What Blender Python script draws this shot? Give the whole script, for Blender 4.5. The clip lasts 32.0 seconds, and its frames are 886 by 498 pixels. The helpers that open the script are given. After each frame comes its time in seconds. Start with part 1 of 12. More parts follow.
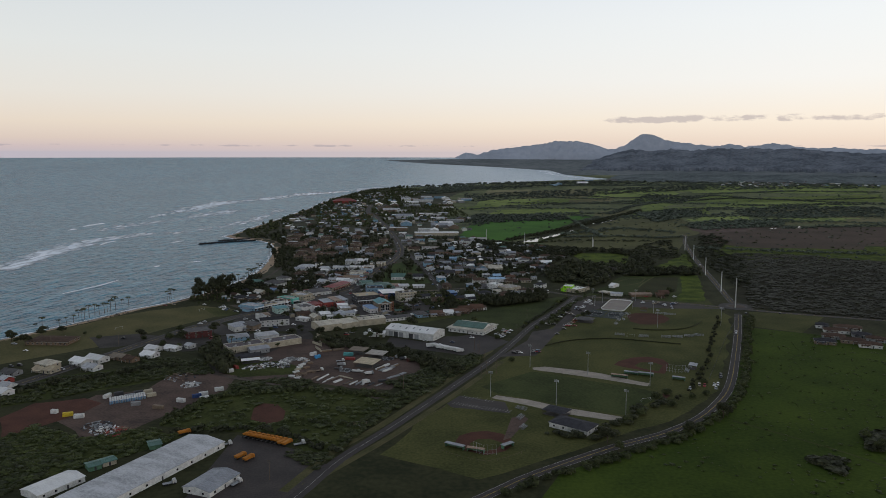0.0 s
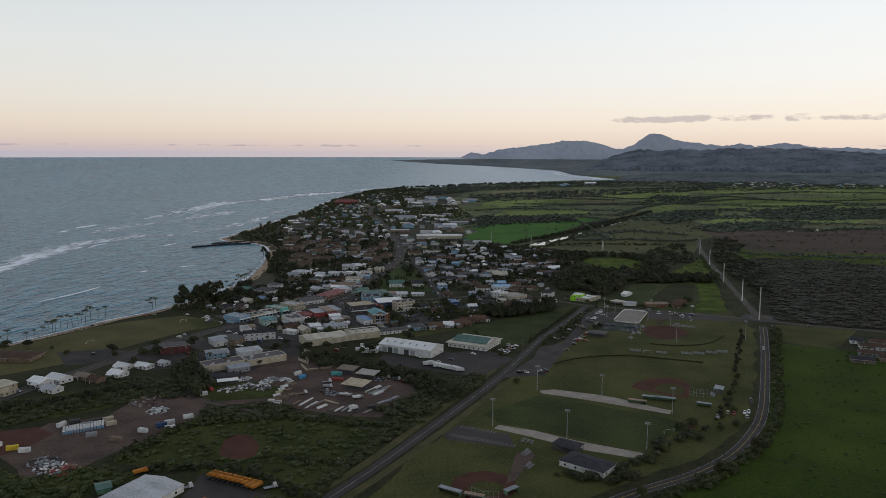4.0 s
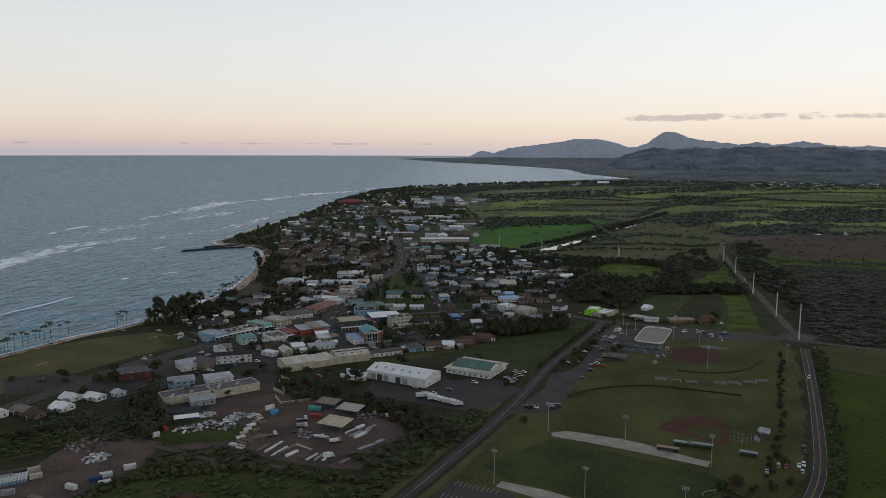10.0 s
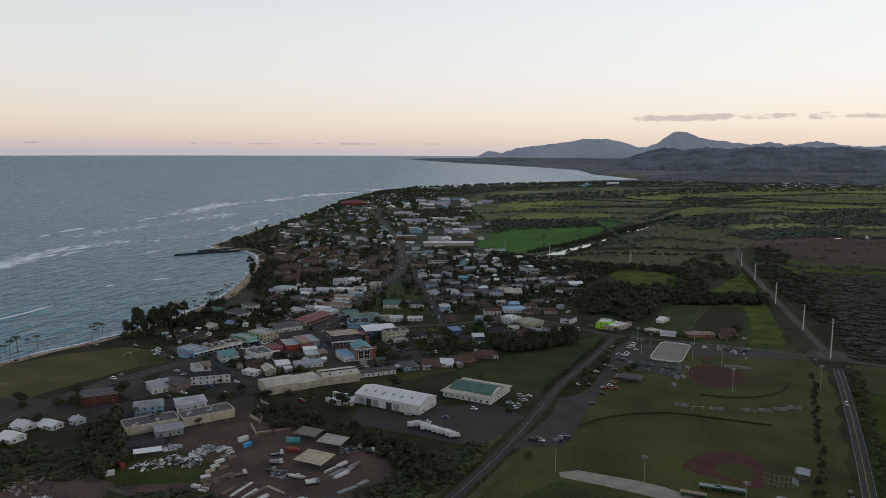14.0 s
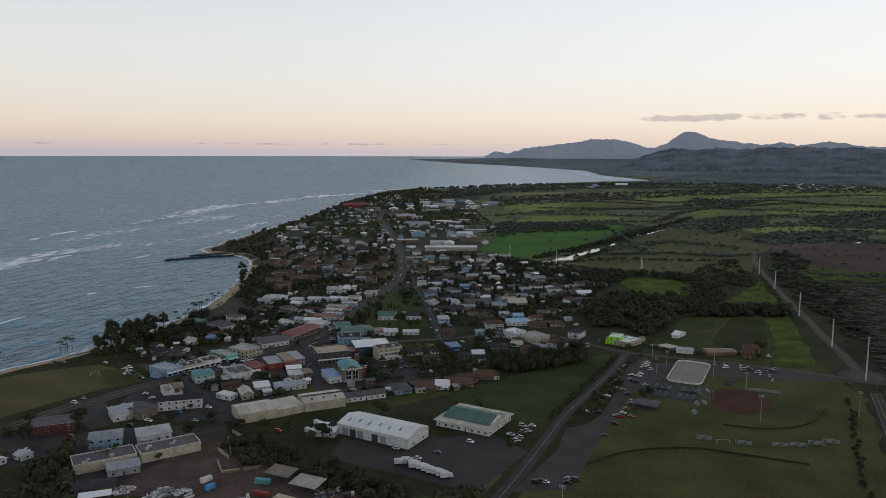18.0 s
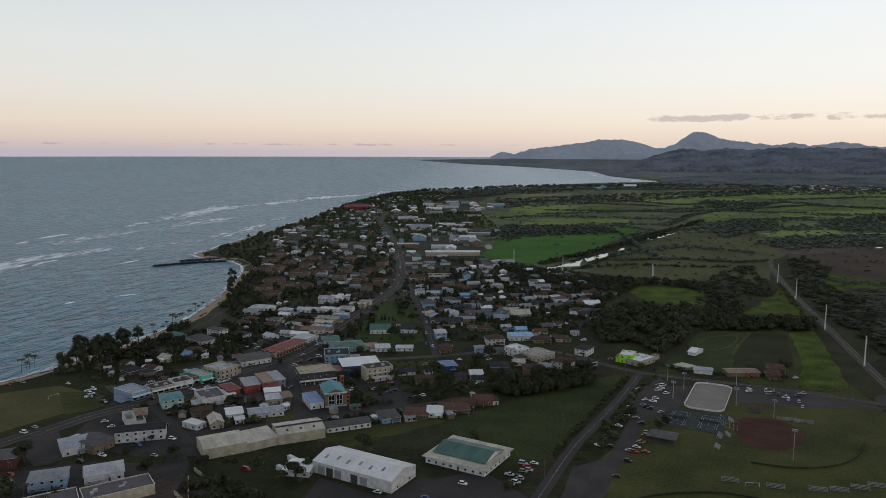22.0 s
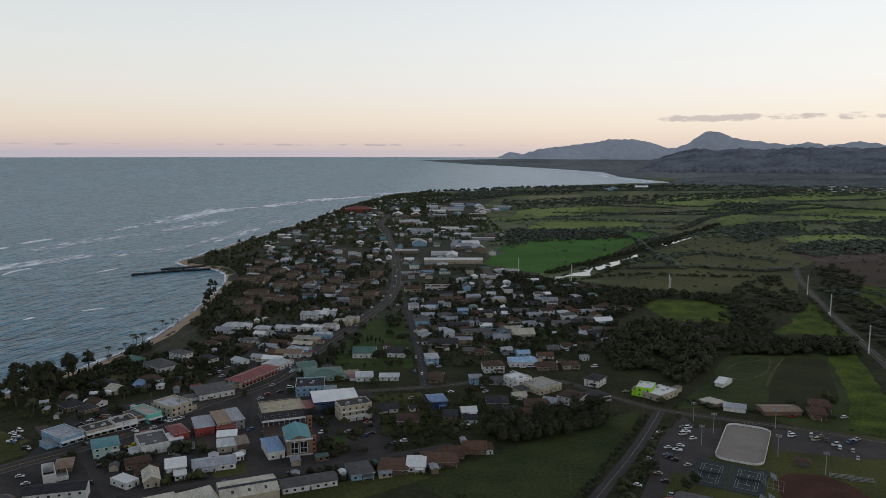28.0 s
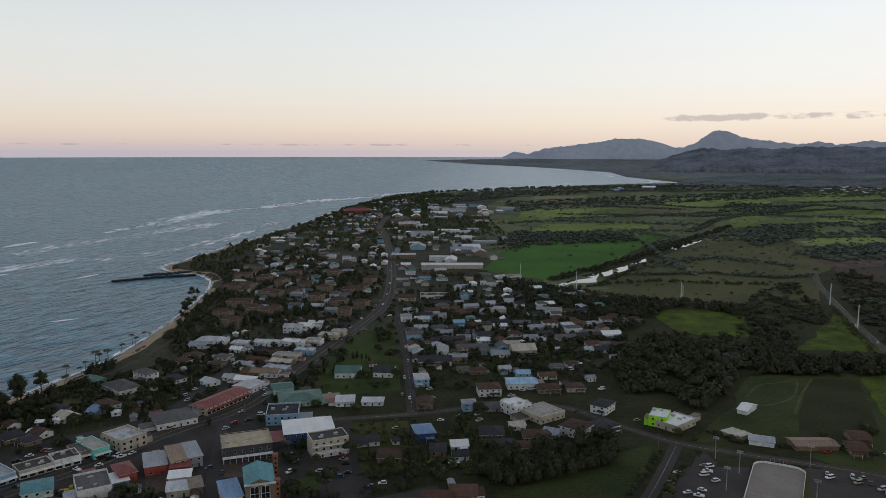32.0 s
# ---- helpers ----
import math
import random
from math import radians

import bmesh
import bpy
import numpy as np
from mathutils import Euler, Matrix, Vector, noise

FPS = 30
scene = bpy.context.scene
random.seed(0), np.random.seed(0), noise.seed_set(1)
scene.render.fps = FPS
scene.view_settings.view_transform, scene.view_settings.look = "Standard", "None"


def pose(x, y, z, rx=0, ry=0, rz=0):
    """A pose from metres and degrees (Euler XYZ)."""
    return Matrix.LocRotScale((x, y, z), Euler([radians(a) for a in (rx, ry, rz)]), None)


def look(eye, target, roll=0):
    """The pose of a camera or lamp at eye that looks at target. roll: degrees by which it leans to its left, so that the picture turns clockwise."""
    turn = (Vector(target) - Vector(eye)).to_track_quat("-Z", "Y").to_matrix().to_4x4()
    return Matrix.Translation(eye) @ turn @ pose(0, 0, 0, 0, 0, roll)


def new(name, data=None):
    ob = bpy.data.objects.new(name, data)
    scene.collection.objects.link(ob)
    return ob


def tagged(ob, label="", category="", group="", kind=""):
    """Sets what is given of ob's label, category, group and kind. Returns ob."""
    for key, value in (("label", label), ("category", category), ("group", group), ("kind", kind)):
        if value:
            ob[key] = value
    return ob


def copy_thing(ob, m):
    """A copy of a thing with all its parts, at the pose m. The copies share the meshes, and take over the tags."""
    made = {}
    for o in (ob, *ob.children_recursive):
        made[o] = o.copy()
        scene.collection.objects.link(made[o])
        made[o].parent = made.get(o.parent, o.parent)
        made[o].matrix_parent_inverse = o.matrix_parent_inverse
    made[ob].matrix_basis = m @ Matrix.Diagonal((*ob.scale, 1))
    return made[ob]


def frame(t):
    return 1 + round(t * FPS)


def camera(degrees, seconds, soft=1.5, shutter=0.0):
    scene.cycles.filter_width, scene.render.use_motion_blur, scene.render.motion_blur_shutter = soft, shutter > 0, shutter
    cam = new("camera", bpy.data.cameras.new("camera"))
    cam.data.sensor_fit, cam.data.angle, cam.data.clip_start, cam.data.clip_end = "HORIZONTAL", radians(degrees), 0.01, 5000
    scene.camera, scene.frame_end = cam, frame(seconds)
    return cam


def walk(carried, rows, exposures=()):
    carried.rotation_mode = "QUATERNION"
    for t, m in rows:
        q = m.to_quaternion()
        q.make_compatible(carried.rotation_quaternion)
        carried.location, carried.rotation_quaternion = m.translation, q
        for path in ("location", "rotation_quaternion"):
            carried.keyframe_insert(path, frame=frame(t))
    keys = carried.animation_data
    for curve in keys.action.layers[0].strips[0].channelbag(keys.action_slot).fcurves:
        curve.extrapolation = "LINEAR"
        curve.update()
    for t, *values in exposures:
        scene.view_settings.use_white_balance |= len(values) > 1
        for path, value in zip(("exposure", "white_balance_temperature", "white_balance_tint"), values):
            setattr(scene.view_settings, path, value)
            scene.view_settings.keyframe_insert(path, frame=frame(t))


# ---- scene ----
LENS = 61.8
cam = camera(LENS, 32.0, soft=0.5)


def heading(x, y, z, yaw, pitch, roll):
    """The camera at a place, with its heading to the right of north, its pitch and its roll in degrees."""
    a, b = radians(yaw), radians(pitch)
    way = Vector((math.sin(a) * math.cos(b), math.cos(a) * math.cos(b), math.sin(b)))
    return look((x, y, z), Vector((x, y, z)) + way * 100, roll)


walk(cam, [
    (0.0, heading(0.0, 0.0, 170.8, 0.00, -7.46, 0.08)),
    (2.0, heading(2.9, 30.5, 170.2, -0.20, -7.46, 0.08)),
    (4.0, heading(6.3, 59.7, 169.9, -0.49, -7.47, 0.10)),
    (6.0, heading(9.1, 86.1, 170.0, -0.75, -7.47, 0.10)),
    (8.0, heading(12.1, 113.8, 170.1, -1.03, -7.55, 0.13)),
    (10.0, heading(15.5, 141.1, 170.2, -1.33, -7.60, 0.15)),
    (12.0, heading(18.9, 168.5, 170.4, -1.64, -7.61, 0.16)),
    (14.0, heading(22.2, 196.0, 170.5, -1.96, -7.60, 0.16)),
    (16.0, heading(25.6, 223.4, 170.6, -2.26, -7.59, 0.16)),
    (18.0, heading(28.9, 250.6, 170.8, -2.53, -7.57, 0.16)),
    (20.0, heading(32.3, 277.8, 171.0, -2.80, -7.55, 0.15)),
    (22.0, heading(35.7, 305.2, 171.2, -3.07, -7.54, 0.16)),
    (24.0, heading(39.0, 332.9, 171.3, -3.34, -7.55, 0.17)),
    (26.0, heading(42.4, 361.0, 171.5, -3.59, -7.55, 0.14)),
    (28.0, heading(45.7, 387.1, 171.6, -3.80, -7.53, 0.09)),
    (30.0, heading(49.1, 415.8, 171.4, -4.02, -7.53, 0.05)),
    (32.0, heading(52.5, 446.1, 170.9, -4.23, -7.54, 0.04)),
])

# ---- light: dusk, the sun just gone behind the land on the right ----
scene.view_settings.exposure = 0.0
world = bpy.data.worlds.new("dusk_sky")
scene.world = world
world.use_nodes = True
wn, wl = world.node_tree.nodes, world.node_tree.links
wn.clear()


def wmath(op, a, b=None):
    n = wn.new("ShaderNodeMath")
    n.operation = op
    for i, v in enumerate((a, b)):
        if v is None:
            continue
        if isinstance(v, (int, float)):
            n.inputs[i].default_value = v
        else:
            wl.new(v, n.inputs[i])
    return n.outputs[0]


def ramp(nodes, stops):
    n = nodes.new("ShaderNodeValToRGB")
    el = n.color_ramp.elements
    for k, (p, c) in enumerate(stops):
        e = el[k] if k < 2 else el.new(p)
        e.position, e.color = p, (*c, 1)
    return n


def lin(r, g, b):
    """A display colour of 0 to 255 as scene values."""
    return tuple(((v / 255 + 0.055) / 1.055) ** 2.4 if v > 10 else v / 255 / 12.92 for v in (r, g, b))


tc = wn.new("ShaderNodeTexCoord")
sep = wn.new("ShaderNodeSeparateXYZ")
wl.new(tc.outputs["Generated"], sep.inputs[0])
sx, sy, sz = sep.outputs
up = wmath("MAXIMUM", sz, 0.0)
height_of_sky = wmath("POWER", up, 0.5)          # 0 at the horizon, 0.44 at 11 degrees, 1 overhead
east = ramp(wn, [(0.0, lin(186, 181, 192)), (0.08, lin(202, 187, 189)), (0.13, lin(215, 200, 190)), (0.19, lin(224, 213, 199)), (0.27, lin(222, 220, 215)),
                 (0.36, lin(217, 221, 222)), (0.48, lin(204, 211, 218)), (0.72, lin(159, 168, 181)), (1.0, lin(125, 134, 149))])
west = ramp(wn, [(0.0, lin(222, 203, 196)), (0.12, lin(238, 220, 203)), (0.20, lin(247, 236, 221)), (0.30, lin(244, 243, 241)),
                 (0.40, lin(240, 243, 245)), (0.48, lin(232, 238, 246)), (0.72, lin(171, 177, 188)), (1.0, lin(125, 134, 149))])
for n in (east, west):
    wl.new(height_of_sky, n.inputs[0])
side = wn.new("ShaderNodeMapRange")
side.interpolation_type = "SMOOTHSTEP"
wl.new(sx, side.inputs[0])
side.inputs[1].default_value, side.inputs[2].default_value = -0.75, 0.75
dusk = wn.new("ShaderNodeMix")
dusk.data_type = "RGBA"
wl.new(side.outputs[0], dusk.inputs[0])
wl.new(east.outputs[0], dusk.inputs[6])
wl.new(west.outputs[0], dusk.inputs[7])
# thin grey evening clouds low in the sky
stretch = wn.new("ShaderNodeVectorMath")
stretch.operation = "MULTIPLY"
wl.new(tc.outputs["Generated"], stretch.inputs[0])
stretch.inputs[1].default_value = (34, 8, 95)
cn = wn.new("ShaderNodeTexNoise")
cn.inputs["Scale"].default_value, cn.inputs["Detail"].default_value, cn.inputs["Roughness"].default_value = 1.0, 7.0, 0.58
wl.new(stretch.outputs[0], cn.inputs["Vector"])


def band(lo, mid, hi, v):
    a = wn.new("ShaderNodeMapRange")
    a.interpolation_type = "SMOOTHSTEP"
    wl.new(v, a.inputs[0])
    a.inputs[1].default_value, a.inputs[2].default_value = lo, mid
    b = wn.new("ShaderNodeMapRange")
    b.interpolation_type = "SMOOTHSTEP"
    wl.new(v, b.inputs[0])
    b.inputs[1].default_value, b.inputs[2].default_value = mid, hi
    return wmath("MULTIPLY", a.outputs[0], wmath("SUBTRACT", 1.0, b.outputs[0]))


where = wmath("MULTIPLY", band(0.028, 0.042, 0.058, sz), band(0.10, 0.26, 1.6, sx))
cover = wn.new("ShaderNodeMapRange")
low_band = wmath("MULTIPLY", band(0.003, 0.008, 0.014, sz), 0.92)
wl.new(wmath("MAXIMUM", wmath("MULTIPLY", wmath("ADD", cn.outputs[0], 0.06), where), wmath("MULTIPLY", cn.outputs[0], low_band)), cover.inputs[0])
cover.inputs[1].default_value, cover.inputs[2].default_value, cover.inputs[4].default_value = 0.46, 0.56, 0.62
with_cloud = wn.new("ShaderNodeMix")
with_cloud.data_type = "RGBA"
wl.new(cover.outputs[0], with_cloud.inputs[0])
wl.new(dusk.outputs[2], with_cloud.inputs[6])
with_cloud.inputs[7].default_value = (*lin(170, 163, 170), 1)
nishita = wn.new("ShaderNodeTexSky")
nishita.sky_type, nishita.sun_disc = "NISHITA", False
nishita.sun_elevation, nishita.sun_rotation = radians(0.5), radians(100)
faint = wn.new("ShaderNodeBackground")
faint.inputs[1].default_value = 0.05
wl.new(nishita.outputs[0], faint.inputs[0])
glow = wn.new("ShaderNodeBackground")
glow.inputs[1].default_value = 1.0
wl.new(with_cloud.outputs[2], glow.inputs[0])
both = wn.new("ShaderNodeAddShader")
wl.new(faint.outputs[0], both.inputs[0])
wl.new(glow.outputs[0], both.inputs[1])
wout = wn.new("ShaderNodeOutputWorld")
wl.new(both.outputs[0], wout.inputs[0])

sun = new("sun", bpy.data.lights.new("sun", "SUN"))
sun.data.energy, sun.data.angle, sun.data.color = 0.12, radians(25), (1.0, 0.86, 0.7)
sun.matrix_world = look((0, 0, 0), (-0.9, -0.1, -0.35))


# ---- materials ----
def mat(name, a, b=None, rough=0.85, scale=0.4, fine=6.0, bump=0.15, metal=0.0, spec=0.3, vary=0.12, mix=(0.39, 0.61), stretch=(1, 1, 1), where="Object"):
    """A surface that wanders between two colours at a large and a fine scale, with fine relief."""
    m = bpy.data.materials.new(name)
    m.use_nodes = True
    n, l = m.node_tree.nodes, m.node_tree.links
    p = n["Principled BSDF"]
    b = b or tuple(c * 0.75 for c in a)
    t = n.new("ShaderNodeTexCoord")
    mp = n.new("ShaderNodeMapping")
    mp.inputs["Scale"].default_value = stretch
    l.new(t.outputs[where], mp.inputs[0])
    big, small = n.new("ShaderNodeTexNoise"), n.new("ShaderNodeTexNoise")
    for q, s in ((big, scale), (small, fine)):
        q.inputs["Scale"].default_value, q.inputs["Detail"].default_value = s, 5
        l.new(mp.outputs[0], q.inputs["Vector"])
    add = n.new("ShaderNodeMix")
    add.inputs[0].default_value = 0.45
    l.new(big.outputs[0], add.inputs[2])
    l.new(small.outputs[0], add.inputs[3])
    r = n.new("ShaderNodeMapRange")
    l.new(add.outputs[0], r.inputs[0])
    r.inputs[1].default_value, r.inputs[2].default_value = mix
    c = n.new("ShaderNodeMix")
    c.data_type = "RGBA"
    l.new(r.outputs[0], c.inputs[0])
    c.inputs[6].default_value, c.inputs[7].default_value = (*a, 1), (*b, 1)
    oi = n.new("ShaderNodeObjectInfo")
    vr = n.new("ShaderNodeMapRange")
    l.new(oi.outputs["Random"], vr.inputs[0])
    vr.inputs[3].default_value, vr.inputs[4].default_value = 1 - vary, 1 + vary
    hs = n.new("ShaderNodeHueSaturation")
    l.new(vr.outputs[0], hs.inputs["Value"])
    l.new(c.outputs[2], hs.inputs["Color"])
    l.new(hs.outputs[0], p.inputs["Base Color"])
    p.inputs["Roughness"].default_value, p.inputs["Metallic"].default_value = rough, metal
    p.inputs["Specular IOR Level"].default_value = spec
    if bump:
        bp = n.new("ShaderNodeBump")
        bp.inputs["Strength"].default_value, bp.inputs["Distance"].default_value = bump, 0.3
        l.new(small.outputs[0], bp.inputs["Height"])
        l.new(bp.outputs[0], p.inputs["Normal"])
    return m


def leafy(name, a, b, rough=0.7):
    """Foliage: every clump of leaves takes its own green."""
    m = mat(name, a, b, rough, 0.15, 1.5, 0.4, spec=0.2, vary=0.25)
    n, l = m.node_tree.nodes, m.node_tree.links
    g = n.new("ShaderNodeNewGeometry")
    hs = [q for q in n if q.type == "HUE_SAT"][0]
    k = n.new("ShaderNodeMapRange")
    l.new(g.outputs["Random Per Island"], k.inputs[0])
    k.inputs[3].default_value, k.inputs[4].default_value = 0.62, 1.38
    v = n.new("ShaderNodeMath")
    v.operation = "MULTIPLY"
    l.new(hs.inputs["Value"].links[0].from_socket, v.inputs[0])
    l.new(k.outputs[0], v.inputs[1])
    l.new(v.outputs[0], hs.inputs["Value"])
    return m


def metal_roof(name, a, b=None, vary=0.14):
    """Painted ribbed metal sheet, with streaks of wear down the slope."""
    m = mat(name, a, b, 0.55, 0.16, 1.6, 0.0, spec=0.4, vary=vary, stretch=(1, 0.3, 1), mix=(0.40, 0.62))
    n, l = m.node_tree.nodes, m.node_tree.links
    w = n.new("ShaderNodeTexWave")
    w.inputs["Scale"].default_value = 1.3
    l.new(n["Texture Coordinate"].outputs["Object"], w.inputs[0])
    bp = n.new("ShaderNodeBump")
    bp.inputs["Strength"].default_value, bp.inputs["Distance"].default_value = 0.5, 0.08
    l.new(w.outputs[1], bp.inputs["Height"])
    l.new(bp.outputs[0], n["Principled BSDF"].inputs["Normal"])
    return m


W = "Generated"
grass = mat("grass", (0.044, 0.045, 0.020), (0.020, 0.023, 0.010), 0.95, 0.035, 0.3, 0.3, spec=0.1, vary=0)
# Far fields: the haze of distance is mixed into these paler base colours.
hazed_field_green = mat("far_green_field", (0.200, 0.234, 0.086), (0.120, 0.150, 0.064), 0.95, 0.006, 0.05, 0.2, spec=0.0, vary=0.2)
hazed_field_olive = mat("far_olive_field", (0.215, 0.198, 0.118), (0.128, 0.128, 0.078), 0.95, 0.006, 0.05, 0.2, spec=0.0, vary=0.2)
# Grass of the plain, lightened by haze put into its colour.
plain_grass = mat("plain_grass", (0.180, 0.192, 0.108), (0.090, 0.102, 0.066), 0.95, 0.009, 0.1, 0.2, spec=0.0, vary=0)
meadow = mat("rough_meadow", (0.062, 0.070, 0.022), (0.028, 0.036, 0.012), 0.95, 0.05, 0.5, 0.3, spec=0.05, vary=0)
# Outermost ground: grey air haze painted into the base colour.
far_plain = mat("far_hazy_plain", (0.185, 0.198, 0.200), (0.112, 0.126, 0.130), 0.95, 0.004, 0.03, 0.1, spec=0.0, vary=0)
lawn = mat("mown_grass", (0.080, 0.080, 0.026), (0.034, 0.040, 0.0125), 0.95, 0.025, 0.6, 0.2, spec=0.1, vary=0.08)
dry_lawn = mat("dry_park_grass", (0.115, 0.100, 0.044), (0.066, 0.066, 0.026), 0.95, 0.03, 0.5, 0.2, spec=0.1)
dark_lawn = mat("dark_sports_grass", (0.040, 0.041, 0.016), (0.020, 0.023, 0.009), 0.95, 0.025, 0.5, 0.2, spec=0.1)
town_soil = mat("town_ground", (0.070, 0.066, 0.044), (0.030, 0.034, 0.021), 0.95, 0.03, 0.25, 0.2, spec=0.1)
pasture = mat("pasture", (0.060, 0.086, 0.014), (0.024, 0.042, 0.008), 0.95, 0.018, 0.45, 0.5, spec=0.05, vary=0.10, mix=(0.36, 0.64))
bright_field = mat("bright_green_field", (0.058, 0.148, 0.022), (0.036, 0.094, 0.015), 0.95, 0.012, 0.2, 0.3, spec=0.1, vary=0.05)
crop = mat("yellow_green_crop", (0.100, 0.128, 0.022), (0.030, 0.046, 0.012), 0.95, 0.05, 0.6, 0.6, spec=0.05, vary=0.1)
house_lawn = mat("green_house_lawn", (0.062, 0.088, 0.024), (0.034, 0.052, 0.015), 0.95, 0.06, 0.7, 0.2, spec=0.1, vary=0.12)
pitch = mat("green_pitch_grass", (0.056, 0.068, 0.022), (0.024, 0.034, 0.011), 0.95, 0.03, 0.5, 0.2, spec=0.1, vary=0.08)
marsh = mat("rough_marsh", (0.092, 0.092, 0.038), (0.056, 0.058, 0.026), 0.95, 0.010, 0.15, 0.4, spec=0.1, vary=0.1)
plough = mat("brown_ploughed_soil", (0.088, 0.062, 0.047), (0.052, 0.040, 0.030), 0.95, 0.01, 0.2, 0.3, spec=0.1)
verge = mat("dry_verge", (0.105, 0.092, 0.044), (0.058, 0.06, 0.024), 0.95, 0.08, 0.8, 0.3, spec=0.1)
yard_mat = mat("packed_yard", (0.058, 0.049, 0.046), (0.024, 0.023, 0.02), 0.9, 0.06, 0.7, 0.3, spec=0.2)
dirt = mat("brown_dirt", (0.128, 0.088, 0.072), (0.062, 0.046, 0.040), 0.95, 0.05, 0.6, 0.3, spec=0.1)
gravel = mat("grey_gravel", (0.105, 0.086, 0.072), (0.058, 0.047, 0.04), 0.95, 0.06, 0.9, 0.4, spec=0.1)
clay = mat("red_clay", (0.092, 0.042, 0.03), (0.06, 0.029, 0.022), 0.95, 0.08, 0.8, 0.3, spec=0.1)
sand = mat("pale_sand", (0.42, 0.31, 0.21), (0.26, 0.19, 0.13), 0.95, 0.03, 0.5, 0.2, spec=0.1)
# Soil toned to the thicket leaves, shade beneath them put into the colour.
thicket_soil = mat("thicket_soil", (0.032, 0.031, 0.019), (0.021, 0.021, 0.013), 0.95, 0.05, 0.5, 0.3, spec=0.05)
asphalt = mat("asphalt", (0.048, 0.040, 0.037), (0.030, 0.026, 0.025), 0.85, 0.05, 0.7, 0.15, spec=0.3, vary=0.05)
lot = mat("worn_asphalt", (0.056, 0.045, 0.041), (0.030, 0.026, 0.024), 0.85, 0.06, 0.9, 0.15, spec=0.3)
concrete = mat("concrete", (0.34, 0.3, 0.25), (0.22, 0.19, 0.16), 0.9, 0.15, 1.5, 0.1)
pavement_grey = mat("pavement_concrete", (0.084, 0.078, 0.074), (0.050, 0.047, 0.045), 0.9, 0.15, 1.5, 0.1)
rink_floor = mat("sealed_concrete", (0.225, 0.195, 0.165), (0.180, 0.155, 0.135), 0.8, 0.05, 0.6, 0.05)
paint_line = mat("white_road_paint", (0.55, 0.54, 0.50), (0.36, 0.35, 0.33), 0.8, 0.5, 3.0, 0.0)
yellow_line = mat("yellow_road_paint", (0.45, 0.33, 0.06), (0.30, 0.22, 0.05), 0.8, 0.5, 3.0, 0.0)
rock = mat("dark_lava_rock", (0.035, 0.033, 0.034), (0.018, 0.017, 0.018), 0.8, 0.4, 2.0, 0.6)
bark = mat("bark", (0.11, 0.085, 0.065), (0.06, 0.045, 0.035), 0.9, 0.8, 5.0, 0.5)
pole_wood = mat("weathered_wood", (0.16, 0.12, 0.09), (0.09, 0.07, 0.05), 0.9, 0.8, 5.0, 0.3)
steel = mat("galvanised_steel", (0.46, 0.47, 0.48), (0.34, 0.35, 0.36), 0.45, 0.5, 3.0, 0.0, metal=0.5)
dark_steel = mat("dark_steel", (0.07, 0.07, 0.075), (0.045, 0.045, 0.05), 0.5, 0.5, 3.0, 0.0, metal=0.3)
tyre = mat("rubber", (0.02, 0.02, 0.021), None, 0.9, 1.0, 5.0, 0.0)
glass = mat("dark_glass", (0.02, 0.024, 0.028), (0.012, 0.014, 0.017), 0.12, 0.3, 1.0, 0.0, spec=0.6)
bright_water = mat("still_water", (0.05, 0.055, 0.055), (0.03, 0.035, 0.036), 0.03, 0.1, 0.6, 0.0, spec=1.0)

walls = {k: mat("wall_" + k, c, tuple(v * 0.62 for v in c), 0.8, 0.35, 2.2, 0.05, vary=0.10) for k, c in dict(
    white=(0.68, 0.68, 0.66), cream=(0.46, 0.41, 0.31), grey=(0.30, 0.31, 0.32), blue=(0.26, 0.42, 0.55), teal=(0.10, 0.36, 0.36),
    tan=(0.22, 0.165, 0.12), brown=(0.16, 0.11, 0.08), red=(0.30, 0.06, 0.05), lime=(0.34, 0.72, 0.03), navy=(0.035, 0.07, 0.19),
    aqua=(0.16, 0.55, 0.46), green=(0.12, 0.24, 0.15), wood=(0.22, 0.15, 0.10), dark=(0.06, 0.06, 0.065), orange=(0.45, 0.17, 0.02),
    yellow=(0.62, 0.46, 0.04), brick=(0.30, 0.13, 0.075), maroon=(0.11, 0.035, 0.032), azure=(0.07, 0.30, 0.55), seafoam=(0.38, 0.52, 0.47)).items()}
tops = {k: metal_roof("roof_" + k, c, tuple(v * (0.78 if k == "white" else 0.52) for v in c)) for k, c in dict(
    white=(0.76, 0.76, 0.75), pale=(0.50, 0.51, 0.53), grey=(0.26, 0.28, 0.31), green=(0.075, 0.17, 0.14), teal=(0.07, 0.26, 0.29),
    red=(0.24, 0.055, 0.05), rust=(0.26, 0.17, 0.11), blue=(0.16, 0.27, 0.45), skyblue=(0.30, 0.47, 0.66), sheet=(0.33, 0.35, 0.385),
    cream=(0.50, 0.46, 0.37), lime=(0.34, 0.72, 0.03)).items()}
tops.update({k: mat("shingle_" + k, c, tuple(v * 0.65 for v in c), 0.95, 0.3, 3.0, 0.3, spec=0.1, vary=0.15) for k, c in dict(
    brown=(0.090, 0.060, 0.046), dark=(0.052, 0.052, 0.058), tile=(0.118, 0.070, 0.050), ash=(0.13, 0.125, 0.125), tar=(0.09, 0.085, 0.08),
    gravel=(0.40, 0.37, 0.33), stained=(0.54, 0.46, 0.33), mixed=(0.24, 0.20, 0.16), patched=(0.135, 0.120, 0.125)).items()})
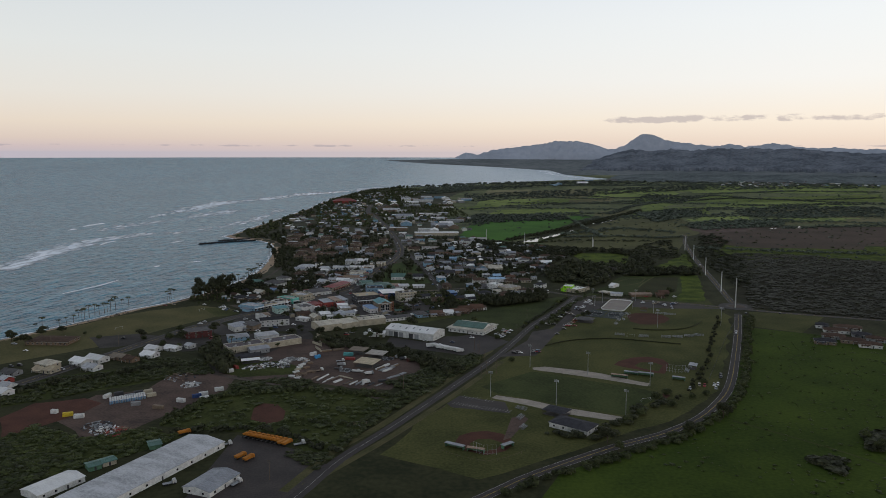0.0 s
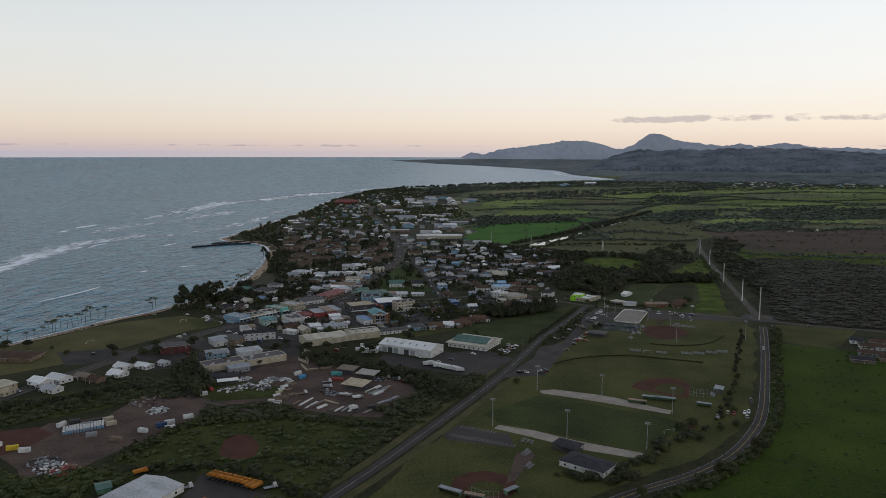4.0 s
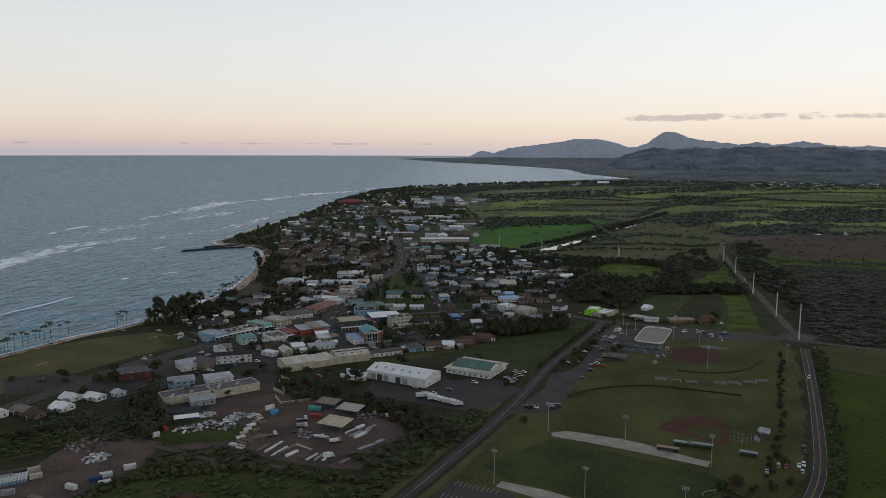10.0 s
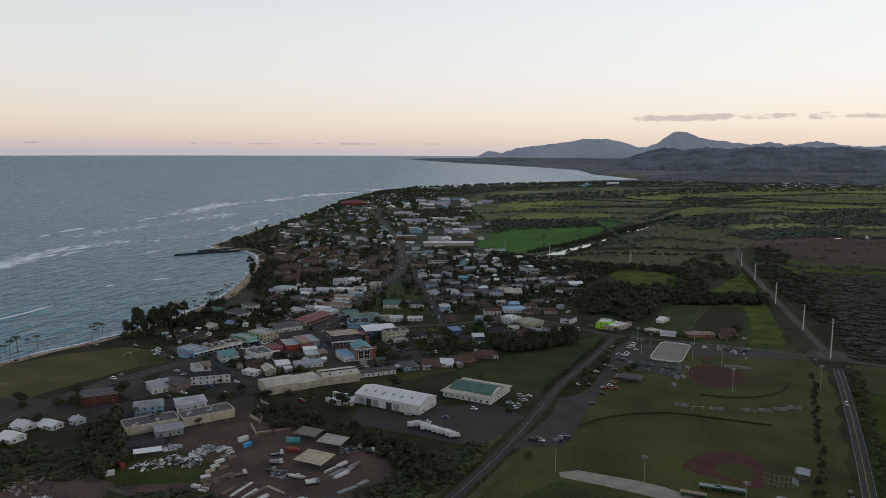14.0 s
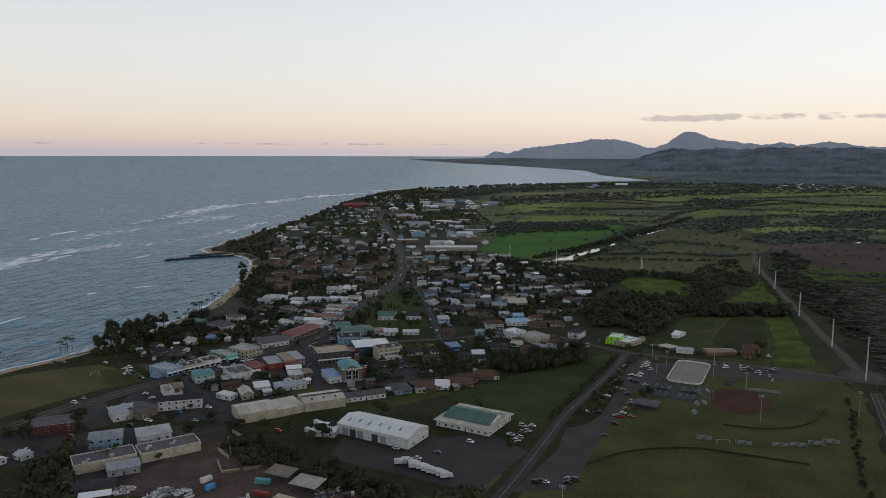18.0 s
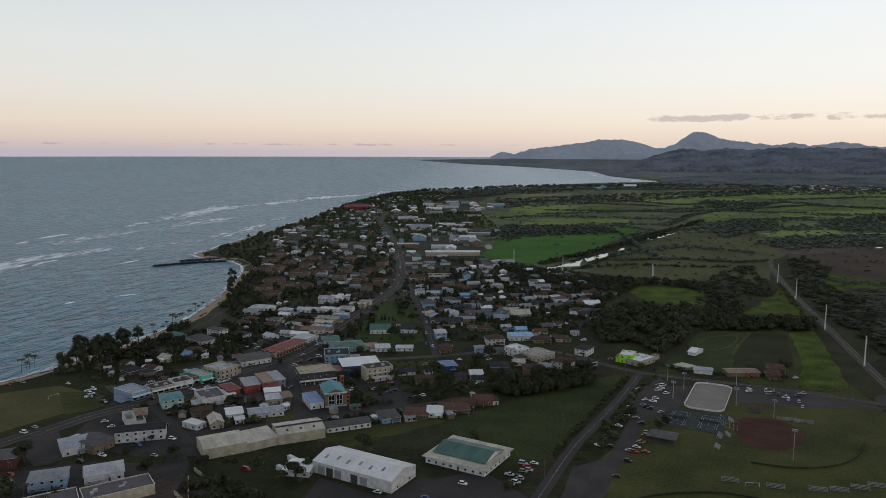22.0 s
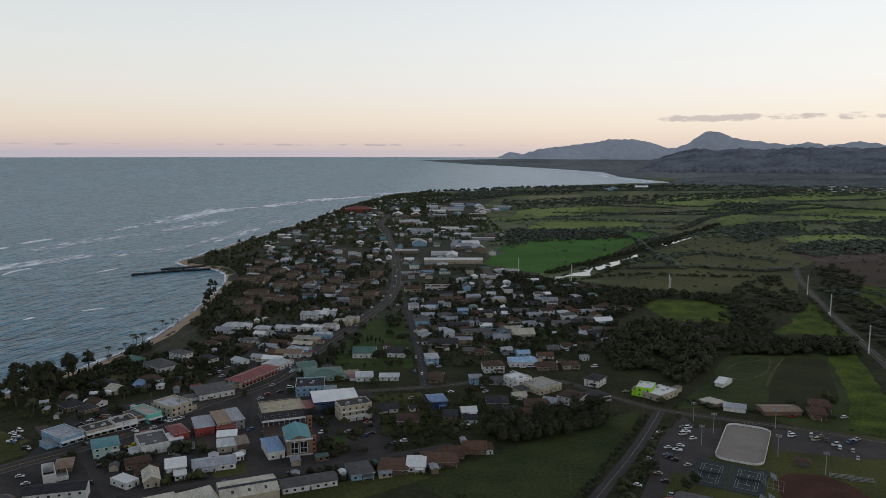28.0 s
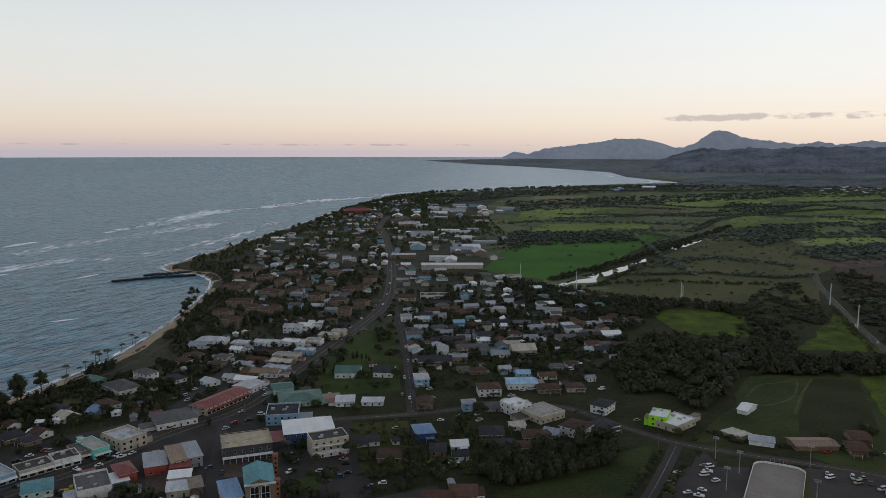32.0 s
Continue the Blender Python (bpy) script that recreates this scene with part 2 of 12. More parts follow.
paints = {k: mat("car_" + k, c, tuple(v * 0.9 for v in c), 0.3, 0.5, 2.0, 0.0, spec=0.5, vary=0.1) for k, c in dict(
    white=(0.72, 0.72, 0.72), silver=(0.40, 0.41, 0.43), black=(0.02, 0.02, 0.022), red=(0.28, 0.03, 0.03), blue=(0.04, 0.09, 0.2), tan=(0.3, 0.25, 0.18)).items()}


# ---- building blocks ----
class Shape:
    """Points and faces of one mesh, gathered piece by piece."""

    def __init__(self):
        self.v, self.f, self.m = [], [], []

    def add(self, pts, faces, slot=0):
        k = len(self.v)
        self.v += pts
        self.f += [tuple(k + i for i in q) for q in faces]
        self.m += [slot] * len(faces)
        return self

    def box(self, x0, x1, y0, y1, z0, z1, slot=0):
        return self.add([(x0, y0, z0), (x1, y0, z0), (x1, y1, z0), (x0, y1, z0), (x0, y0, z1), (x1, y0, z1), (x1, y1, z1), (x0, y1, z1)],
                        [(3, 2, 1, 0), (4, 5, 6, 7), (0, 1, 5, 4), (1, 2, 6, 5), (2, 3, 7, 6), (3, 0, 4, 7)], slot)

    def ring(self, x0, x1, y0, y1, t, z0, z1, slot=0):
        """Four walls of thickness t round an open middle."""
        self.box(x0, x1, y0, y0 + t, z0, z1, slot)
        self.box(x0, x1, y1 - t, y1, z0, z1, slot)
        self.box(x0, x0 + t, y0 + t, y1 - t, z0, z1, slot)
        return self.box(x1 - t, x1, y0 + t, y1 - t, z0, z1, slot)

    def tube(self, p, q, r0, r1, n=6, slot=0):
        p, q = Vector(p), Vector(q)
        a = (q - p).orthogonal().normalized()
        b = (q - p).normalized().cross(a)
        pts = []
        for c, r in ((p, r0), (q, r1)):
            pts += [tuple(c + (a * math.cos(i * math.tau / n) + b * math.sin(i * math.tau / n)) * r) for i in range(n)]
        return self.add(pts, [(i, (i + 1) % n, n + (i + 1) % n, n + i) for i in range(n)] + [tuple(range(n - 1, -1, -1)), tuple(range(n, 2 * n))], slot)

    def mesh(self, name, *mats):
        me = bpy.data.meshes.new(name)
        me.from_pydata(self.v, [], self.f)
        for q in mats:
            me.materials.append(q)
        if len(mats) > 1:
            me.polygons.foreach_set("material_index", self.m)
        me.update()
        return me


def part(name, shape, material, parent=None, label="", at=None):
    """One mesh object under a thing or a part; shape is a Shape or a ready mesh."""
    me = shape if isinstance(shape, bpy.types.Mesh) else shape.mesh(name, *(material if isinstance(material, tuple) else (material,)))
    ob = new(name, me)
    if parent:
        ob.parent = parent
    if at is not None:
        ob.matrix_basis = at
    return tagged(ob, label) if label else ob


def thing(name, m, label, category, group="", kind=""):
    e = new(name)
    e.matrix_basis = m
    e.empty_display_size = 0.5
    return tagged(e, label, category, group, kind)


# ---- the far distance is drawn in, so that all of it lies within 4.6 km of the middle of the path ----
EYE = np.array((25.0, 220.0, 170.0))
NEAR, BEND = 1500.0, 1.415e-5      # beyond NEAR the land rises slowly to where the true horizon is seen


def drawn_in(p):
    p = np.asarray(p, float)
    q = p - EYE
    d = np.maximum(np.hypot(q[..., 0], q[..., 1]), 1e-6)
    a = d * BEND / EYE[2]
    e = np.where(d > NEAR, NEAR + (np.sqrt(1 + 4 * a * np.maximum(d - NEAR, 0)) - 1) / (2 * a), d)
    return EYE + q * (e / d)[..., None]


def from_eye(az, el, dist):
    """A place at that heading and height of view in degrees from the middle of the path."""
    a, b = radians(az), math.tan(radians(el))
    return (EYE[0] + dist * math.sin(a), EYE[1] + dist * math.cos(a), EYE[2] + dist * b)


COAST = [(-4000, -5000), (-1250, -600), (-720, 200), (-520, 480), (-408, 666), (-392, 694), (-372, 729), (-352, 773), (-337, 805), (-314, 836),
         (-297, 880), (-279, 945), (-268, 1000), (-266, 1040), (-270, 1104), (-280, 1188), (-291, 1261), (-304, 1330), (-325, 1392), (-357, 1440)]
COAST += [(-390, 1455), (-443, 1500), (-440, 1560), (-436, 1638), (-432, 1770), (-420, 1930), (-418, 2044), (-410, 2274), (-412, 2600), (-400, 2900),
          (-350, 3250), (-242, 3560), (-100, 3660), (17, 3716), (200, 3981), (444, 4288), (748, 4554), (977, 4655), (1106, 4756), (1055, 4854)]
COAST += [(933, 5689), (998, 6882), (710, 8071), (326, 9359), (-194, 10618), (-980, 13737), (-1300, 15200), (600, 19000), (6000, 26000)]
COAST = np.array(COAST, float)


def inland(x, y):
    """Metres from the shore, less than nothing in the sea."""
    p = np.stack([x, y], -1)
    best = np.full(x.shape, 1e12)
    for a, b in zip(COAST[:-1], COAST[1:]):
        ab = b - a
        t = np.clip(((p - a) @ ab) / (ab @ ab), 0, 1)
        q = a + t[..., None] * ab - p
        best = np.minimum(best, (q * q).sum(-1))
    poly = np.vstack([COAST, [(40000, 26000), (40000, -5000)]])
    odd = np.zeros(x.shape, bool)
    for a, b in zip(poly, np.roll(poly, -1, 0)):
        if a[1] != b[1]:
            odd ^= ((a[1] > y) != (b[1] > y)) & (x < (b[0] - a[0]) * (y - a[1]) / (b[1] - a[1]) + a[0])
    return np.sqrt(best) * np.where(odd, 1, -1)


def sheet(name, angles, radii, height, mats, slot_of):
    """A sheet in rings round the middle of the path, out to the horizon."""
    A, R = np.meshgrid(angles, radii)
    x, y = EYE[0] + R * np.sin(A), EYE[1] + R * np.cos(A)
    d = inland(x, y)
    v = drawn_in(np.stack([x, y, height(x, y, d)], -1)).reshape(-1, 3)
    n, k = A.shape
    i = (np.arange(n - 1)[:, None] * k + np.arange(k - 1)[None]).reshape(-1)
    f = np.stack([i, i + k, i + k + 1, i + 1], -1)
    mid = (d[:-1, :-1] + d[1:, 1:]).reshape(-1) / 2
    far_out = R[:-1, :-1].reshape(-1)
    keep = slot_of(mid, far_out)
    f, keep = f[keep >= 0], keep[keep >= 0]
    me = bpy.data.meshes.new(name)
    me.vertices.add(len(v))
    me.vertices.foreach_set("co", v.astype(np.float32).ravel())
    me.loops.add(f.size)
    me.loops.foreach_set("vertex_index", f[:, ::-1].astype(np.int32).ravel())
    me.polygons.add(len(f))
    me.polygons.foreach_set("loop_start", np.arange(0, f.size, 4, dtype=np.int32))
    for q in mats:
        me.materials.append(q)
    me.polygons.foreach_set("material_index", keep.astype(np.int32))
    me.update(calc_edges=True)
    return new(name, me)


view = np.radians(np.arange(-46, 46.01, 0.25))
round_about = np.concatenate([np.radians(np.arange(-180, -46, 4.0)), view, np.radians(np.arange(50, 180.1, 5.0))])
rings = np.concatenate([[1.0, 60.0, 120.0], 150 * np.exp(np.arange(0, 5.05, 0.012))])


def ground_height(x, y, d):
    beach = np.clip((d - 12) * 0.16, -8, 0)
    rise = np.clip((d - 60) / 400, 0, 1) * 0.0
    return beach + rise


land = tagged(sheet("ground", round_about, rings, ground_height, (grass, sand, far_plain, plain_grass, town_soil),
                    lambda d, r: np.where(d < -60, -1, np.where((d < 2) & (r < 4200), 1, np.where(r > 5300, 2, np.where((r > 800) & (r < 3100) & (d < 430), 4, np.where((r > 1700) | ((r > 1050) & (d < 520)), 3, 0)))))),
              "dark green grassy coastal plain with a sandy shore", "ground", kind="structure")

# the sea
sea_mat = bpy.data.materials.new("sea_water")
sea_mat.use_nodes = True
sn, sl = sea_mat.node_tree.nodes, sea_mat.node_tree.links
sp = sn["Principled BSDF"]
sp.inputs["Specular IOR Level"].default_value = 0.42
sp.inputs["Roughness"].default_value, sp.inputs["IOR"].default_value = 0.31, 1.33
st = sn.new("ShaderNodeTexCoord")
CREST = radians(13)      # the swell runs in along the shore: its crests lie this far to the right of north


def snoise(scale, stretch, detail=4, turn=0.0):
    q = sn.new("ShaderNodeVectorRotate")
    q.rotation_type = "Z_AXIS"
    q.inputs["Angle"].default_value = CREST + turn
    sl.new(st.outputs["Object"], q.inputs["Vector"])
    mp = sn.new("ShaderNodeVectorMath")
    mp.operation = "MULTIPLY"
    mp.inputs[1].default_value = stretch
    sl.new(q.outputs[0], mp.inputs[0])
    q = sn.new("ShaderNodeTexNoise")
    q.inputs["Scale"].default_value, q.inputs["Detail"].default_value = scale, detail
    sl.new(mp.outputs[0], q.inputs["Vector"])
    return q.outputs[0]


def smix(fac, a, b):
    q = sn.new("ShaderNodeMix")
    q.data_type = "RGBA"
    sl.new(fac, q.inputs[0])
    for k, v in ((6, a), (7, b)):
        if isinstance(v, tuple):
            q.inputs[k].default_value = (*v, 1)
        else:
            sl.new(v, q.inputs[k])
    return q.outputs[2]


def srange(v, lo, hi):
    q = sn.new("ShaderNodeMapRange")
    sl.new(v, q.inputs[0])
    q.inputs[1].default_value, q.inputs[2].default_value = lo, hi
    return q.outputs[0]


patches = srange(snoise(0.004, (1, 0.6, 1)), 0.38, 0.64)
# Light and dark sides of the waves are painted into the water colour.
ripple_shade = srange(snoise(0.040, (1.6, 0.70, 1), 5), 0.36, 0.64)
water = smix(ripple_shade, (0.004, 0.056, 0.084), (0.030, 0.176, 0.255))
water_tone = smix(patches, (0.010, 0.102, 0.162), (0.026, 0.152, 0.238))
fine_ripple_shade = srange(snoise(0.14, (1.5, 0.55, 1), 4, -0.08), 0.36, 0.64)
flecks = srange(snoise(0.07, (1.2, 0.5, 1), 6, 0.1), 0.70, 0.80)
half = sn.new("ShaderNodeMix")
half.data_type = "RGBA"
half.inputs[0].default_value = 0.35
sl.new(water, half.inputs[6])
sl.new(water_tone, half.inputs[7])
where_x = sn.new("ShaderNodeSeparateXYZ")
sl.new(st.outputs["Object"], where_x.inputs[0])
# The finer waves' light and dark are multiplied onto the colour.
choppy = sn.new("ShaderNodeMix")
choppy.data_type, choppy.blend_type = "RGBA", "MULTIPLY"
choppy.inputs[0].default_value = 1.0
sl.new(half.outputs[2], choppy.inputs[6])
sl.new(smix(fine_ripple_shade, (0.58, 0.62, 0.66), (1.44, 1.42, 1.38)), choppy.inputs[7])
bay_sheen = smix(srange(where_x.outputs[0], -350.0, 250.0), choppy.outputs[2], (0.36, 0.44, 0.49))     # sky reflected in the far bay, painted as a paler base colour
sl.new(smix(flecks, bay_sheen, (0.30, 0.34, 0.38)), sp.inputs["Base Color"])
swell = sn.new("ShaderNodeBump")
swell.inputs["Strength"].default_value, swell.inputs["Distance"].default_value = 1.0, 7.0
sl.new(snoise(0.040, (1.6, 0.70, 1), 3), swell.inputs["Height"])
chop = sn.new("ShaderNodeBump")
chop.inputs["Strength"].default_value, chop.inputs["Distance"].default_value = 1.0, 3.0
sl.new(snoise(0.15, (1.3, 0.6, 1), 4, 0.15), chop.inputs["Height"])
sl.new(swell.outputs[0], chop.inputs["Normal"])
sl.new(chop.outputs[0], sp.inputs["Normal"])
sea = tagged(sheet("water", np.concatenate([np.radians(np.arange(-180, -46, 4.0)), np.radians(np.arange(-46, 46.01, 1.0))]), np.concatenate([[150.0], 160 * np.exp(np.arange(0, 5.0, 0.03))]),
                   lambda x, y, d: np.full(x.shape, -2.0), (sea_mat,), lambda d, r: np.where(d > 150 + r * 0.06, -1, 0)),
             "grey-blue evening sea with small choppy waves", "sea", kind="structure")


# ---- far hills ----
def hills(name, label, skyline, foot, dist, depth, material, rough, seed):
    """A range of hills whose crest follows the skyline, given as heading and height of view in degrees."""
    az = np.arange(skyline[0][0], skyline[-1][0], 0.06)
    el = np.interp(az, [p[0] for p in skyline], [p[1] for p in skyline])
    rows = 14
    s = Shape()
    for r in range(rows):
        u = r / (rows - 1)
        for a, e in zip(az, el):
            w = noise.fractal(Vector((a * 1.1 + seed, u * 2.4, seed)), 0.8, 2.1, 5)
            crest = e + noise.noise(Vector((a * 2, seed, 0))) * rough * 0.35 + noise.fractal(Vector((a * 2.6, seed, 2)), 0.9, 2.2, 4) * rough * 0.3
            h = foot + (crest - foot) * (u ** 0.75) * (1 + 0.22 * w * (1 - u) * 2) if r else foot - 0.5
            s.v.append(from_eye(a, h, dist - depth * (1 - u) + w * depth * 0.13 * (1 - u)))
    k = len(az)
    s.f = [(r * k + i, r * k + i + 1, (r + 1) * k + i + 1, (r + 1) * k + i) for r in range(rows - 1) for i in range(k - 1)]
    s.m = [0] * len(s.f)
    ob = part(name, s, material)
    ob.data.polygons.foreach_set("use_smooth", [True] * len(ob.data.polygons))
    return tagged(ob, label, "mountain", kind="structure")


# Haze of the air is put into these base colours, most in the farthest range.
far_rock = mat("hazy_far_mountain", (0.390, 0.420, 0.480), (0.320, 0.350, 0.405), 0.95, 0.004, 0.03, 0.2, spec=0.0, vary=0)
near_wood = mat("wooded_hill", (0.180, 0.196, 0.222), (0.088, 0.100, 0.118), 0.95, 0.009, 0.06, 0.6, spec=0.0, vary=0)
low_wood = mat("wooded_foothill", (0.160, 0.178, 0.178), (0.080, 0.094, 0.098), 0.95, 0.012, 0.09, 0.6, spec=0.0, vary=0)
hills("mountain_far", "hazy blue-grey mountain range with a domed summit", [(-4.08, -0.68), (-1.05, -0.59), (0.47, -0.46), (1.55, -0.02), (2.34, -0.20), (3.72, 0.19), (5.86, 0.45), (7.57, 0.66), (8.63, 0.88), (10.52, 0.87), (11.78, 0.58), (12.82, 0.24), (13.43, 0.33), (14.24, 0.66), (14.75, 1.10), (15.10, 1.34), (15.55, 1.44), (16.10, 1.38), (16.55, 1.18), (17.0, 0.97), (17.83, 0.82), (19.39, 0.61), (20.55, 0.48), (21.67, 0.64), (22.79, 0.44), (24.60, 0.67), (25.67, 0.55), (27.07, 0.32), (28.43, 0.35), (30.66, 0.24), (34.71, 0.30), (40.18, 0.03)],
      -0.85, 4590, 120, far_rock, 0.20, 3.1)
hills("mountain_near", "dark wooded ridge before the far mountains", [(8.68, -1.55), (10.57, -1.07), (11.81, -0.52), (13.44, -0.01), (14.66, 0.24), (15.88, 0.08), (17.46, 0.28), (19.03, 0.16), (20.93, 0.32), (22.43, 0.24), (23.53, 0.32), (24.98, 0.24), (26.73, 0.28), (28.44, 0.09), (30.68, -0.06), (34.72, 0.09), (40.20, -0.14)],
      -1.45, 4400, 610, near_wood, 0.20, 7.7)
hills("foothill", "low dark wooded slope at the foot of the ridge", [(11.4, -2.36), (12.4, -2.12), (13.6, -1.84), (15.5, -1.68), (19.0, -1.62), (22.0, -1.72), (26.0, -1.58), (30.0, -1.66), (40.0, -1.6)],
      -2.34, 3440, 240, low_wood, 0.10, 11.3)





# ---- ground cover, roads and paved places ----
def patch(name, pts, z, material, label="", category="", kind="structure", parent=None):
    """A flat cover laid on the ground; far corners are drawn in with the land."""
    s = Shape()
    if "field" in name or "canal" in name or "town" in name or "strip" in name or "marsh" in name or "ground" in name or "bare" in name:
        out = []
        for (ax, ay), (bx, by) in zip(pts, pts[1:] + pts[:1]):
            n = max(1, min(10, int(math.hypot(bx - ax, by - ay) / 12)))
            amp = min(9.0, math.hypot(bx - ax, by - ay) * 0.06)
            for i in range(n):
                x, y = ax + (bx - ax) * i / n, ay + (by - ay) * i / n
                out.append((x + amp * noise.noise(Vector((x * 0.045, y * 0.045, 1))), y + amp * noise.noise(Vector((x * 0.045, y * 0.045, 5)))))
        pts = out
    q = drawn_in([(x, y, z) for x, y in pts])
    s.add([tuple(p) for p in q], [tuple(range(len(pts)))])
    if sum(a[0] * b[1] - b[0] * a[1] for a, b in zip(pts, pts[1:] + pts[:1])) < 0:
        s.f = [t[::-1] for t in s.f]
    return tagged(part(name, s, material, parent), label, category, kind=kind)


def smooth(pts, step=12.0):
    """The same line with rounded bends."""
    p = [np.array(q, float) for q in pts]
    p = [2 * p[0] - p[1]] + p + [2 * p[-1] - p[-2]]
    out = []
    for a, b, c, d in zip(p, p[1:], p[2:], p[3:]):
        n = max(2, int(np.hypot(*(c - b)) / step))
        for t in np.arange(n) / n:
            out.append(0.5 * (2 * b + (c - a) * t + (2 * a - 5 * b + 4 * c - d) * t * t + (3 * b - a - 3 * c + d) * t ** 3))
    return out + [p[-2]]


def ribbon(name, line, width, z, material, parent=None, off=0.0, thick=0.0, dash=None):
    """A strip of that width along a line, a bar with depth where thick is given, or a row of dashes (long, gap)."""
    line = [np.array(q, float) for q in line]
    s = Shape()
    if dash:
        run, bits = 0.0, []
        for a, b in zip(line, line[1:]):
            n = np.hypot(*(b - a))
            while run < n:
                bits.append([a + (b - a) * (run / n), a + (b - a) * (min(run + dash[0], n) / n)])
                run += dash[0] + dash[1]
            run -= n
    else:
        bits = [line]
    for bit in bits:
        k, pts = len(bit), []
        for i, p in enumerate(bit):
            d = bit[min(i + 1, k - 1)] - bit[max(i - 1, 0)]
            d = d / (np.hypot(*d) + 1e-9)
            nrm = np.array((d[1], -d[0]))
            for o in (off - width / 2, off + width / 2):
                pts.append(tuple(drawn_in((*(p + nrm * o), z + thick))))
        faces = [(2 * i, 2 * i + 1, 2 * i + 3, 2 * i + 2) for i in range(k - 1)]
        if thick:
            pts += [(x, y, z) for x, y, _ in pts]
            m = 2 * k
            faces += [(2 * i, 2 * i + 2, m + 2 * i + 2, m + 2 * i) for i in range(k - 1)] + [(2 * i + 3, 2 * i + 1, m + 2 * i + 1, m + 2 * i + 3) for i in range(k - 1)]
            faces += [(1, 0, m, m + 1), (m - 2, m - 1, 2 * m - 1, 2 * m - 2)]
        s.add(pts, faces)
    return part(name, s, material, parent)


built_on, road_bits = [], []      # where no plant may stand


def free(x, y):
    """Whether a plant may stand there: on no building and no road."""
    if built_on:
        q = free.rects if len(free.rects) == len(built_on) else np.array(built_on)
        free.rects = q
        u, v = x - q[:, 0], y - q[:, 1]
        if ((np.abs(u * q[:, 2] + v * q[:, 3]) < q[:, 4]) & (np.abs(v * q[:, 2] - u * q[:, 3]) < q[:, 5])).any():
            return False
    q = free.bits if len(free.bits) == len(road_bits) else np.array(road_bits)
    free.bits = q
    return not ((q[:, 0] - x) ** 2 + (q[:, 1] - y) ** 2 < q[:, 2] ** 2).any()


free.rects = free.bits = np.zeros((0, 6))


def road(name, line, width, label, z=0.10, material=None, middle=None, edges=False, sidewalk=0.0):
    """A carriageway with its painted lines and, where it has them, raised pavements."""
    line = smooth(line)
    road_bits.extend((a[0] + (b[0] - a[0]) * k, a[1] + (b[1] - a[1]) * k, width / 2 + sidewalk + 2.2) for a, b in zip(line, line[1:]) for k in (0, 0.5))
    r = tagged(ribbon(name, line, width, z, material or asphalt), label, "road", kind="structure")
    if middle == "yellow":
        for o in (-0.16, 0.16):
            ribbon("centre_line", line, 0.14, z + 0.02, yellow_line, r, off=o)
    elif middle:
        ribbon("centre_line", line, 0.13, z + 0.02, paint_line, r, dash=(3.0, 6.0) if middle == "dash" else None)
    if edges:
        for o in (-1, 1):
            ribbon("edge_line", line, 0.11, z + 0.02, paint_line, r, off=o * (width / 2 - 0.5))
    if sidewalk:
        for o in (-1, 1):
            ribbon("kerb", line, sidewalk, z - 0.06, pavement_grey, r, off=o * (width / 2 + sidewalk / 2), thick=0.2)
    return r


def beach(line, label):
    """The slope of sand from the grass down into the water."""
    line = [np.array(q, float) for q in smooth(line, 8)]
    s, k = Shape(), len(line)
    for i, p in enumerate(line):
        d = line[min(i + 1, k - 1)] - line[max(i - 1, 0)]
        d = d / np.hypot(*d)
        nrm = np.array((d[1], -d[0]))
        wob = noise.noise(Vector((p[0] * 0.03, p[1] * 0.03, 0))) * 3
        s.v += [tuple(drawn_in((*(p + nrm * (o + wob * (o > 5))), z))) for o, z in ((-6, -2.75), (3, -1.3), (12.5, 0.12))]
    s.f = [(3 * i + j, 3 * i + j + 1, 3 * i + j + 4, 3 * i + j + 3) for i in range(k - 1) for j in (0, 1)]
    s.m = [0] * len(s.f)
    return tagged(part("beach", s, sand), label, "beach", kind="structure")


beach([tuple(q) for q in COAST[3:29]], "narrow pale sand beach along the shore")


# ---- buildings ----
shared = {}


def keep_mesh(key, make):
    """One mesh for all alike pieces."""
    if key not in shared:
        shared[key] = make()
    return shared[key]


def window_mesh(w, h):
    s = Shape()
    s.box(-w / 2 - 0.06, -w / 2, -0.07, 0.02, -0.06, h + 0.06).box(w / 2, w / 2 + 0.06, -0.07, 0.02, -0.06, h + 0.06)
    s.box(-w / 2, w / 2, -0.07, 0.02, h, h + 0.06).box(-w / 2, w / 2, -0.1, 0.02, -0.08, 0)
    return s.mesh("window", walls["white"])


def far_window_mesh(w, h):
    s = Shape().box(-w / 2 - 0.06, w / 2 + 0.06, -0.04, 0.02, -0.06, h + 0.06, 0)
    return s.box(-w / 2, w / 2, -0.06, 0.0, 0, h, 1).mesh("window", walls["white"], glass)


def pane_mesh(w, h):
    return Shape().box(-w / 2, w / 2, -0.03, 0.02, 0, h).mesh("pane", glass)


def door_mesh(w, h, m):
    return Shape().box(-w / 2, w / 2, -0.06, 0.02, 0, h).mesh("door", m)


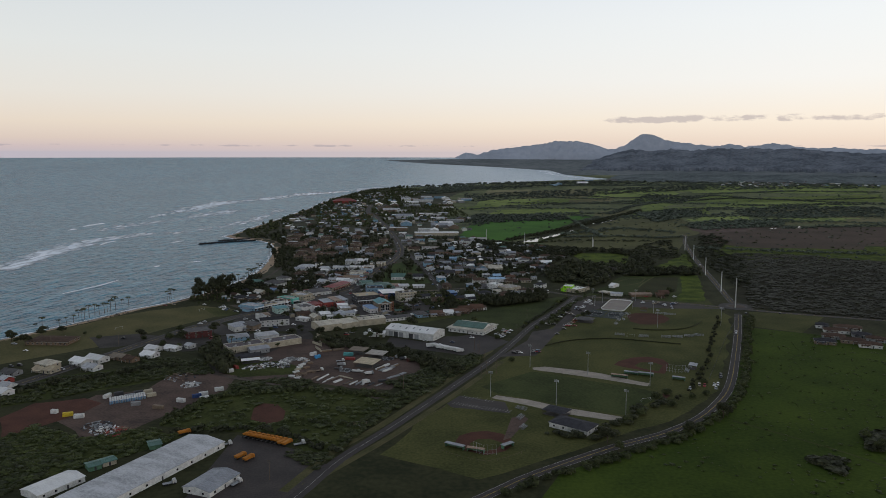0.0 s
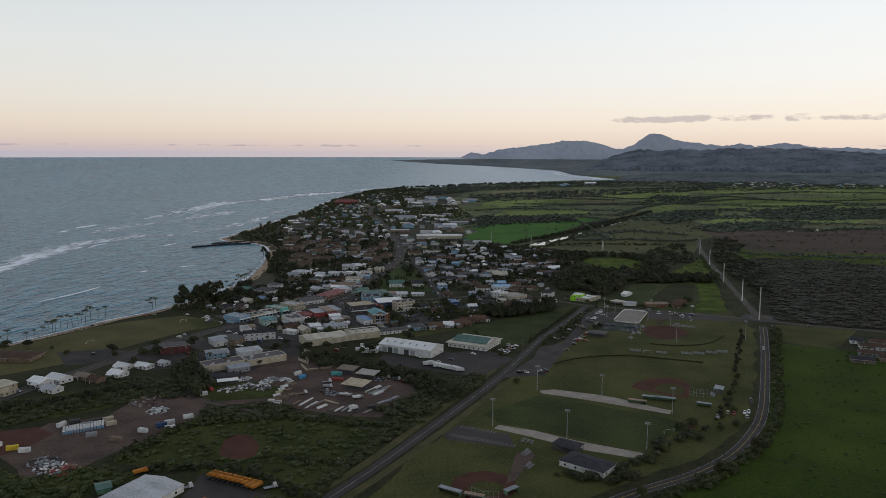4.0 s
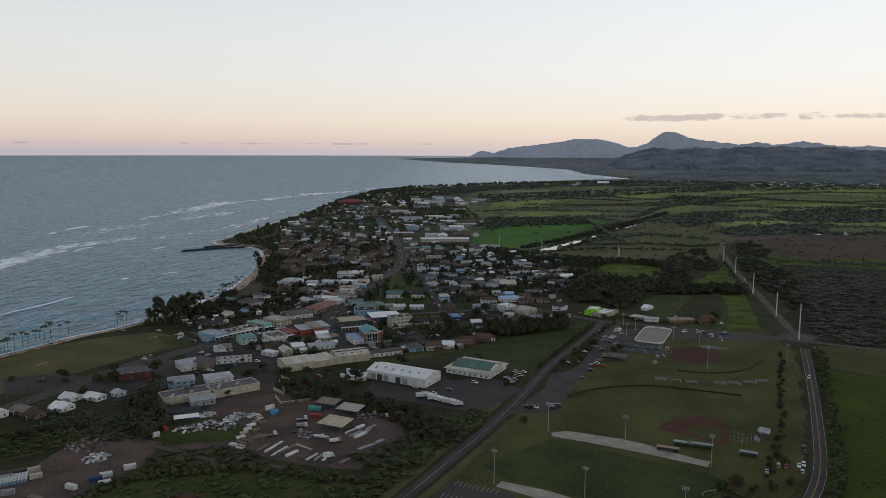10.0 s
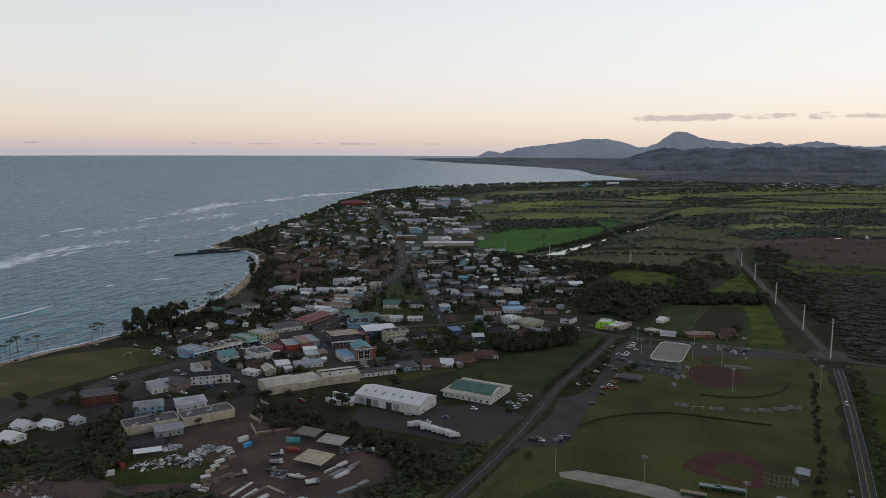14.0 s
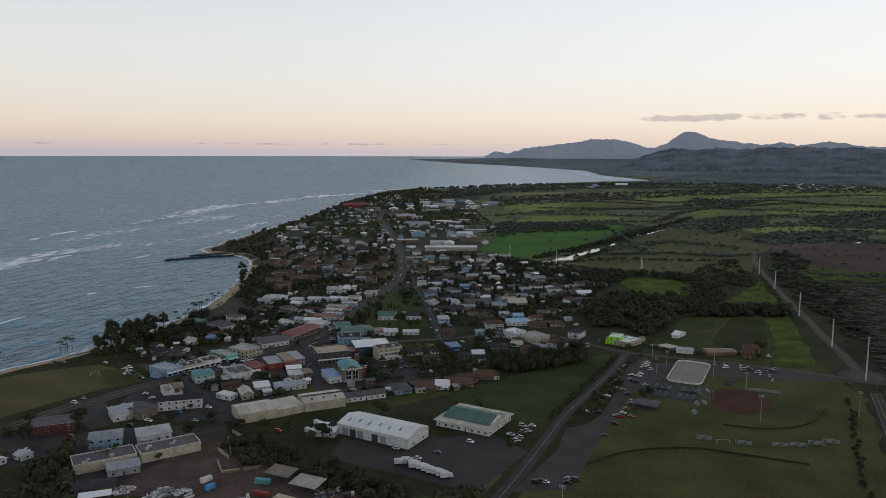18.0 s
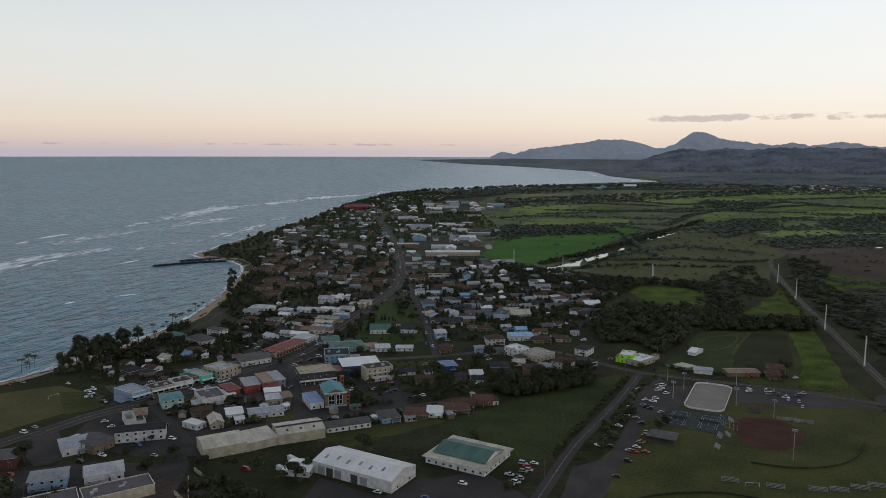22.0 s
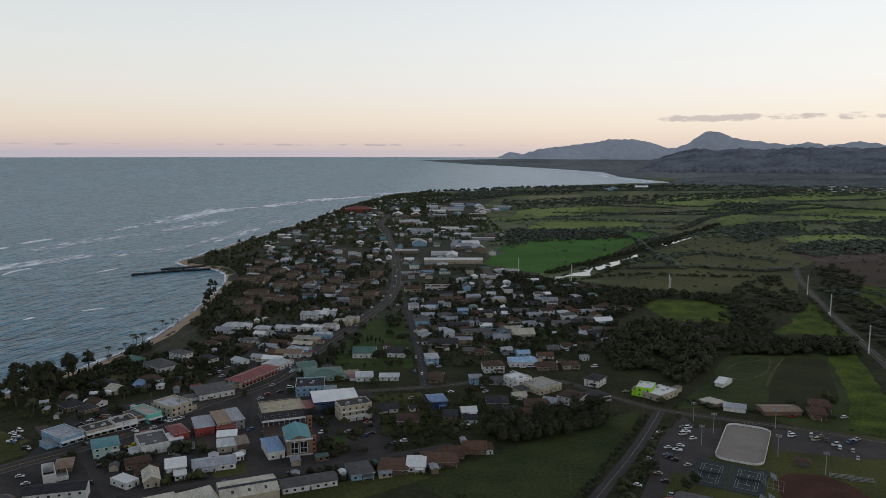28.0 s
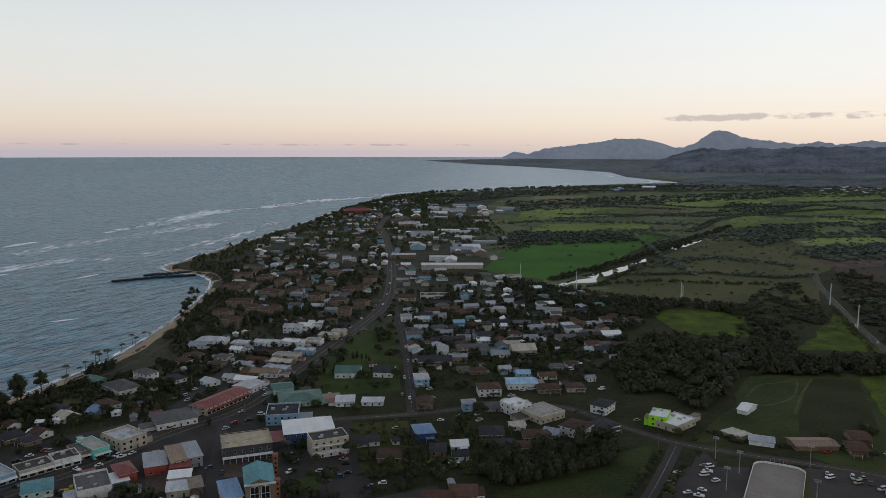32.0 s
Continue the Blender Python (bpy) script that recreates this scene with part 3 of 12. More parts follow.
def put_window(b, x, y, z, turn, w=1.3, h=1.15):
    face = math.cos(b.rotation_euler.z + radians(turn)) if b.rotation_mode == "XYZ" else 1
    if face < (-0.2 if b.location.y < 1000 else 0.3):
        return          # turned from the path all along
    if b.location.y > 850:
        part("window", keep_mesh(("far_win", w, h), lambda: far_window_mesh(w, h)), None, b, at=pose(x, y, z, 0, 0, turn))
        return
    o = part("window", keep_mesh(("win", w, h), lambda: window_mesh(w, h)), None, b, at=pose(x, y, z, 0, 0, turn))
    part("pane", keep_mesh(("pane", w, h), lambda: pane_mesh(w, h)), None, o)


def put_door(b, x, y, turn, w=1.0, h=2.1, m="dark", name="door", z=0.0):
    part(name, keep_mesh(("door", w, h, m), lambda: door_mesh(w, h, walls[m])), None, b, at=pose(x, y, z, 0, 0, turn))


def roof_shape(w, d, h, kind, rise, over, axis):
    """The roof over a plan of w by d: gable, hip, pyramid, shed or flat with a parapet."""
    s = Shape()
    if kind == "flat":
        s.box(-w / 2 + 0.2, w / 2 - 0.2, -d / 2 + 0.2, d / 2 - 0.2, h - 0.1, h + 0.06)
        return s
    if axis == "y":
        w, d = d, w
    a, b, t = w / 2 + over, d / 2 + over, 0.16
    low = h - over * rise / (d / 2) if kind != "shed" else h
    if kind == "gable":
        for k in (-1, 1):
            p = [(-a, k * b, low), (a, k * b, low), (a, 0, h + rise), (-a, 0, h + rise)]
            s.add(p + [(x, y, z + t) for x, y, z in p],
                  [(0, 1, 2, 3), (7, 6, 5, 4), (0, 4, 5, 1), (1, 5, 6, 2), (3, 7, 4, 0)] if k > 0 else [(3, 2, 1, 0), (4, 5, 6, 7), (1, 5, 4, 0), (2, 6, 5, 1), (0, 4, 7, 3)])
        s.box(-a, a, -0.14, 0.14, h + rise + t - 0.08, h + rise + t + 0.05)
    elif kind in ("hip", "pyramid"):
        c = 0.02 if kind == "pyramid" else max(w / 2 - d / 2, 0.4)
        low = h - 0.1
        s.add([(-a, -b, low), (a, -b, low), (a, b, low), (-a, b, low), (-a, -b, low + t), (a, -b, low + t), (a, b, low + t), (-a, b, low + t), (-c, 0, h + rise), (c, 0, h + rise)],
              [(3, 2, 1, 0), (0, 1, 5, 4), (1, 2, 6, 5), (2, 3, 7, 6), (3, 0, 4, 7), (4, 5, 9, 8), (5, 6, 9), (6, 7, 8, 9), (7, 4, 8)])
        s.box(-c - 0.1, c + 0.1, -0.12, 0.12, h + rise - 0.1, h + rise + 0.05)
    else:
        p = [(-a, -b, h), (a, -b, h), (a, b, h + rise), (-a, b, h + rise)]
        s.add(p + [(x, y, z + t) for x, y, z in p], [(3, 2, 1, 0), (4, 5, 6, 7), (0, 1, 5, 4), (1, 2, 6, 5), (2, 3, 7, 6), (3, 0, 4, 7)])
    if axis == "y":
        s.v = [(-y, x, z) for x, y, z in s.v]
    return s


def wall_shape(w, d, h, kind, rise, axis, parapet):
    s = Shape()
    if kind == "flat":
        s.ring(-w / 2, w / 2, -d / 2, d / 2, 0.2, 0, h + parapet)
        return s
    s.ring(-w / 2, w / 2, -d / 2, d / 2, 0.15, 0, h)
    if kind in ("gable", "shed"):
        ww, dd = (w, d) if axis == "x" else (d, w)
        g = Shape()
        for k in (-1, 1):
            x0, x1 = sorted((k * ww / 2, k * (ww / 2 - 0.15)))
            tri = [(-dd / 2, h), (dd / 2, h), (0, h + rise)] if kind == "gable" else [(-dd / 2, h), (dd / 2, h), (dd / 2, h + rise)]
            g.add([(x0, y, z) for y, z in tri] + [(x1, y, z) for y, z in tri], [(2, 1, 0), (3, 4, 5), (0, 1, 4, 3), (1, 2, 5, 4), (2, 0, 3, 5)])
        if kind == "shed":
            g.box(-ww / 2 + 0.15, ww / 2 - 0.15, dd / 2 - 0.15, dd / 2, h, h + rise)
        s.add([(-y, x, z) if axis == "y" else (x, y, z) for x, y, z in g.v], g.f)
    return s


def building(name, x, y, turn, w, d, h, kind="gable", rise=1.5, wall="white", top="grey", label="", axis="x", over=0.6, floors=1, win=(3, 2, 3, 2),
             doors=1, parapet=0.5, shop=False, category="house", group="", z=0.0, trim=None, size=(1.3, 1.15)):
    """A house or shop on a plan of w by d, h to the eaves. win: the windows along its front, right, back and left on each floor."""
    b = thing(name, pose(x, y, z, 0, 0, turn), label, category, group)
    built_on.append((x, y, math.cos(radians(turn)), math.sin(radians(turn)), w / 2 + 1.5, d / 2 + 1.5))
    part("wall", wall_shape(w, d, h, kind, rise, axis, parapet), walls[wall], b)
    part("roof", roof_shape(w, d, h, kind, rise, over, axis), tops[top], b)
    if kind == "flat":
        part("coping", Shape().ring(-w / 2 - 0.06, w / 2 + 0.06, -d / 2 - 0.06, d / 2 + 0.06, 0.3, h + parapet, h + parapet + 0.12), walls[trim or "white"], b)
    elif kind in ("hip", "pyramid"):
        part("fascia", Shape().ring(-w / 2 - over, w / 2 + over, -d / 2 - over, d / 2 + over, 0.06, h - 0.26, h - 0.12), walls[trim or "white"], b)
    if category == "house" and name == "house" and w > 9:
        px, pw = w * 0.2 * (1 if int(abs(x)) % 2 else -1), w * 0.45
        part("porch_roof", Shape().add([(px - pw / 2, -d / 2 - 2.4, 2.3), (px + pw / 2, -d / 2 - 2.4, 2.3), (px + pw / 2, -d / 2, 2.8), (px - pw / 2, -d / 2, 2.8), (px - pw / 2, -d / 2 - 2.4, 2.42), (px + pw / 2, -d / 2 - 2.4, 2.42), (px + pw / 2, -d / 2, 2.92), (px - pw / 2, -d / 2, 2.92)],
                                       [(3, 2, 1, 0), (4, 5, 6, 7), (0, 1, 5, 4), (1, 2, 6, 5), (3, 0, 4, 7)]), tops[top], b)
        for u in (px - pw / 2 + 0.15, px + pw / 2 - 0.15):
            part("porch_post", keep_mesh("porch_post", lambda: Shape().box(-0.07, 0.07, -0.07, 0.07, 0, 2.3).mesh("porch_post", walls["white"])), None, b, at=pose(u, -d / 2 - 2.3, 0))
    if name == "shop" and w > 9:
        g = random.Random(int(x * 7 + y * 3))
        for i in range(2):
            aw, ad, ah = w * g.uniform(0.25, 0.45), d * g.uniform(0.3, 0.55), h * g.uniform(0.45, 0.7)
            sx_, m = g.choice((-1, 1)), g.choice(("grey", "rust", "mixed", "ash", "pale", "tar", "red"))
            ax, ay = sx_ * (w / 2 + aw / 2 + 0.05), g.uniform(-0.25, 0.25) * d
            if i:
                ax, ay = g.uniform(-0.3, 0.3) * w, d / 2 + ad / 2 + 0.05
            an = part("annexe", Shape().ring(-aw / 2, aw / 2, -ad / 2, ad / 2, 0.15, 0, ah), walls[wall], b, at=pose(ax, ay, 0))
            part("annexe_roof", roof_shape(aw, ad, ah, g.choice(("shed", "gable")), g.uniform(0.3, 0.9), 0.3, "x"), tops[m], an)
    if kind == "flat" and w > 10:
        for i in range(2 + int(w / 14)):
            roof_unit(b, ((i * 0.37 + x * 0.013) % 0.8 - 0.4) * w, ((i * 0.61 + y * 0.017) % 0.7 - 0.35) * d, h + 0.06, 1.6 + (i % 3) * 0.6, 1.2 + (i % 2) * 0.8, 0.7 + (i % 2) * 0.5)
    fh = h / floors
    for fl in range(floors):
        ww, wh = size
        zz = fl * fh + min(1.0, fh * 0.35)
        for k, (length, n) in enumerate(zip((w, d, w, d), win)):
            for i in range(n):
                u = (i + 0.5) / n * length - length / 2
                if shop and fl == 0 and k == 0:
                    continue
                if fl == 0 and k == 0 and doors and i == n // 2:
                    put_door(b, u, -d / 2, 0)
                    continue
                px, py = [(u, -d / 2), (w / 2, u), (-u, d / 2), (-w / 2, -u)][k]
                put_window(b, px, py, zz, k * 90, ww, wh)
    if shop:
        n = max(2, int(w / 4))
        for i in range(n):
            put_window(b, (i + 0.5) / n * w - w / 2, -d / 2, 0.5, 0, w / n * 0.7, 2.0)
        part("awning", Shape().add([(-w / 2, -d / 2 - 2.2, 2.75), (w / 2, -d / 2 - 2.2, 2.75), (w / 2, -d / 2, 3.2), (-w / 2, -d / 2, 3.2),
                                    (-w / 2, -d / 2 - 2.2, 2.9), (w / 2, -d / 2 - 2.2, 2.9), (w / 2, -d / 2, 3.35), (-w / 2, -d / 2, 3.35)],
                                   [(3, 2, 1, 0), (4, 5, 6, 7), (0, 1, 5, 4), (1, 2, 6, 5), (3, 0, 4, 7)]), tops[top] if kind != "flat" else walls["white"], b)
    return b


def roof_unit(b, x, y, z, w=1.6, d=1.2, h=0.9):
    part("roof_unit", keep_mesh(("unit", w, d, h), lambda: Shape().box(-w / 2, w / 2, -d / 2, d / 2, 0, h).box(-w / 2 + 0.15, w / 2 - 0.15, -d / 2 + 0.15, d / 2 - 0.15, h, h + 0.1).mesh("roof_unit", steel)), None, b, at=pose(x, y, z))


def big_door(b, x, y, turn, w, h, m="dark"):
    part("roller_door", keep_mesh(("roll", w, h, m), lambda: Shape().box(-w / 2, w / 2, -0.05, 0.03, 0, h).box(-w / 2 - 0.15, w / 2 + 0.15, -0.1, 0.03, h, h + 0.3).mesh("roller_door", walls[m])), None, b, at=pose(x, y, 0, 0, 0, turn))


# ---- cars ----
def car_shapes(long, wide, high, cab0, cab1, bed=False):
    """Body, cabin glass and a wheel of a car that points along x."""
    a, b = long / 2, wide / 2
    mid = high * 0.56
    s = Shape()
    prof = [(-a, 0.35), (-a + 0.1, mid - 0.1), (-a + 0.35, mid), (a - 1.0, mid), (a - 0.15, mid - 0.18), (a, 0.5), (a - 0.05, 0.3)]
    n = len(prof)
    s.add([(x, -b, z) for x, z in prof] + [(x, b, z) for x, z in prof], [tuple(range(n)), tuple(range(2 * n - 1, n - 1, -1))] + [(i, n + i, n + (i + 1) % n, (i + 1) % n) for i in range(n)])
    i = 0.16
    s.box(cab0 + 0.35, cab1 - 0.45, -b + i, b - i, high - 0.07, high)
    if bed:
        s.ring(-a + 0.05, cab0 - 0.1, -b + 0.02, b - 0.02, 0.1, mid, mid + 0.22)
    g = Shape()
    g.add([(cab0, -b + 0.06, mid), (cab1, -b + 0.06, mid), (cab1, b - 0.06, mid), (cab0, b - 0.06, mid),
           (cab0 + 0.32, -b + 0.18, high - 0.06), (cab1 - 0.42, -b + 0.18, high - 0.06), (cab1 - 0.42, b - 0.18, high - 0.06), (cab0 + 0.32, b - 0.18, high - 0.06)],
          [(3, 2, 1, 0), (4, 5, 6, 7), (0, 1, 5, 4), (1, 2, 6, 5), (2, 3, 7, 6), (3, 0, 4, 7)])
    w = Shape().tube((0, -0.1, 0), (0, 0.1, 0), 0.33, 0.33, 10)
    return s, g, w


car_kinds = dict(sedan=(4.6, 1.8, 1.45, -1.6, 1.0, False), suv=(4.7, 1.9, 1.75, -2.1, 1.0, False), pickup=(5.4, 1.95, 1.8, -0.6, 1.3, True), van=(5.2, 1.95, 2.0, -2.4, 1.6, False))
car_stock = {}


def car(x, y, turn, kind="sedan", paint="white", label="", z=0.1):
    key = (kind, paint)
    m = pose(x, y, z, 0, 0, turn)
    words = label or f"{paint} {kind} parked on the asphalt"
    if key not in car_stock:
        long, wide = car_kinds[kind][:2]
        s, g, w = car_shapes(*car_kinds[kind])
        c = thing("car", m, words, "car", "cars")
        part("body", s, paints[paint], c)
        part("glazing", g, glass, c, "dark car windows")
        wm = w.mesh("wheel", tyre)
        for px in (-long / 2 + 0.85, long / 2 - 0.85):
            for py in (-wide / 2 + 0.1, wide / 2 - 0.1):
                part("wheel", wm, None, c, at=pose(px, py, 0.33))
        car_stock[key] = c
        return c
    c = copy_thing(car_stock[key], m)
    tagged(c, words)
    return c


# ---- trees ----
def leaf_ball(n, rx, ry, rz, size, seed, hollow=0.35, low=-0.5):
    """A dense inner mass and many small bent leaf clumps in an uneven crown; points and faces as arrays."""
    g = np.random.default_rng(seed)
    lobes = g.normal(0, 1, (7, 3))
    lobes /= np.linalg.norm(lobes, axis=1)[:, None]
    d = g.normal(0, 1, (n * 2, 3))
    d /= np.linalg.norm(d, axis=1)[:, None]
    d = d[d[:, 2] > low][:n]

    def bulge(q):
        return 0.72 + 0.42 * np.clip((q @ lobes.T).max(1), 0, 1) ** 3

    r = (hollow + (1 - hollow) * g.random(len(d)) ** 0.4) * bulge(d)
    c = d * r[:, None] * (rx, ry, rz)
    out = d + (0, 0, 0.25) + g.normal(0, 0.42, d.shape)
    out /= np.linalg.norm(out, axis=1)[:, None]
    a = np.cross(out, g.normal(0, 1, d.shape))
    a /= np.linalg.norm(a, axis=1)[:, None]
    b = np.cross(out, a)
    s = size * (0.6 + 0.8 * g.random(len(d)))[:, None]
    v = np.stack([c - a * s, c - b * s * 0.7 + out * s * 0.25, c + a * s, c + b * s * 0.7 + out * s * 0.25], 1).reshape(-1, 3)
    f = np.arange(len(v)).reshape(-1, 4)
    core = np.array(CORE_V)
    core[:, 2] = np.maximum(core[:, 2], low)
    core = core * (0.72 * bulge(CORE_V) * g.uniform(0.85, 1.1, len(core)))[:, None] * (rx, ry, rz)
    return np.vstack([v, core]), np.vstack([f, CORE_F + len(v)])


def ball_grid():
    """A ball of 24 four-sided faces."""
    pts, faces = {}, []
    for ax in range(3):
        for side_ in (-1, 1):
            for i in (-1, 0):
                for j in (-1, 0):
                    q = []
                    for u, w in ((i, j), (i + 1, j), (i + 1, j + 1), (i, j + 1)):
                        p = [0, 0, 0]
                        p[ax], p[(ax + 1) % 3], p[(ax + 2) % 3] = side_, u, w
                        q.append(pts.setdefault(tuple(p), len(pts)))
                    faces.append(q if side_ > 0 else q[::-1])
    v = np.array(list(pts), float)
    return v / np.linalg.norm(v, axis=1)[:, None], np.array(faces)


CORE_V, CORE_F = ball_grid()


def array_mesh(name, v, f, *mats):
    me = bpy.data.meshes.new(name)
    me.vertices.add(len(v))
    me.vertices.foreach_set("co", np.asarray(v, np.float32).ravel())
    k = f.shape[1]
    me.loops.add(f.size)
    me.loops.foreach_set("vertex_index", f.astype(np.int32).ravel())
    me.polygons.add(len(f))
    me.polygons.foreach_set("loop_start", np.arange(0, f.size, k, dtype=np.int32))
    for q in mats:
        me.materials.append(q)
    me.update(calc_edges=True)
    return me


leaf_dark = leafy("dark_leaves", (0.048, 0.051, 0.024), (0.021, 0.024, 0.011))
leaf_mid = leafy("green_leaves", (0.066, 0.076, 0.027), (0.030, 0.037, 0.014))
# Foliage of the plain: haze is mixed into these lighter, greyer greens.
leaf_hazed = leafy("far_leaves", (0.094, 0.112, 0.080), (0.054, 0.068, 0.052))
leaf_grey = leafy("grey_twigs", (0.105, 0.095, 0.088), (0.060, 0.054, 0.050))
leaf_palm = leafy("palm_fronds", (0.048, 0.054, 0.022), (0.028, 0.032, 0.014))
leaf_scrub = leafy("scrub_leaves", (0.074, 0.088, 0.026), (0.030, 0.040, 0.013))
leaf_thicket = leafy("thicket_leaves", (0.034, 0.034, 0.019), (0.022, 0.022, 0.013))


def trunk_shape(h, r, limbs, spread, seed):
    g = random.Random(seed)
    s = Shape()
    top = (g.uniform(-0.3, 0.3), g.uniform(-0.3, 0.3), h)
    s.tube((0, 0, -0.2), top, r, r * 0.6, 7)
    for i in range(limbs):
        a = i * math.tau / limbs + g.uniform(-0.4, 0.4)
        s.tube((top[0], top[1], h * g.uniform(0.75, 1.0)), (top[0] + math.cos(a) * spread, top[1] + math.sin(a) * spread, h + spread * g.uniform(0.4, 0.9)), r * 0.5, r * 0.15, 5)
    return s


tree_stock = []


def clumped(n, rx, rz, size, seed, k):
    """A crown of several leaf masses round a middle one."""
    g = np.random.default_rng(seed)
    vs, fs, at = [], [], 0
    for i in range(k + 1):
        a = i * math.tau / k + g.uniform(-0.4, 0.4)
        q = 0 if i == k else rx * g.uniform(0.42, 0.62)
        r, z = rx * g.uniform(0.40, 0.58), rz * g.uniform(0.36, 0.56)
        v, f = leaf_ball(max(30, n // (k + 1)), r, r, z, size, seed * 17 + i, 0.5)
        vs.append(v + (q * math.cos(a), q * math.sin(a) * 0.9, rz * (g.uniform(-0.42, 0.35) if i < k else 0.38)))
        fs.append(f + at)
        at += len(v)
    return np.vstack(vs), np.vstack(fs)


def make_tree(words, h, rx, rz, leaves, n, size, seed, ttl=0.4, name="tree"):
    t = thing(name, pose(0, -400 - len(tree_stock) * 30, 0), words, "tree", "town trees")
    part("trunk", trunk_shape(h * ttl, h * 0.025 + 0.08, 4, rx * 0.6, seed), bark, t)
    v, f = clumped(n, rx, rz, size, seed, 6 if h > 8.5 else 4) if rx > 2 else leaf_ball(n, rx, rx * 0.9, rz, size, seed)
    part("crown", array_mesh("crown", v + (0, 0, h - rz * 0.95), f, leaves), None, t)
    tree_stock.append(t)
    return t


def palm_tree(h, seed):
    g = random.Random(seed)
    t = thing("palm_tree", pose(0, -400 - len(tree_stock) * 30, 0), "tall slender coconut palm with drooping fronds", "palm tree", "palms along the shore")
    lean = g.uniform(0.5, 1.4)
    s = Shape()
    for i in range(5):
        a, b = i / 5, (i + 1) / 5
        s.tube((lean * a * a, 0, h * a - 0.1), (lean * b * b, 0, h * b), 0.22 - 0.07 * a, 0.22 - 0.07 * b, 6)
    part("trunk", s, bark, t)
    c = Shape()
    for i in range(15):
        a, drop = i * math.tau / 15 + g.uniform(-0.2, 0.2), g.uniform(-0.2, 0.9)
        p0 = Vector((lean, 0, h))
        side_way = Vector((-math.sin(a), math.cos(a), 0))
        prev = None
        for k in range(5):
            u = k / 4
            p = p0 + Vector((math.cos(a), math.sin(a), 0)) * 3.3 * u + Vector((0, 0, 0.9 * u - (1.4 + drop) * u * u * 1.3))
            wd = 0.5 * math.sin(math.pi * (0.12 + 0.86 * u)) + 0.05
            cur = [tuple(p - side_way * wd - Vector((0, 0, wd * 0.6))), tuple(p), tuple(p + side_way * wd - Vector((0, 0, wd * 0.6)))]
            if prev:
                c.add(prev + cur, [(0, 1, 4, 3), (1, 2, 5, 4)])
            prev = cur
    part("crown", c, leaf_palm, t)
    tree_stock.append(t)
    return t


broad = [make_tree("broad dark green shade tree with an uneven crown", 9, 4.6, 3.4, leaf_dark, 1300, 0.34, 1),
         make_tree("round mid-green garden tree beside a house", 7, 3.3, 2.8, leaf_mid, 1000, 0.27, 2),
         make_tree("wide spreading tree with dense dark leaves", 8, 5.4, 2.9, leaf_dark, 1400, 0.36, 3),
         make_tree("small light green tree in a garden", 5.5, 2.6, 2.2, leaf_mid, 800, 0.23, 4)]
tall = [make_tree("tall feathery ironwood tree by the shore", 14, 4.0, 5.4, leaf_dark, 1100, 0.3, 5),
        make_tree("narrow dark conical cypress tree", 11, 1.9, 5.4, leaf_dark, 900, 0.26, 6, 0.15)]
bush = [make_tree("low leafy bush of mid green", 2.6, 1.9, 1.5, leaf_mid, 380, 0.22, 8, 0.3, "bush"),
        make_tree("low light green bush", 2.2, 1.6, 1.3, leaf_scrub, 330, 0.21, 9, 0.3, "bush")]
palms = [palm_tree(11, 21), palm_tree(13, 22), palm_tree(9, 23)]
used_stock = set()


def plant(stock, x, y, size=1.0, turn=None, z=0.0, label="", group=""):
    """Set a tree; the first of its kind is the one that was built."""
    g = random.Random(int(x * 31 + y * 17))
    t = random.uniform(0, 360) if turn is None else turn
    for _ in range(12):
        if free(x, y):
            break
        x, y = x + g.uniform(-5, 5), y + g.uniform(-5, 5)
    x, y, z = drawn_in((x, y, z))
    m = pose(x, y, z, 0, 0, t) @ Matrix.Scale(size * g.uniform(0.88, 1.12), 4)
    if stock.name in used_stock:
        o = copy_thing(stock, m)
    else:
        used_stock.add(stock.name)
        stock.matrix_basis = m
        o = stock
    return tagged(o, label, group=group)


def inside(poly, x, y):
    odd = False
    for (x0, y0), (x1, y1) in zip(poly, poly[1:] + poly[:1]):
        if (y0 > y) != (y1 > y) and x < (x1 - x0) * (y - y0) / (y1 - y0) + x0:
            odd = not odd
    return odd


def woods(name, words, poly, count, r, h, leaves, seed, per=34, size=0.9, category="wood"):
    """Uncounted trees or scrub over a stretch of land, as one object."""
    g = np.random.default_rng(seed)
    xs, ys = [p[0] for p in poly], [p[1] for p in poly]
    if category == "scrub":
        r, h = r * 1.3, h * 0.8
    stock = [leaf_ball(max(8, int(per * 0.72)), 1, 1, 1, size, seed + k, 0.6, -0.25) for k in range(4)]
    vs, fs, at, got = [], [], 0, 0
    tx, ty = g.uniform(min(xs), max(xs), count * 12), g.uniform(min(ys), max(ys), count * 12)
    dry = inland(tx, ty) > 14
    for x, y in zip(tx[dry], ty[dry]):
        if got >= count:
            break
        if not inside(poly, x, y) or not free(x, y):
            continue
        got += 1
        v, f = stock[g.integers(4)]
        k = 0.60 + 0.85 * g.random() ** 1.5
        a = g.uniform(0, math.tau)
        rot = np.array(((math.cos(a), -math.sin(a), 0), (math.sin(a), math.cos(a), 0), (0, 0, 1)))
        p = drawn_in((x, y, 0.0))
        vs.append(v @ rot.T * (r * k * g.uniform(0.7, 1.3), r * k * g.uniform(0.7, 1.3), h * 0.55 * k * g.uniform(0.6, 1.3)) + (p[0], p[1], p[2] + h * 0.36 * k))
        fs.append(f + at)
        at += len(v)
    if not vs:
        return None
    ob = new(name, array_mesh(name, np.vstack(vs), np.vstack(fs), leaves))
    return tagged(ob, words, category, kind="stuff")


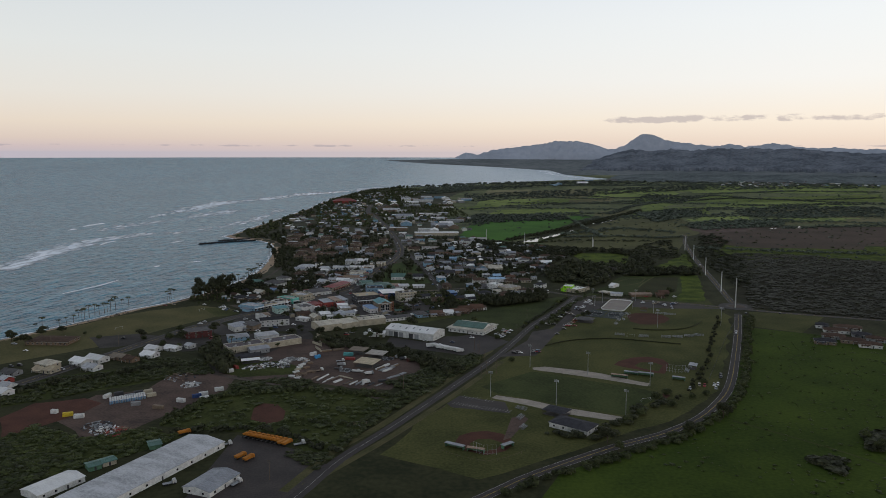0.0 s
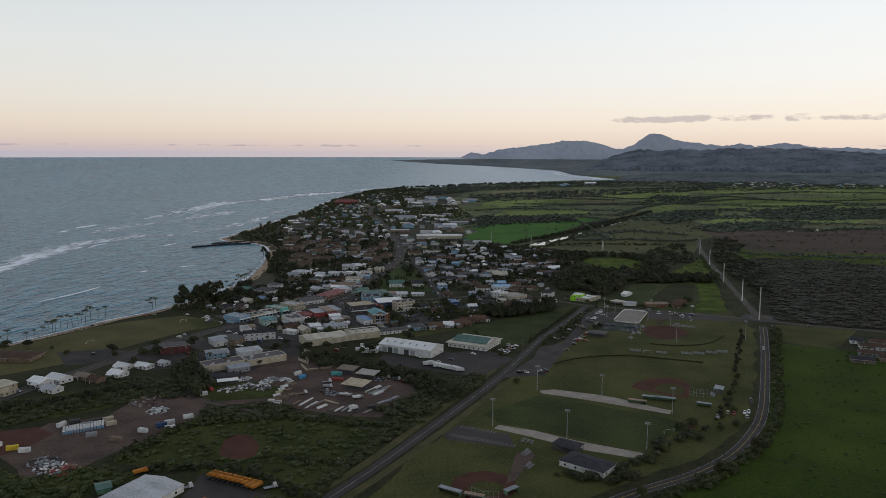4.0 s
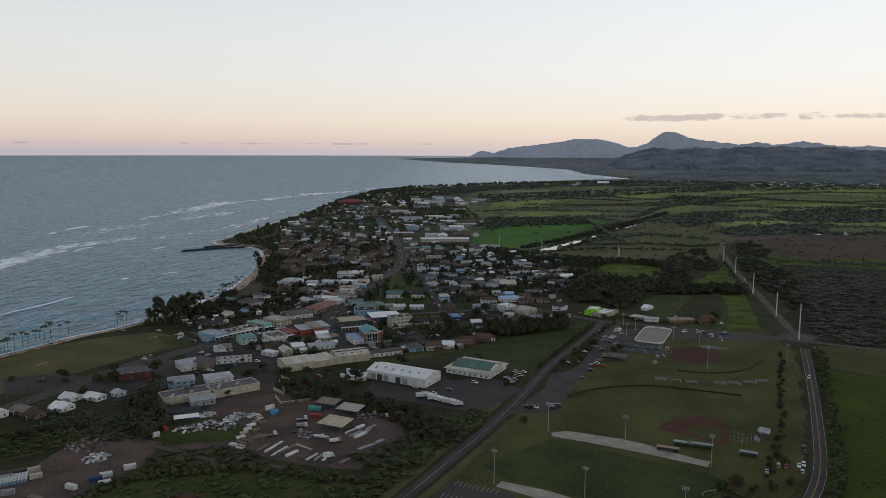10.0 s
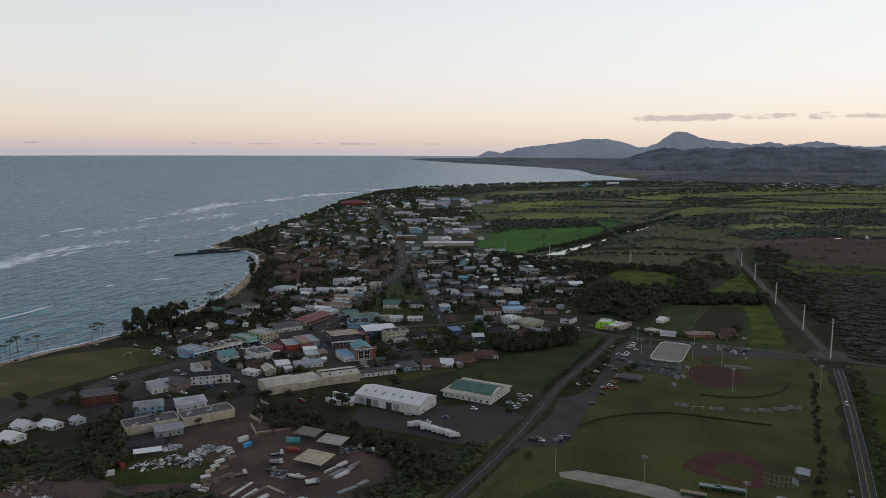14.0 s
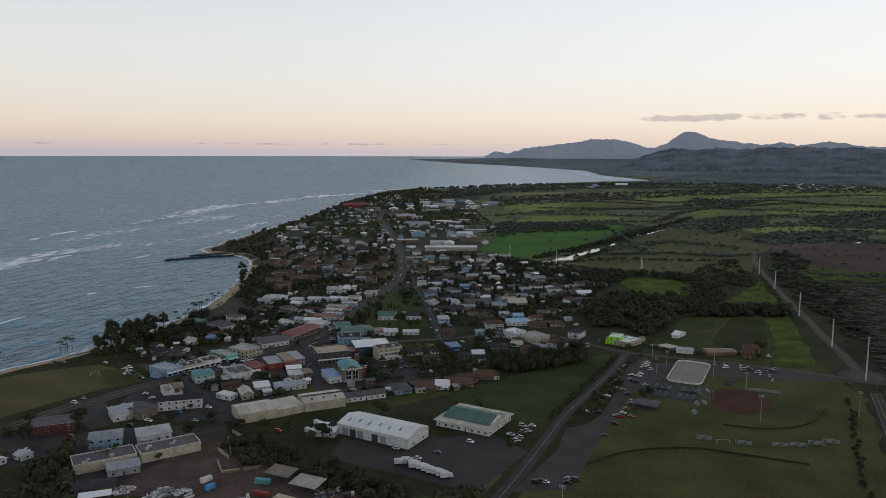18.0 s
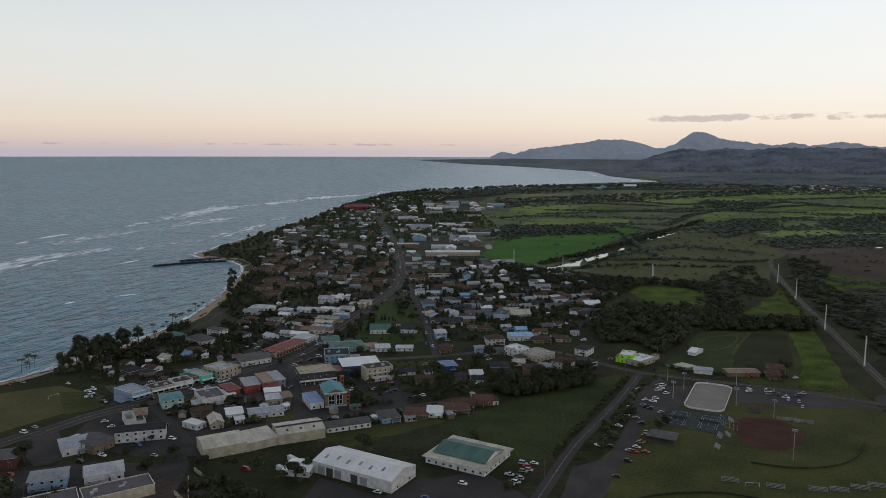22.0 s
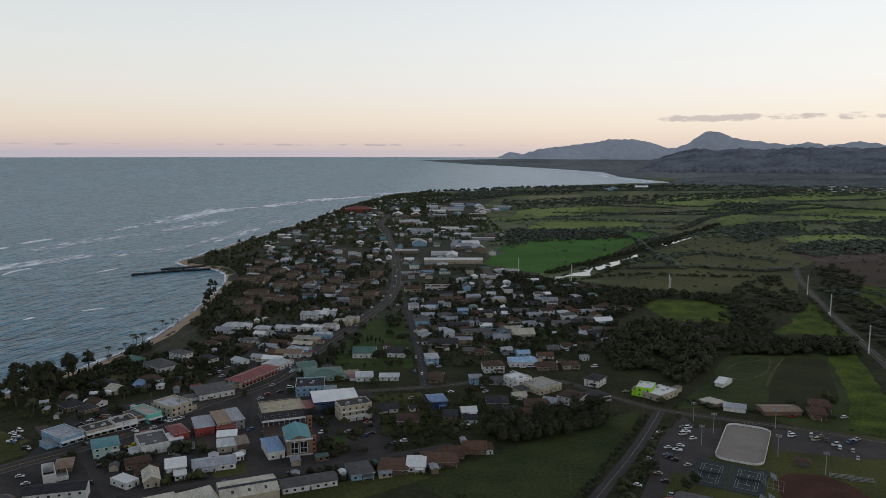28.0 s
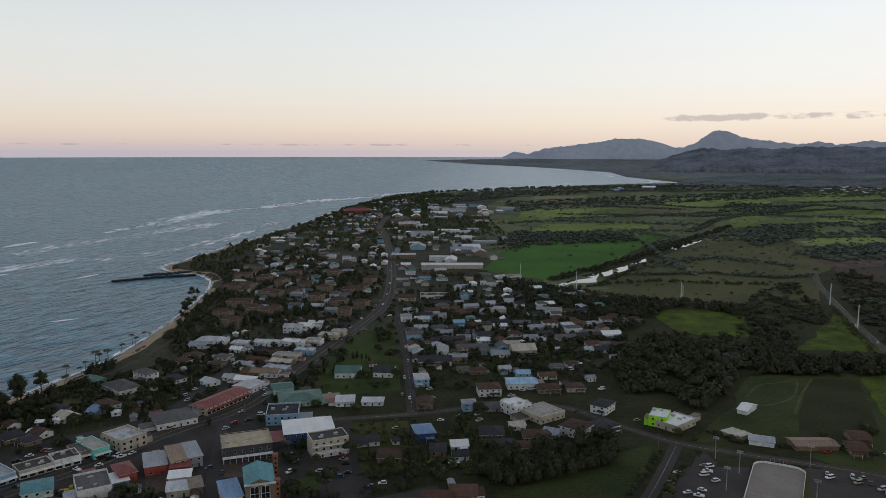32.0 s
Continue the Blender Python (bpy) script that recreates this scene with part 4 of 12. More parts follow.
def hedge(name, words, line, width, spacing, r, h, leaves, seed, per=34, size=0.9, category="hedge"):
    """A belt of trees or bushes along a line."""
    line = [np.array(q, float) for q in line]
    g = np.random.default_rng(seed)
    stock = [leaf_ball(max(8, int(per * 0.72)), 1, 1, 1, size, seed + k, 0.6, -0.25) for k in range(4)]
    vs, fs, at = [], [], 0
    for a, b in zip(line, line[1:]):
        n = max(1, int(np.hypot(*(b - a)) / spacing))
        for i in range(n):
            q = a + (b - a) * ((i + g.uniform(0, 1)) / n) + g.uniform(-width / 2, width / 2, 2)
            if not free(q[0], q[1]):
                continue
            v, f = stock[g.integers(4)]
            k = g.uniform(0.6, 1.35)
            p = drawn_in((q[0], q[1], 0.0))
            vs.append(v * (r * k, r * k, h * 0.55 * k) + (p[0], p[1], p[2] + h * 0.38 * k))
            fs.append(f + at)
            at += len(v)
    if not vs:
        return None
    ob = new(name, array_mesh(name, np.vstack(vs), np.vstack(fs), leaves))
    return tagged(ob, words, category, kind="stuff")


# ---- poles ----
def light_mast(x, y, h=20.0, turn=0.0, z=0.0):
    """A floodlight mast of the playing fields."""
    b = thing("floodlight_mast", pose(x, y, z, 0, 0, turn), "tall pale steel floodlight mast beside the sports fields", "floodlight", "floodlights of the fields")
    part("pole", keep_mesh(("mast", h), lambda: Shape().tube((0, 0, -0.2), (0, 0, h), 0.24, 0.13, 8).mesh("pole", steel)), None, b)
    for k in (0, 1):
        part("crossarm", keep_mesh("mast_arm", lambda: Shape().box(-1.6, 1.6, -0.07, 0.07, -0.07, 0.07).mesh("crossarm", steel)), None, b, at=pose(0, 0, h - 0.3 - k * 0.9))
        for u in (-1.3, -0.45, 0.45, 1.3):
            part("lamp_head", keep_mesh("mast_lamp", lambda: Shape().tube((0, -0.1, 0), (0, -0.55, -0.2), 0.12, 0.34, 8).mesh("lamp_head", steel)), None, b, at=pose(u, 0, h - 0.3 - k * 0.9))
    return b


def utility_pole(x, y, h=11.0, turn=0.0, arms=2):
    b = thing("utility_pole", pose(x, y, 0, 0, 0, turn), "brown wooden utility pole with crossarms beside the road", "utility pole", "utility poles")
    part("pole", keep_mesh(("upole", h), lambda: Shape().tube((0, 0, -0.2), (0, 0, h), 0.19, 0.12, 7).mesh("pole", pole_wood)), None, b)
    for k in range(arms):
        part("crossarm", keep_mesh("upole_arm", lambda: Shape().box(-1.2, 1.2, -0.06, 0.06, -0.06, 0.06).mesh("crossarm", pole_wood)), None, b, at=pose(0, 0, h - 0.5 - k * 1.1))
    return b


def tall_pole(x, y, h, z=0.0):
    """A tall steel power pole."""
    b = thing("power_pole", pose(x, y, z), "tall pale steel power pole standing by the bypass road", "power pole", "steel power poles")
    part("pole", keep_mesh(("tall", h), lambda: Shape().tube((0, 0, -0.3), (0, 0, h), 0.62, 0.3, 10).mesh("pole", walls["white"])), None, b)
    for k in range(3):
        part("insulator_arm", keep_mesh("ins_arm", lambda: Shape().box(-0.9, 0.9, -0.08, 0.08, -0.08, 0.08).tube((0.9, 0, 0), (0.9, 0, -0.8), 0.12, 0.12, 6).tube((-0.9, 0, 0), (-0.9, 0, -0.8), 0.12, 0.12, 6).mesh("insulator_arm", steel)), None, b, at=pose(0, 0, h - 0.8 - k * 2.4))
    return b


# roads
road("road_main", [(-130, 230), (-100, 295), (-74, 349), (-58, 395), (-36, 437), (-9, 492), (7, 525), (46, 609), (84, 707), (99, 741), (122, 787), (140, 826), (160, 874)], 7.4, "straight two-lane asphalt road past the playing fields", middle="line")
road("road_bypass", [(-20, 318), (19, 349), (41, 370), (68, 391), (105, 417), (133, 433), (165, 460), (192, 495), (214, 533), (248, 610), (286, 701), (315, 774)], 7.4, "curving two-lane asphalt bypass with a pale edge line", middle="yellow", edges=True)
road("road_bypass_far", [(325, 803), (349, 915), (381, 1062), (413, 1208), (461, 1400), (500, 1520), (520, 1640)], 7.4, "two-lane bypass road running on into the fields", middle="yellow", edges=True)
road("road_cross", [(-62, 893), (2, 911), (35, 925), (54, 936), (99, 930), (131, 898), (160, 873), (189, 861), (243, 842), (300, 815), (324, 801), (372, 776), (454, 743)], 8.0, "asphalt cross street past the skating rink", z=0.14, middle="yellow")
road("highway", [(-470, 220), (-400, 370), (-320, 518), (-246, 707), (-231, 727), (-219, 751), (-208, 765), (-190, 786), (-175, 808), (-163, 831), (-148, 865), (-117, 915), (-108, 976), (-98, 1039), (-81, 1156), (-73, 1252), (-86, 1396), (-126, 1662), (-181, 1955), (-215, 2110), (-235, 2400)], 9.4, "four-lane coast highway through the town", middle="yellow", sidewalk=1.8)
road("street_inner", [(-1, 905), (-20, 1031), (-45, 1171), (-58, 1238)], 7.0, "straight residential street with faded asphalt", z=0.12, middle="dash")
road("street_hall", [(-121, 893), (-106, 839), (-92, 794), (-82, 759)], 6.5, "narrow street between the old shops", z=0.12)
road("street_park", [(-78, 745), (-50, 764), (-19, 778), (25, 800)], 6.5, "narrow street beside the houses", z=0.12)
road("street_beach", [(-226, 835), (-204, 854), (-184, 869), (-163, 896), (-161, 936), (-159, 997)], 6.5, "side street towards the beach", z=0.12)
road("street_lower", [(-196, 785), (-179, 768), (-162, 747), (-147, 730), (-136, 714)], 6.0, "narrow worn street down from the shops", z=0.12)
road("street_back", [(-146, 728), (-118, 737), (-92, 748), (-77, 758), (-49, 769), (-23, 781), (-2, 790), (24, 804)], 6.5, "worn back street below the shops", z=0.13)
road("service_lane", [(108, 696), (124, 737), (144, 787), (159, 827), (170, 853)], 9.0, "asphalt lane with parking stalls beside the fields", z=0.12, material=lot)

# fields and open ground
patch("playing_field", [(-36, 403), (3, 489), (39, 576), (84, 667), (131, 762), (173, 836), (309, 853), (301, 763), (249, 628), (193, 507), (147, 457), (109, 433), (56, 395), (20, 370)], 0.03, lawn, "mown sports grounds with several ball fields", "lawn")
patch("park_lawn", [(-356, 726), (-344, 754), (-317, 786), (-273, 814), (-228, 793), (-233, 765), (-272, 699), (-301, 639), (-380, 560), (-440, 600)], 0.03, dry_lawn, "flat seaside park lawn", "lawn")
patch("soccer_field", [(167, 874), (207, 932), (247, 1016), (357, 1024), (326, 909), (302, 841), (285, 832), (239, 845), (222, 874), (191, 880)], 0.045, pitch, "level green soccer field with worn edges", "lawn")
patch("soccer_pitch", [(251, 930), (290, 1008), (325, 1008), (289, 902), (259, 883), (237, 893)], 0.06, dark_lawn, "dark mown pitch of the soccer field", "lawn")
patch("lower_pitch", [(70, 564), (147, 520), (156, 508), (119, 466), (81, 487), (40, 509), (28, 526)], 0.05, pitch, "green mown pitch between two concrete strips", "lawn")
patch("green_strip", [(331, 1015), (357, 1024), (326, 909), (303, 843), (286, 835), (269, 846), (298, 907)], 0.09, crop, "bright green strip of grass beside the soccer field", "lawn")
tagged(ribbon("track", smooth([(228, 962), (246, 989), (265, 997), (278, 1004), (261, 965), (239, 946), (226, 945)], 4), 1.6, 0.08, verge), "pale worn loop in the grass", "track", kind="structure")
tagged(ribbon("track", smooth([(291, 1008), (266, 965), (249, 930)], 4), 1.6, 0.08, verge), "pale worn edge of the soccer pitch", "track", kind="structure")
patch("hall_lawn", [(-54, 700), (-18, 766), (38, 781), (101, 841), (147, 873), (121, 799), (72, 706), (51, 696), (30, 729), (6, 753)], 0.03, pitch, "green lawn beside the community hall", "lawn")
patch("bright_field", [(32, 1508), (79, 1833), (278, 1941), (434, 2037), (339, 1853), (202, 1537), (128, 1425), (84, 1453)], 0.05, bright_field, "bright green flat field behind the houses", "field")
patch("crop_field_small", [(307, 1091), (344, 1139), (418, 1255), (393, 1152), (382, 1088), (346, 1094)], 0.05, crop, "small yellow-green field by the bypass", "field")
patch("pasture_near", [(301, 712), (404, 658), (520, 640), (520, 300), (200, 250), (40, 330), (63, 378), (103, 407), (139, 428), (171, 457), (199, 497), (238, 577)], 0.03, pasture, "vivid green pasture beyond the bypass", "field")
patch("verge_corner", [(331, 785), (402, 763), (343, 690), (306, 717)], 0.05, lawn, "grassy corner by the roundabout", "lawn")
patch("ploughed_field", [(547, 1581), (674, 1703), (1027, 1708), (1057, 1502), (932, 1322), (656, 1385), (496, 1383)], 0.05, plough, "brown ploughed field", "field")
patch("crop_far", [(509, 1383), (803, 1344), (905, 1283), (812, 1149), (698, 1166), (494, 1243)], 0.06, crop, "yellow-green field beyond the bypass", "field")
patch("marsh_a", [(183, 1396), (241, 1524), (457, 1908), (622, 1921), (564, 1592), (394, 1355), (332, 1269), (217, 1307)], 0.04, marsh, "rough olive marshland beside the canal", "field")
patch("marsh_b", [(178, 1314), (268, 1544), (421, 1796), (623, 1956), (537, 1603), (410, 1278), (269, 1315)], 0.03, marsh, "rough olive marshland", "field")

# far fields, strip behind strip
patch("far_field", [(161, 2199), (414, 2294), (391, 2080), (116, 2001)], 0.06, hazed_field_green, "bright green field in the plain", "field")
patch("far_field", [(665, 3218), (1048, 3476), (978, 3011), (536, 2745)], 0.06, hazed_field_green, "yellow-green field in the plain", "field")
patch("far_field", [(705, 2749), (1187, 3016), (1031, 2567), (609, 2448)], 0.06, hazed_field_green, "bright green field in the plain", "field")
patch("far_field", [(368, 3305), (681, 3363), (549, 2814), (284, 2740)], 0.06, hazed_field_olive, "dry brownish field in the plain", "field")
patch("far_field", [(1064, 2756), (1812, 3031), (1543, 2578), (967, 2454)], 0.06, hazed_field_green, "green pasture in the plain", "field")
patch("far_field", [(923, 2212), (1414, 2360), (1233, 2056), (781, 1976)], 0.06, hazed_field_olive, "dull olive field in the plain", "field")
patch("far_field", [(133, 2640), (410, 2742), (328, 2442), (100, 2336)], 0.06, hazed_field_green, "green pasture in the plain", "field")
patch("far_field", [(595, 2251), (837, 2349), (746, 2048), (507, 1972)], 0.06, hazed_field_green, "green pasture in the plain", "field")
patch("far_field", [(1251, 3770), (2268, 3800), (1999, 3347), (1023, 3227)], 0.06, hazed_field_green, "yellow-green field in the plain", "field")
patch("far_field", [(452, 2743), (657, 2816), (578, 2558), (384, 2443)], 0.06, hazed_field_olive, "dull olive field in the plain", "field")
patch("far_field", [(933, 1978), (1211, 2018), (1076, 1791), (804, 1759)], 0.06, hazed_field_olive, "dull olive field in the plain", "field")
patch("far_field", [(689, 1975), (841, 2013), (746, 1815), (610, 1784)], 0.06, hazed_field_green, "green pasture in the plain", "field")
patch("far_field", [(191, 3301), (405, 3406), (329, 2957), (141, 2805)], 0.06, hazed_field_olive, "dull olive field in the plain", "field")
patch("far_field", [(452, 2141), (567, 2206), (492, 1972), (373, 1903)], 0.06, hazed_field_olive, "dull olive field in the plain", "field")

patch("thicket_ground", [(404, 977), (490, 1063), (501, 1257), (603, 1230), (694, 1148), (760, 1090), (800, 1000), (546, 745), (453, 742), (391, 777), (335, 812), (352, 900)], 0.055, thicket_soil, "dark ground under the thicket, its shade put into the colour", "ground")
# strips of pasture across the plain
patch("far_field", [(1186, 3516), (1589, 3700), (1825, 3432), (1925, 3312), (1759, 3038), (1490, 3087), (1300, 3146), (1062, 3127)], 0.10, hazed_field_green, "yellow-green field in the plain", "field")
patch("far_field", [(629, 3056), (846, 3266), (976, 3277), (893, 2939), (723, 2801), (596, 2853)], 0.10, hazed_field_green, "bright yellow-green field in the plain", "field")
patch("far_field", [(673, 2483), (807, 2693), (955, 2848), (956, 2731), (856, 2592), (636, 2215), (565, 2124)], 0.10, hazed_field_green, "bright yellow-green field in the plain", "field")
patch("far_field", [(419, 3192), (595, 3420), (704, 3475), (629, 2986), (500, 2877), (352, 2835)], 0.10, hazed_field_olive, "dry brownish field in the plain", "field")
patch("far_field", [(191, 2545), (376, 2718), (506, 2699), (440, 2538), (249, 2409)], 0.10, hazed_field_green, "green pasture in the plain", "field")
patch("far_field", [(884, 2497), (1084, 2558), (1383, 2629), (1456, 2536), (1258, 2311), (1014, 2295), (836, 2322)], 0.10, hazed_field_green, "green pasture in the plain", "field")
patch("far_field", [(628, 1908), (768, 1903), (1012, 1957), (1094, 1935), (1047, 1857), (831, 1821), (619, 1844)], 0.10, hazed_field_green, "yellow-green field in the plain", "field")
patch("far_field", [(28, 2269), (147, 2402), (193, 2341), (104, 2181)], 0.10, hazed_field_green, "green pasture in the plain", "field")
patch("brown_field", [(548, 1543), (638, 1598), (851, 1665), (966, 1652), (743, 1300), (660, 1318), (563, 1325), (527, 1371)], 0.12, plough, "dark brown fallow field beyond the bypass", "field")
patch("brown_field", [(574, 1750), (651, 1799), (761, 1829), (740, 1718), (670, 1600), (566, 1577), (542, 1629)], 0.13, dirt, "reddish ploughed strip in the plain", "field")
patch("crop_field", [(482, 1309), (553, 1302), (645, 1290), (713, 1277), (649, 1174), (584, 1180), (524, 1190), (464, 1157), (458, 1206)], 0.12, crop, "yellow-green field with scrub beyond the bypass", "field")
patch("crop_field", [(212, 1248), (272, 1256), (316, 1230), (286, 1132), (243, 1138), (223, 1160)], 0.12, crop, "yellow-green crop field among trees", "field")
patch("pond", [(741, 1668), (764, 1689), (754, 1659), (736, 1649)], 0.14, bright_water, "small bright pond", "water")
patch("pond", [(771, 1680), (796, 1711), (779, 1670), (758, 1650)], 0.14, bright_water, "small bright pond", "water")
patch("pond", [(802, 1681), (833, 1723), (816, 1672), (790, 1652)], 0.14, bright_water, "small bright pond", "water")

# bare and paved ground
patch("yard_ground", [(-167, 567), (-155, 591), (-137, 666), (-94, 656), (-70, 617), (-20, 592), (-17, 568), (-38, 519), (-59, 519), (-94, 534), (-113, 545), (-151, 542)], 0.05, dirt, "brown dirt yard of the machinery depot", "ground")
patch("lot_ground", [(-134, 810), (-124, 816), (-113, 786), (-121, 782)], 0.06, dirt, "reddish bare parking ground behind a shop", "ground")
patch("lot_ground", [(-98, 828), (-85, 833), (-79, 810), (-90, 808)], 0.06, dirt, "reddish bare ground before the old block", "ground")
patch("office_parking", [(-48, 828), (-29, 841), (-19, 799), (-37, 789)], 0.06, lot, "asphalt parking ground before the offices", "pavement")
patch("court_lawn", [(-52, 809), (-43, 814), (-37, 798), (-48, 791)], 0.07, house_lawn, "small square lawn with pale kerbs", "lawn")
patch("garden_lawn", [(-105, 759), (-88, 772), (-82, 759), (-99, 750)], 0.06, lawn, "green garden behind a long house", "lawn")
patch("roadside_lawn", [(-265, 799), (-246, 802), (-227, 784), (-217, 774), (-226, 762), (-235, 756)], 0.06, lawn, "dark grass beside the highway", "lawn")
patch("garden_lawn", [(-64, 736), (-22, 755), (1, 768), (14, 759), (-18, 733), (-60, 720)], 0.06, lawn, "dark green garden below the back street", "lawn")
patch("shop_lot", [(-239, 814), (-233, 818), (-211, 794), (-212, 785)], 0.06, gravel, "pale gravel lot beside a shop", "pavement")
patch("shop_lot", [(-210, 827), (-202, 852), (-191, 838), (-194, 825)], 0.06, lot, "asphalt parking ground behind the shops", "pavement")
patch("dump_ground", [(-256, 466), (-245, 505), (-214, 518), (-210, 552), (-193, 567), (-158, 552), (-157, 518), (-173, 482), (-186, 456), (-197, 432), (-219, 427)], 0.05, dirt, "bare brown storage ground", "ground")
patch("depot_paving", [(-128, 350), (-126, 406), (-125, 432), (-86, 410), (-59, 384), (-74, 349), (-95, 300), (-150, 300)], 0.05, lot, "dark asphalt yard of the depot", "pavement")
patch("hall_parking", [(-2, 666), (36, 688), (60, 656), (32, 609), (8, 618)], 0.06, asphalt, "dark asphalt parking ground by the white warehouse", "pavement")
patch("bus_parking", [(-49, 673), (-13, 652), (4, 676), (37, 670), (48, 634), (28, 605), (-10, 624), (-52, 642)], 0.07, asphalt, "dark asphalt ground before the warehouse", "pavement")
patch("field_parking", [(3, 489), (13, 506), (43, 492), (45, 470), (6, 481)], 0.06, asphalt, "asphalt parking ground with painted stalls", "pavement")
patch("lane_parking", [(48, 606), (79, 610), (106, 682), (124, 722), (159, 816), (175, 846), (172, 863), (149, 815), (107, 707), (86, 694), (77, 660)], 0.065, lot, "dark asphalt parking lane beside the ball fields", "pavement")
patch("rink_parking", [(222, 844), (269, 828), (310, 800), (247, 801), (210, 809)], 0.06, lot, "asphalt parking ground beside the rink", "pavement")
patch("rink_lot_left", [(154, 840), (191, 842), (177, 806), (153, 774), (130, 772)], 0.06, lot, "asphalt parking ground beside the tennis courts", "pavement")
patch("shop_paving", [(-192, 777), (-230, 831), (-208, 850), (-167, 896), (-165, 935), (-161, 1055), (-135, 1190), (-88, 1194), (-94, 1026), (-113, 952), (-83, 892), (-41, 900), (-9, 798), (-13, 790), (-123, 696), (-158, 694), (-210, 711), (-220, 808)], 0.04, yard_mat, "dark packed ground round the old shops", "pavement")
patch("yard_ground", [(-327, 670), (-287, 684), (-241, 666), (-210, 672), (-178, 686), (-139, 685), (-145, 745), (-122, 676), (-110, 613), (-128, 603), (-167, 586), (-173, 553), (-195, 589), (-207, 628), (-224, 620), (-266, 647), (-301, 632)], 0.036, yard_mat, "dark packed ground behind the old sheds", "ground")
patch("station_lot", [(-242, 728), (-230, 738), (-207, 705), (-186, 697), (-207, 677), (-226, 696)], 0.065, lot, "worn asphalt lot beside the station", "pavement")
patch("scrap_ground", [(-179, 588), (-135, 593), (-111, 573), (-117, 556), (-153, 548), (-175, 562)], 0.055, meadow, "trodden grass strewn with scrap", "ground")
patch("bare_patch", [(-124, 459), (-127, 479), (-124, 489), (-113, 487), (-104, 473), (-102, 456), (-111, 450)], 0.055, clay, "reddish bare soil patch in the scrub", "ground")
built_on.append((-114.8, 467.0, 1.0, 0.0, 14.0, 15.0))      # bare: nothing grows there
patch("bare_patch", [(-286, 460), (-279, 487), (-250, 499), (-233, 488), (-242, 460), (-254, 441), (-266, 427)], 0.07, clay, "reddish bare soil patch", "ground")
patch("meadow_ground", [(-178, 446), (-175, 488), (-157, 518), (-108, 521), (-67, 516), (-33, 500), (-35, 472), (-50, 441), (-60, 406), (-79, 406), (-109, 437), (-133, 437)], 0.04, meadow, "rough olive meadow with scrub", "ground")
patch("meadow_ground", [(-328, 531), (-299, 547), (-265, 567), (-224, 591), (-205, 575), (-211, 542), (-250, 515), (-270, 499), (-298, 479)], 0.04, meadow, "rough grassy slope below the highway", "ground")
patch("meadow_ground", [(-266, 427), (-255, 444), (-218, 425), (-179, 439), (-158, 428), (-173, 406), (-193, 387), (-214, 369), (-221, 350)], 0.04, meadow, "rough grassy ground behind the sheds", "ground")
for line, w in (([(-71, 363), (-54, 391), (-32, 428), (-5, 481), (11, 513), (49, 592)], 5.0), ([(-81, 356), (-63, 406), (-40, 446), (-13, 504), (3, 539), (42, 627)], 5.5)):
    tagged(ribbon("verge", smooth(line), w, 0.06, verge), "dry yellowish roadside verge", "verge", kind="structure")
tagged(ribbon("track", smooth([(186, 457), (211, 430), (232, 405), (248, 379)]), 2.2, 0.07, meadow), "faint worn track across the pasture", "track", kind="structure")
tagged(ribbon("track", smooth([(-193, 567), (-156, 545), (-109, 525), (-75, 519), (-37, 494)]), 4.0, 0.07, gravel), "rutted dirt track through the scrub", "track", kind="structure")
tagged(ribbon("beach_path", smooth([(-270, 888), (-268, 921), (-255, 954), (-242, 1006), (-242, 1078), (-248, 1156), (-277, 1286), (-316, 1399)]), 3.0, 0.07, gravel), "pale coastal path behind the beach", "path", kind="structure")
patch("church_lawn", [(-83, 954), (-87, 1026), (-75, 1122), (-52, 1171), (-27, 1031), (-16, 959), (-58, 943)], 0.05, house_lawn, "green church lawn between two streets", "lawn")
patch("garden_lawn", [(19, 1034), (58, 1087), (63, 1038), (53, 998), (23, 1003)], 0.05, house_lawn, "green garden lawn", "lawn")
patch("garden_lawn", [(83, 1093), (120, 1106), (118, 1042), (85, 1031)], 0.05, house_lawn, "green garden lawn", "lawn")
patch("garden_lawn", [(-39, 890), (-4, 898), (8, 857), (9, 819), (-20, 824)], 0.05, lawn, "shaded garden lawn", "lawn")
patch("garden_lawn", [(-256, 928), (-218, 985), (-200, 1018), (-188, 959), (-205, 909), (-223, 886)], 0.04, verge, "dry grass between the beach houses", "lawn")
patch("school_lawn", [(-45, 1255), (3, 1258), (5, 1212), (-35, 1198)], 0.05, house_lawn, "green lawn", "lawn")

# canal
patch("canal_water", [(121, 1379), (149, 1427), (183, 1452), (168, 1469), (197, 1500), (184, 1417), (148, 1406), (127, 1368)], 0.08, bright_water, "still bright canal water", "water")
patch("canal_water", [(199, 1496), (248, 1568), (243, 1524), (215, 1487), (200, 1462)], 0.08, bright_water, "still bright canal water", "water")
patch("canal_water", [(252, 1579), (290, 1642), (286, 1611), (259, 1580)], 0.08, bright_water, "still bright canal water", "water")
patch("canal_water", [(356, 1773), (408, 1859), (457, 1936), (449, 1898), (406, 1825), (364, 1758)], 0.08, bright_water, "still bright canal water", "water")
patch("pond", [(560, 1871), (572, 1863), (563, 1846), (552, 1845)], 0.08, bright_water, "small bright pond", "water")


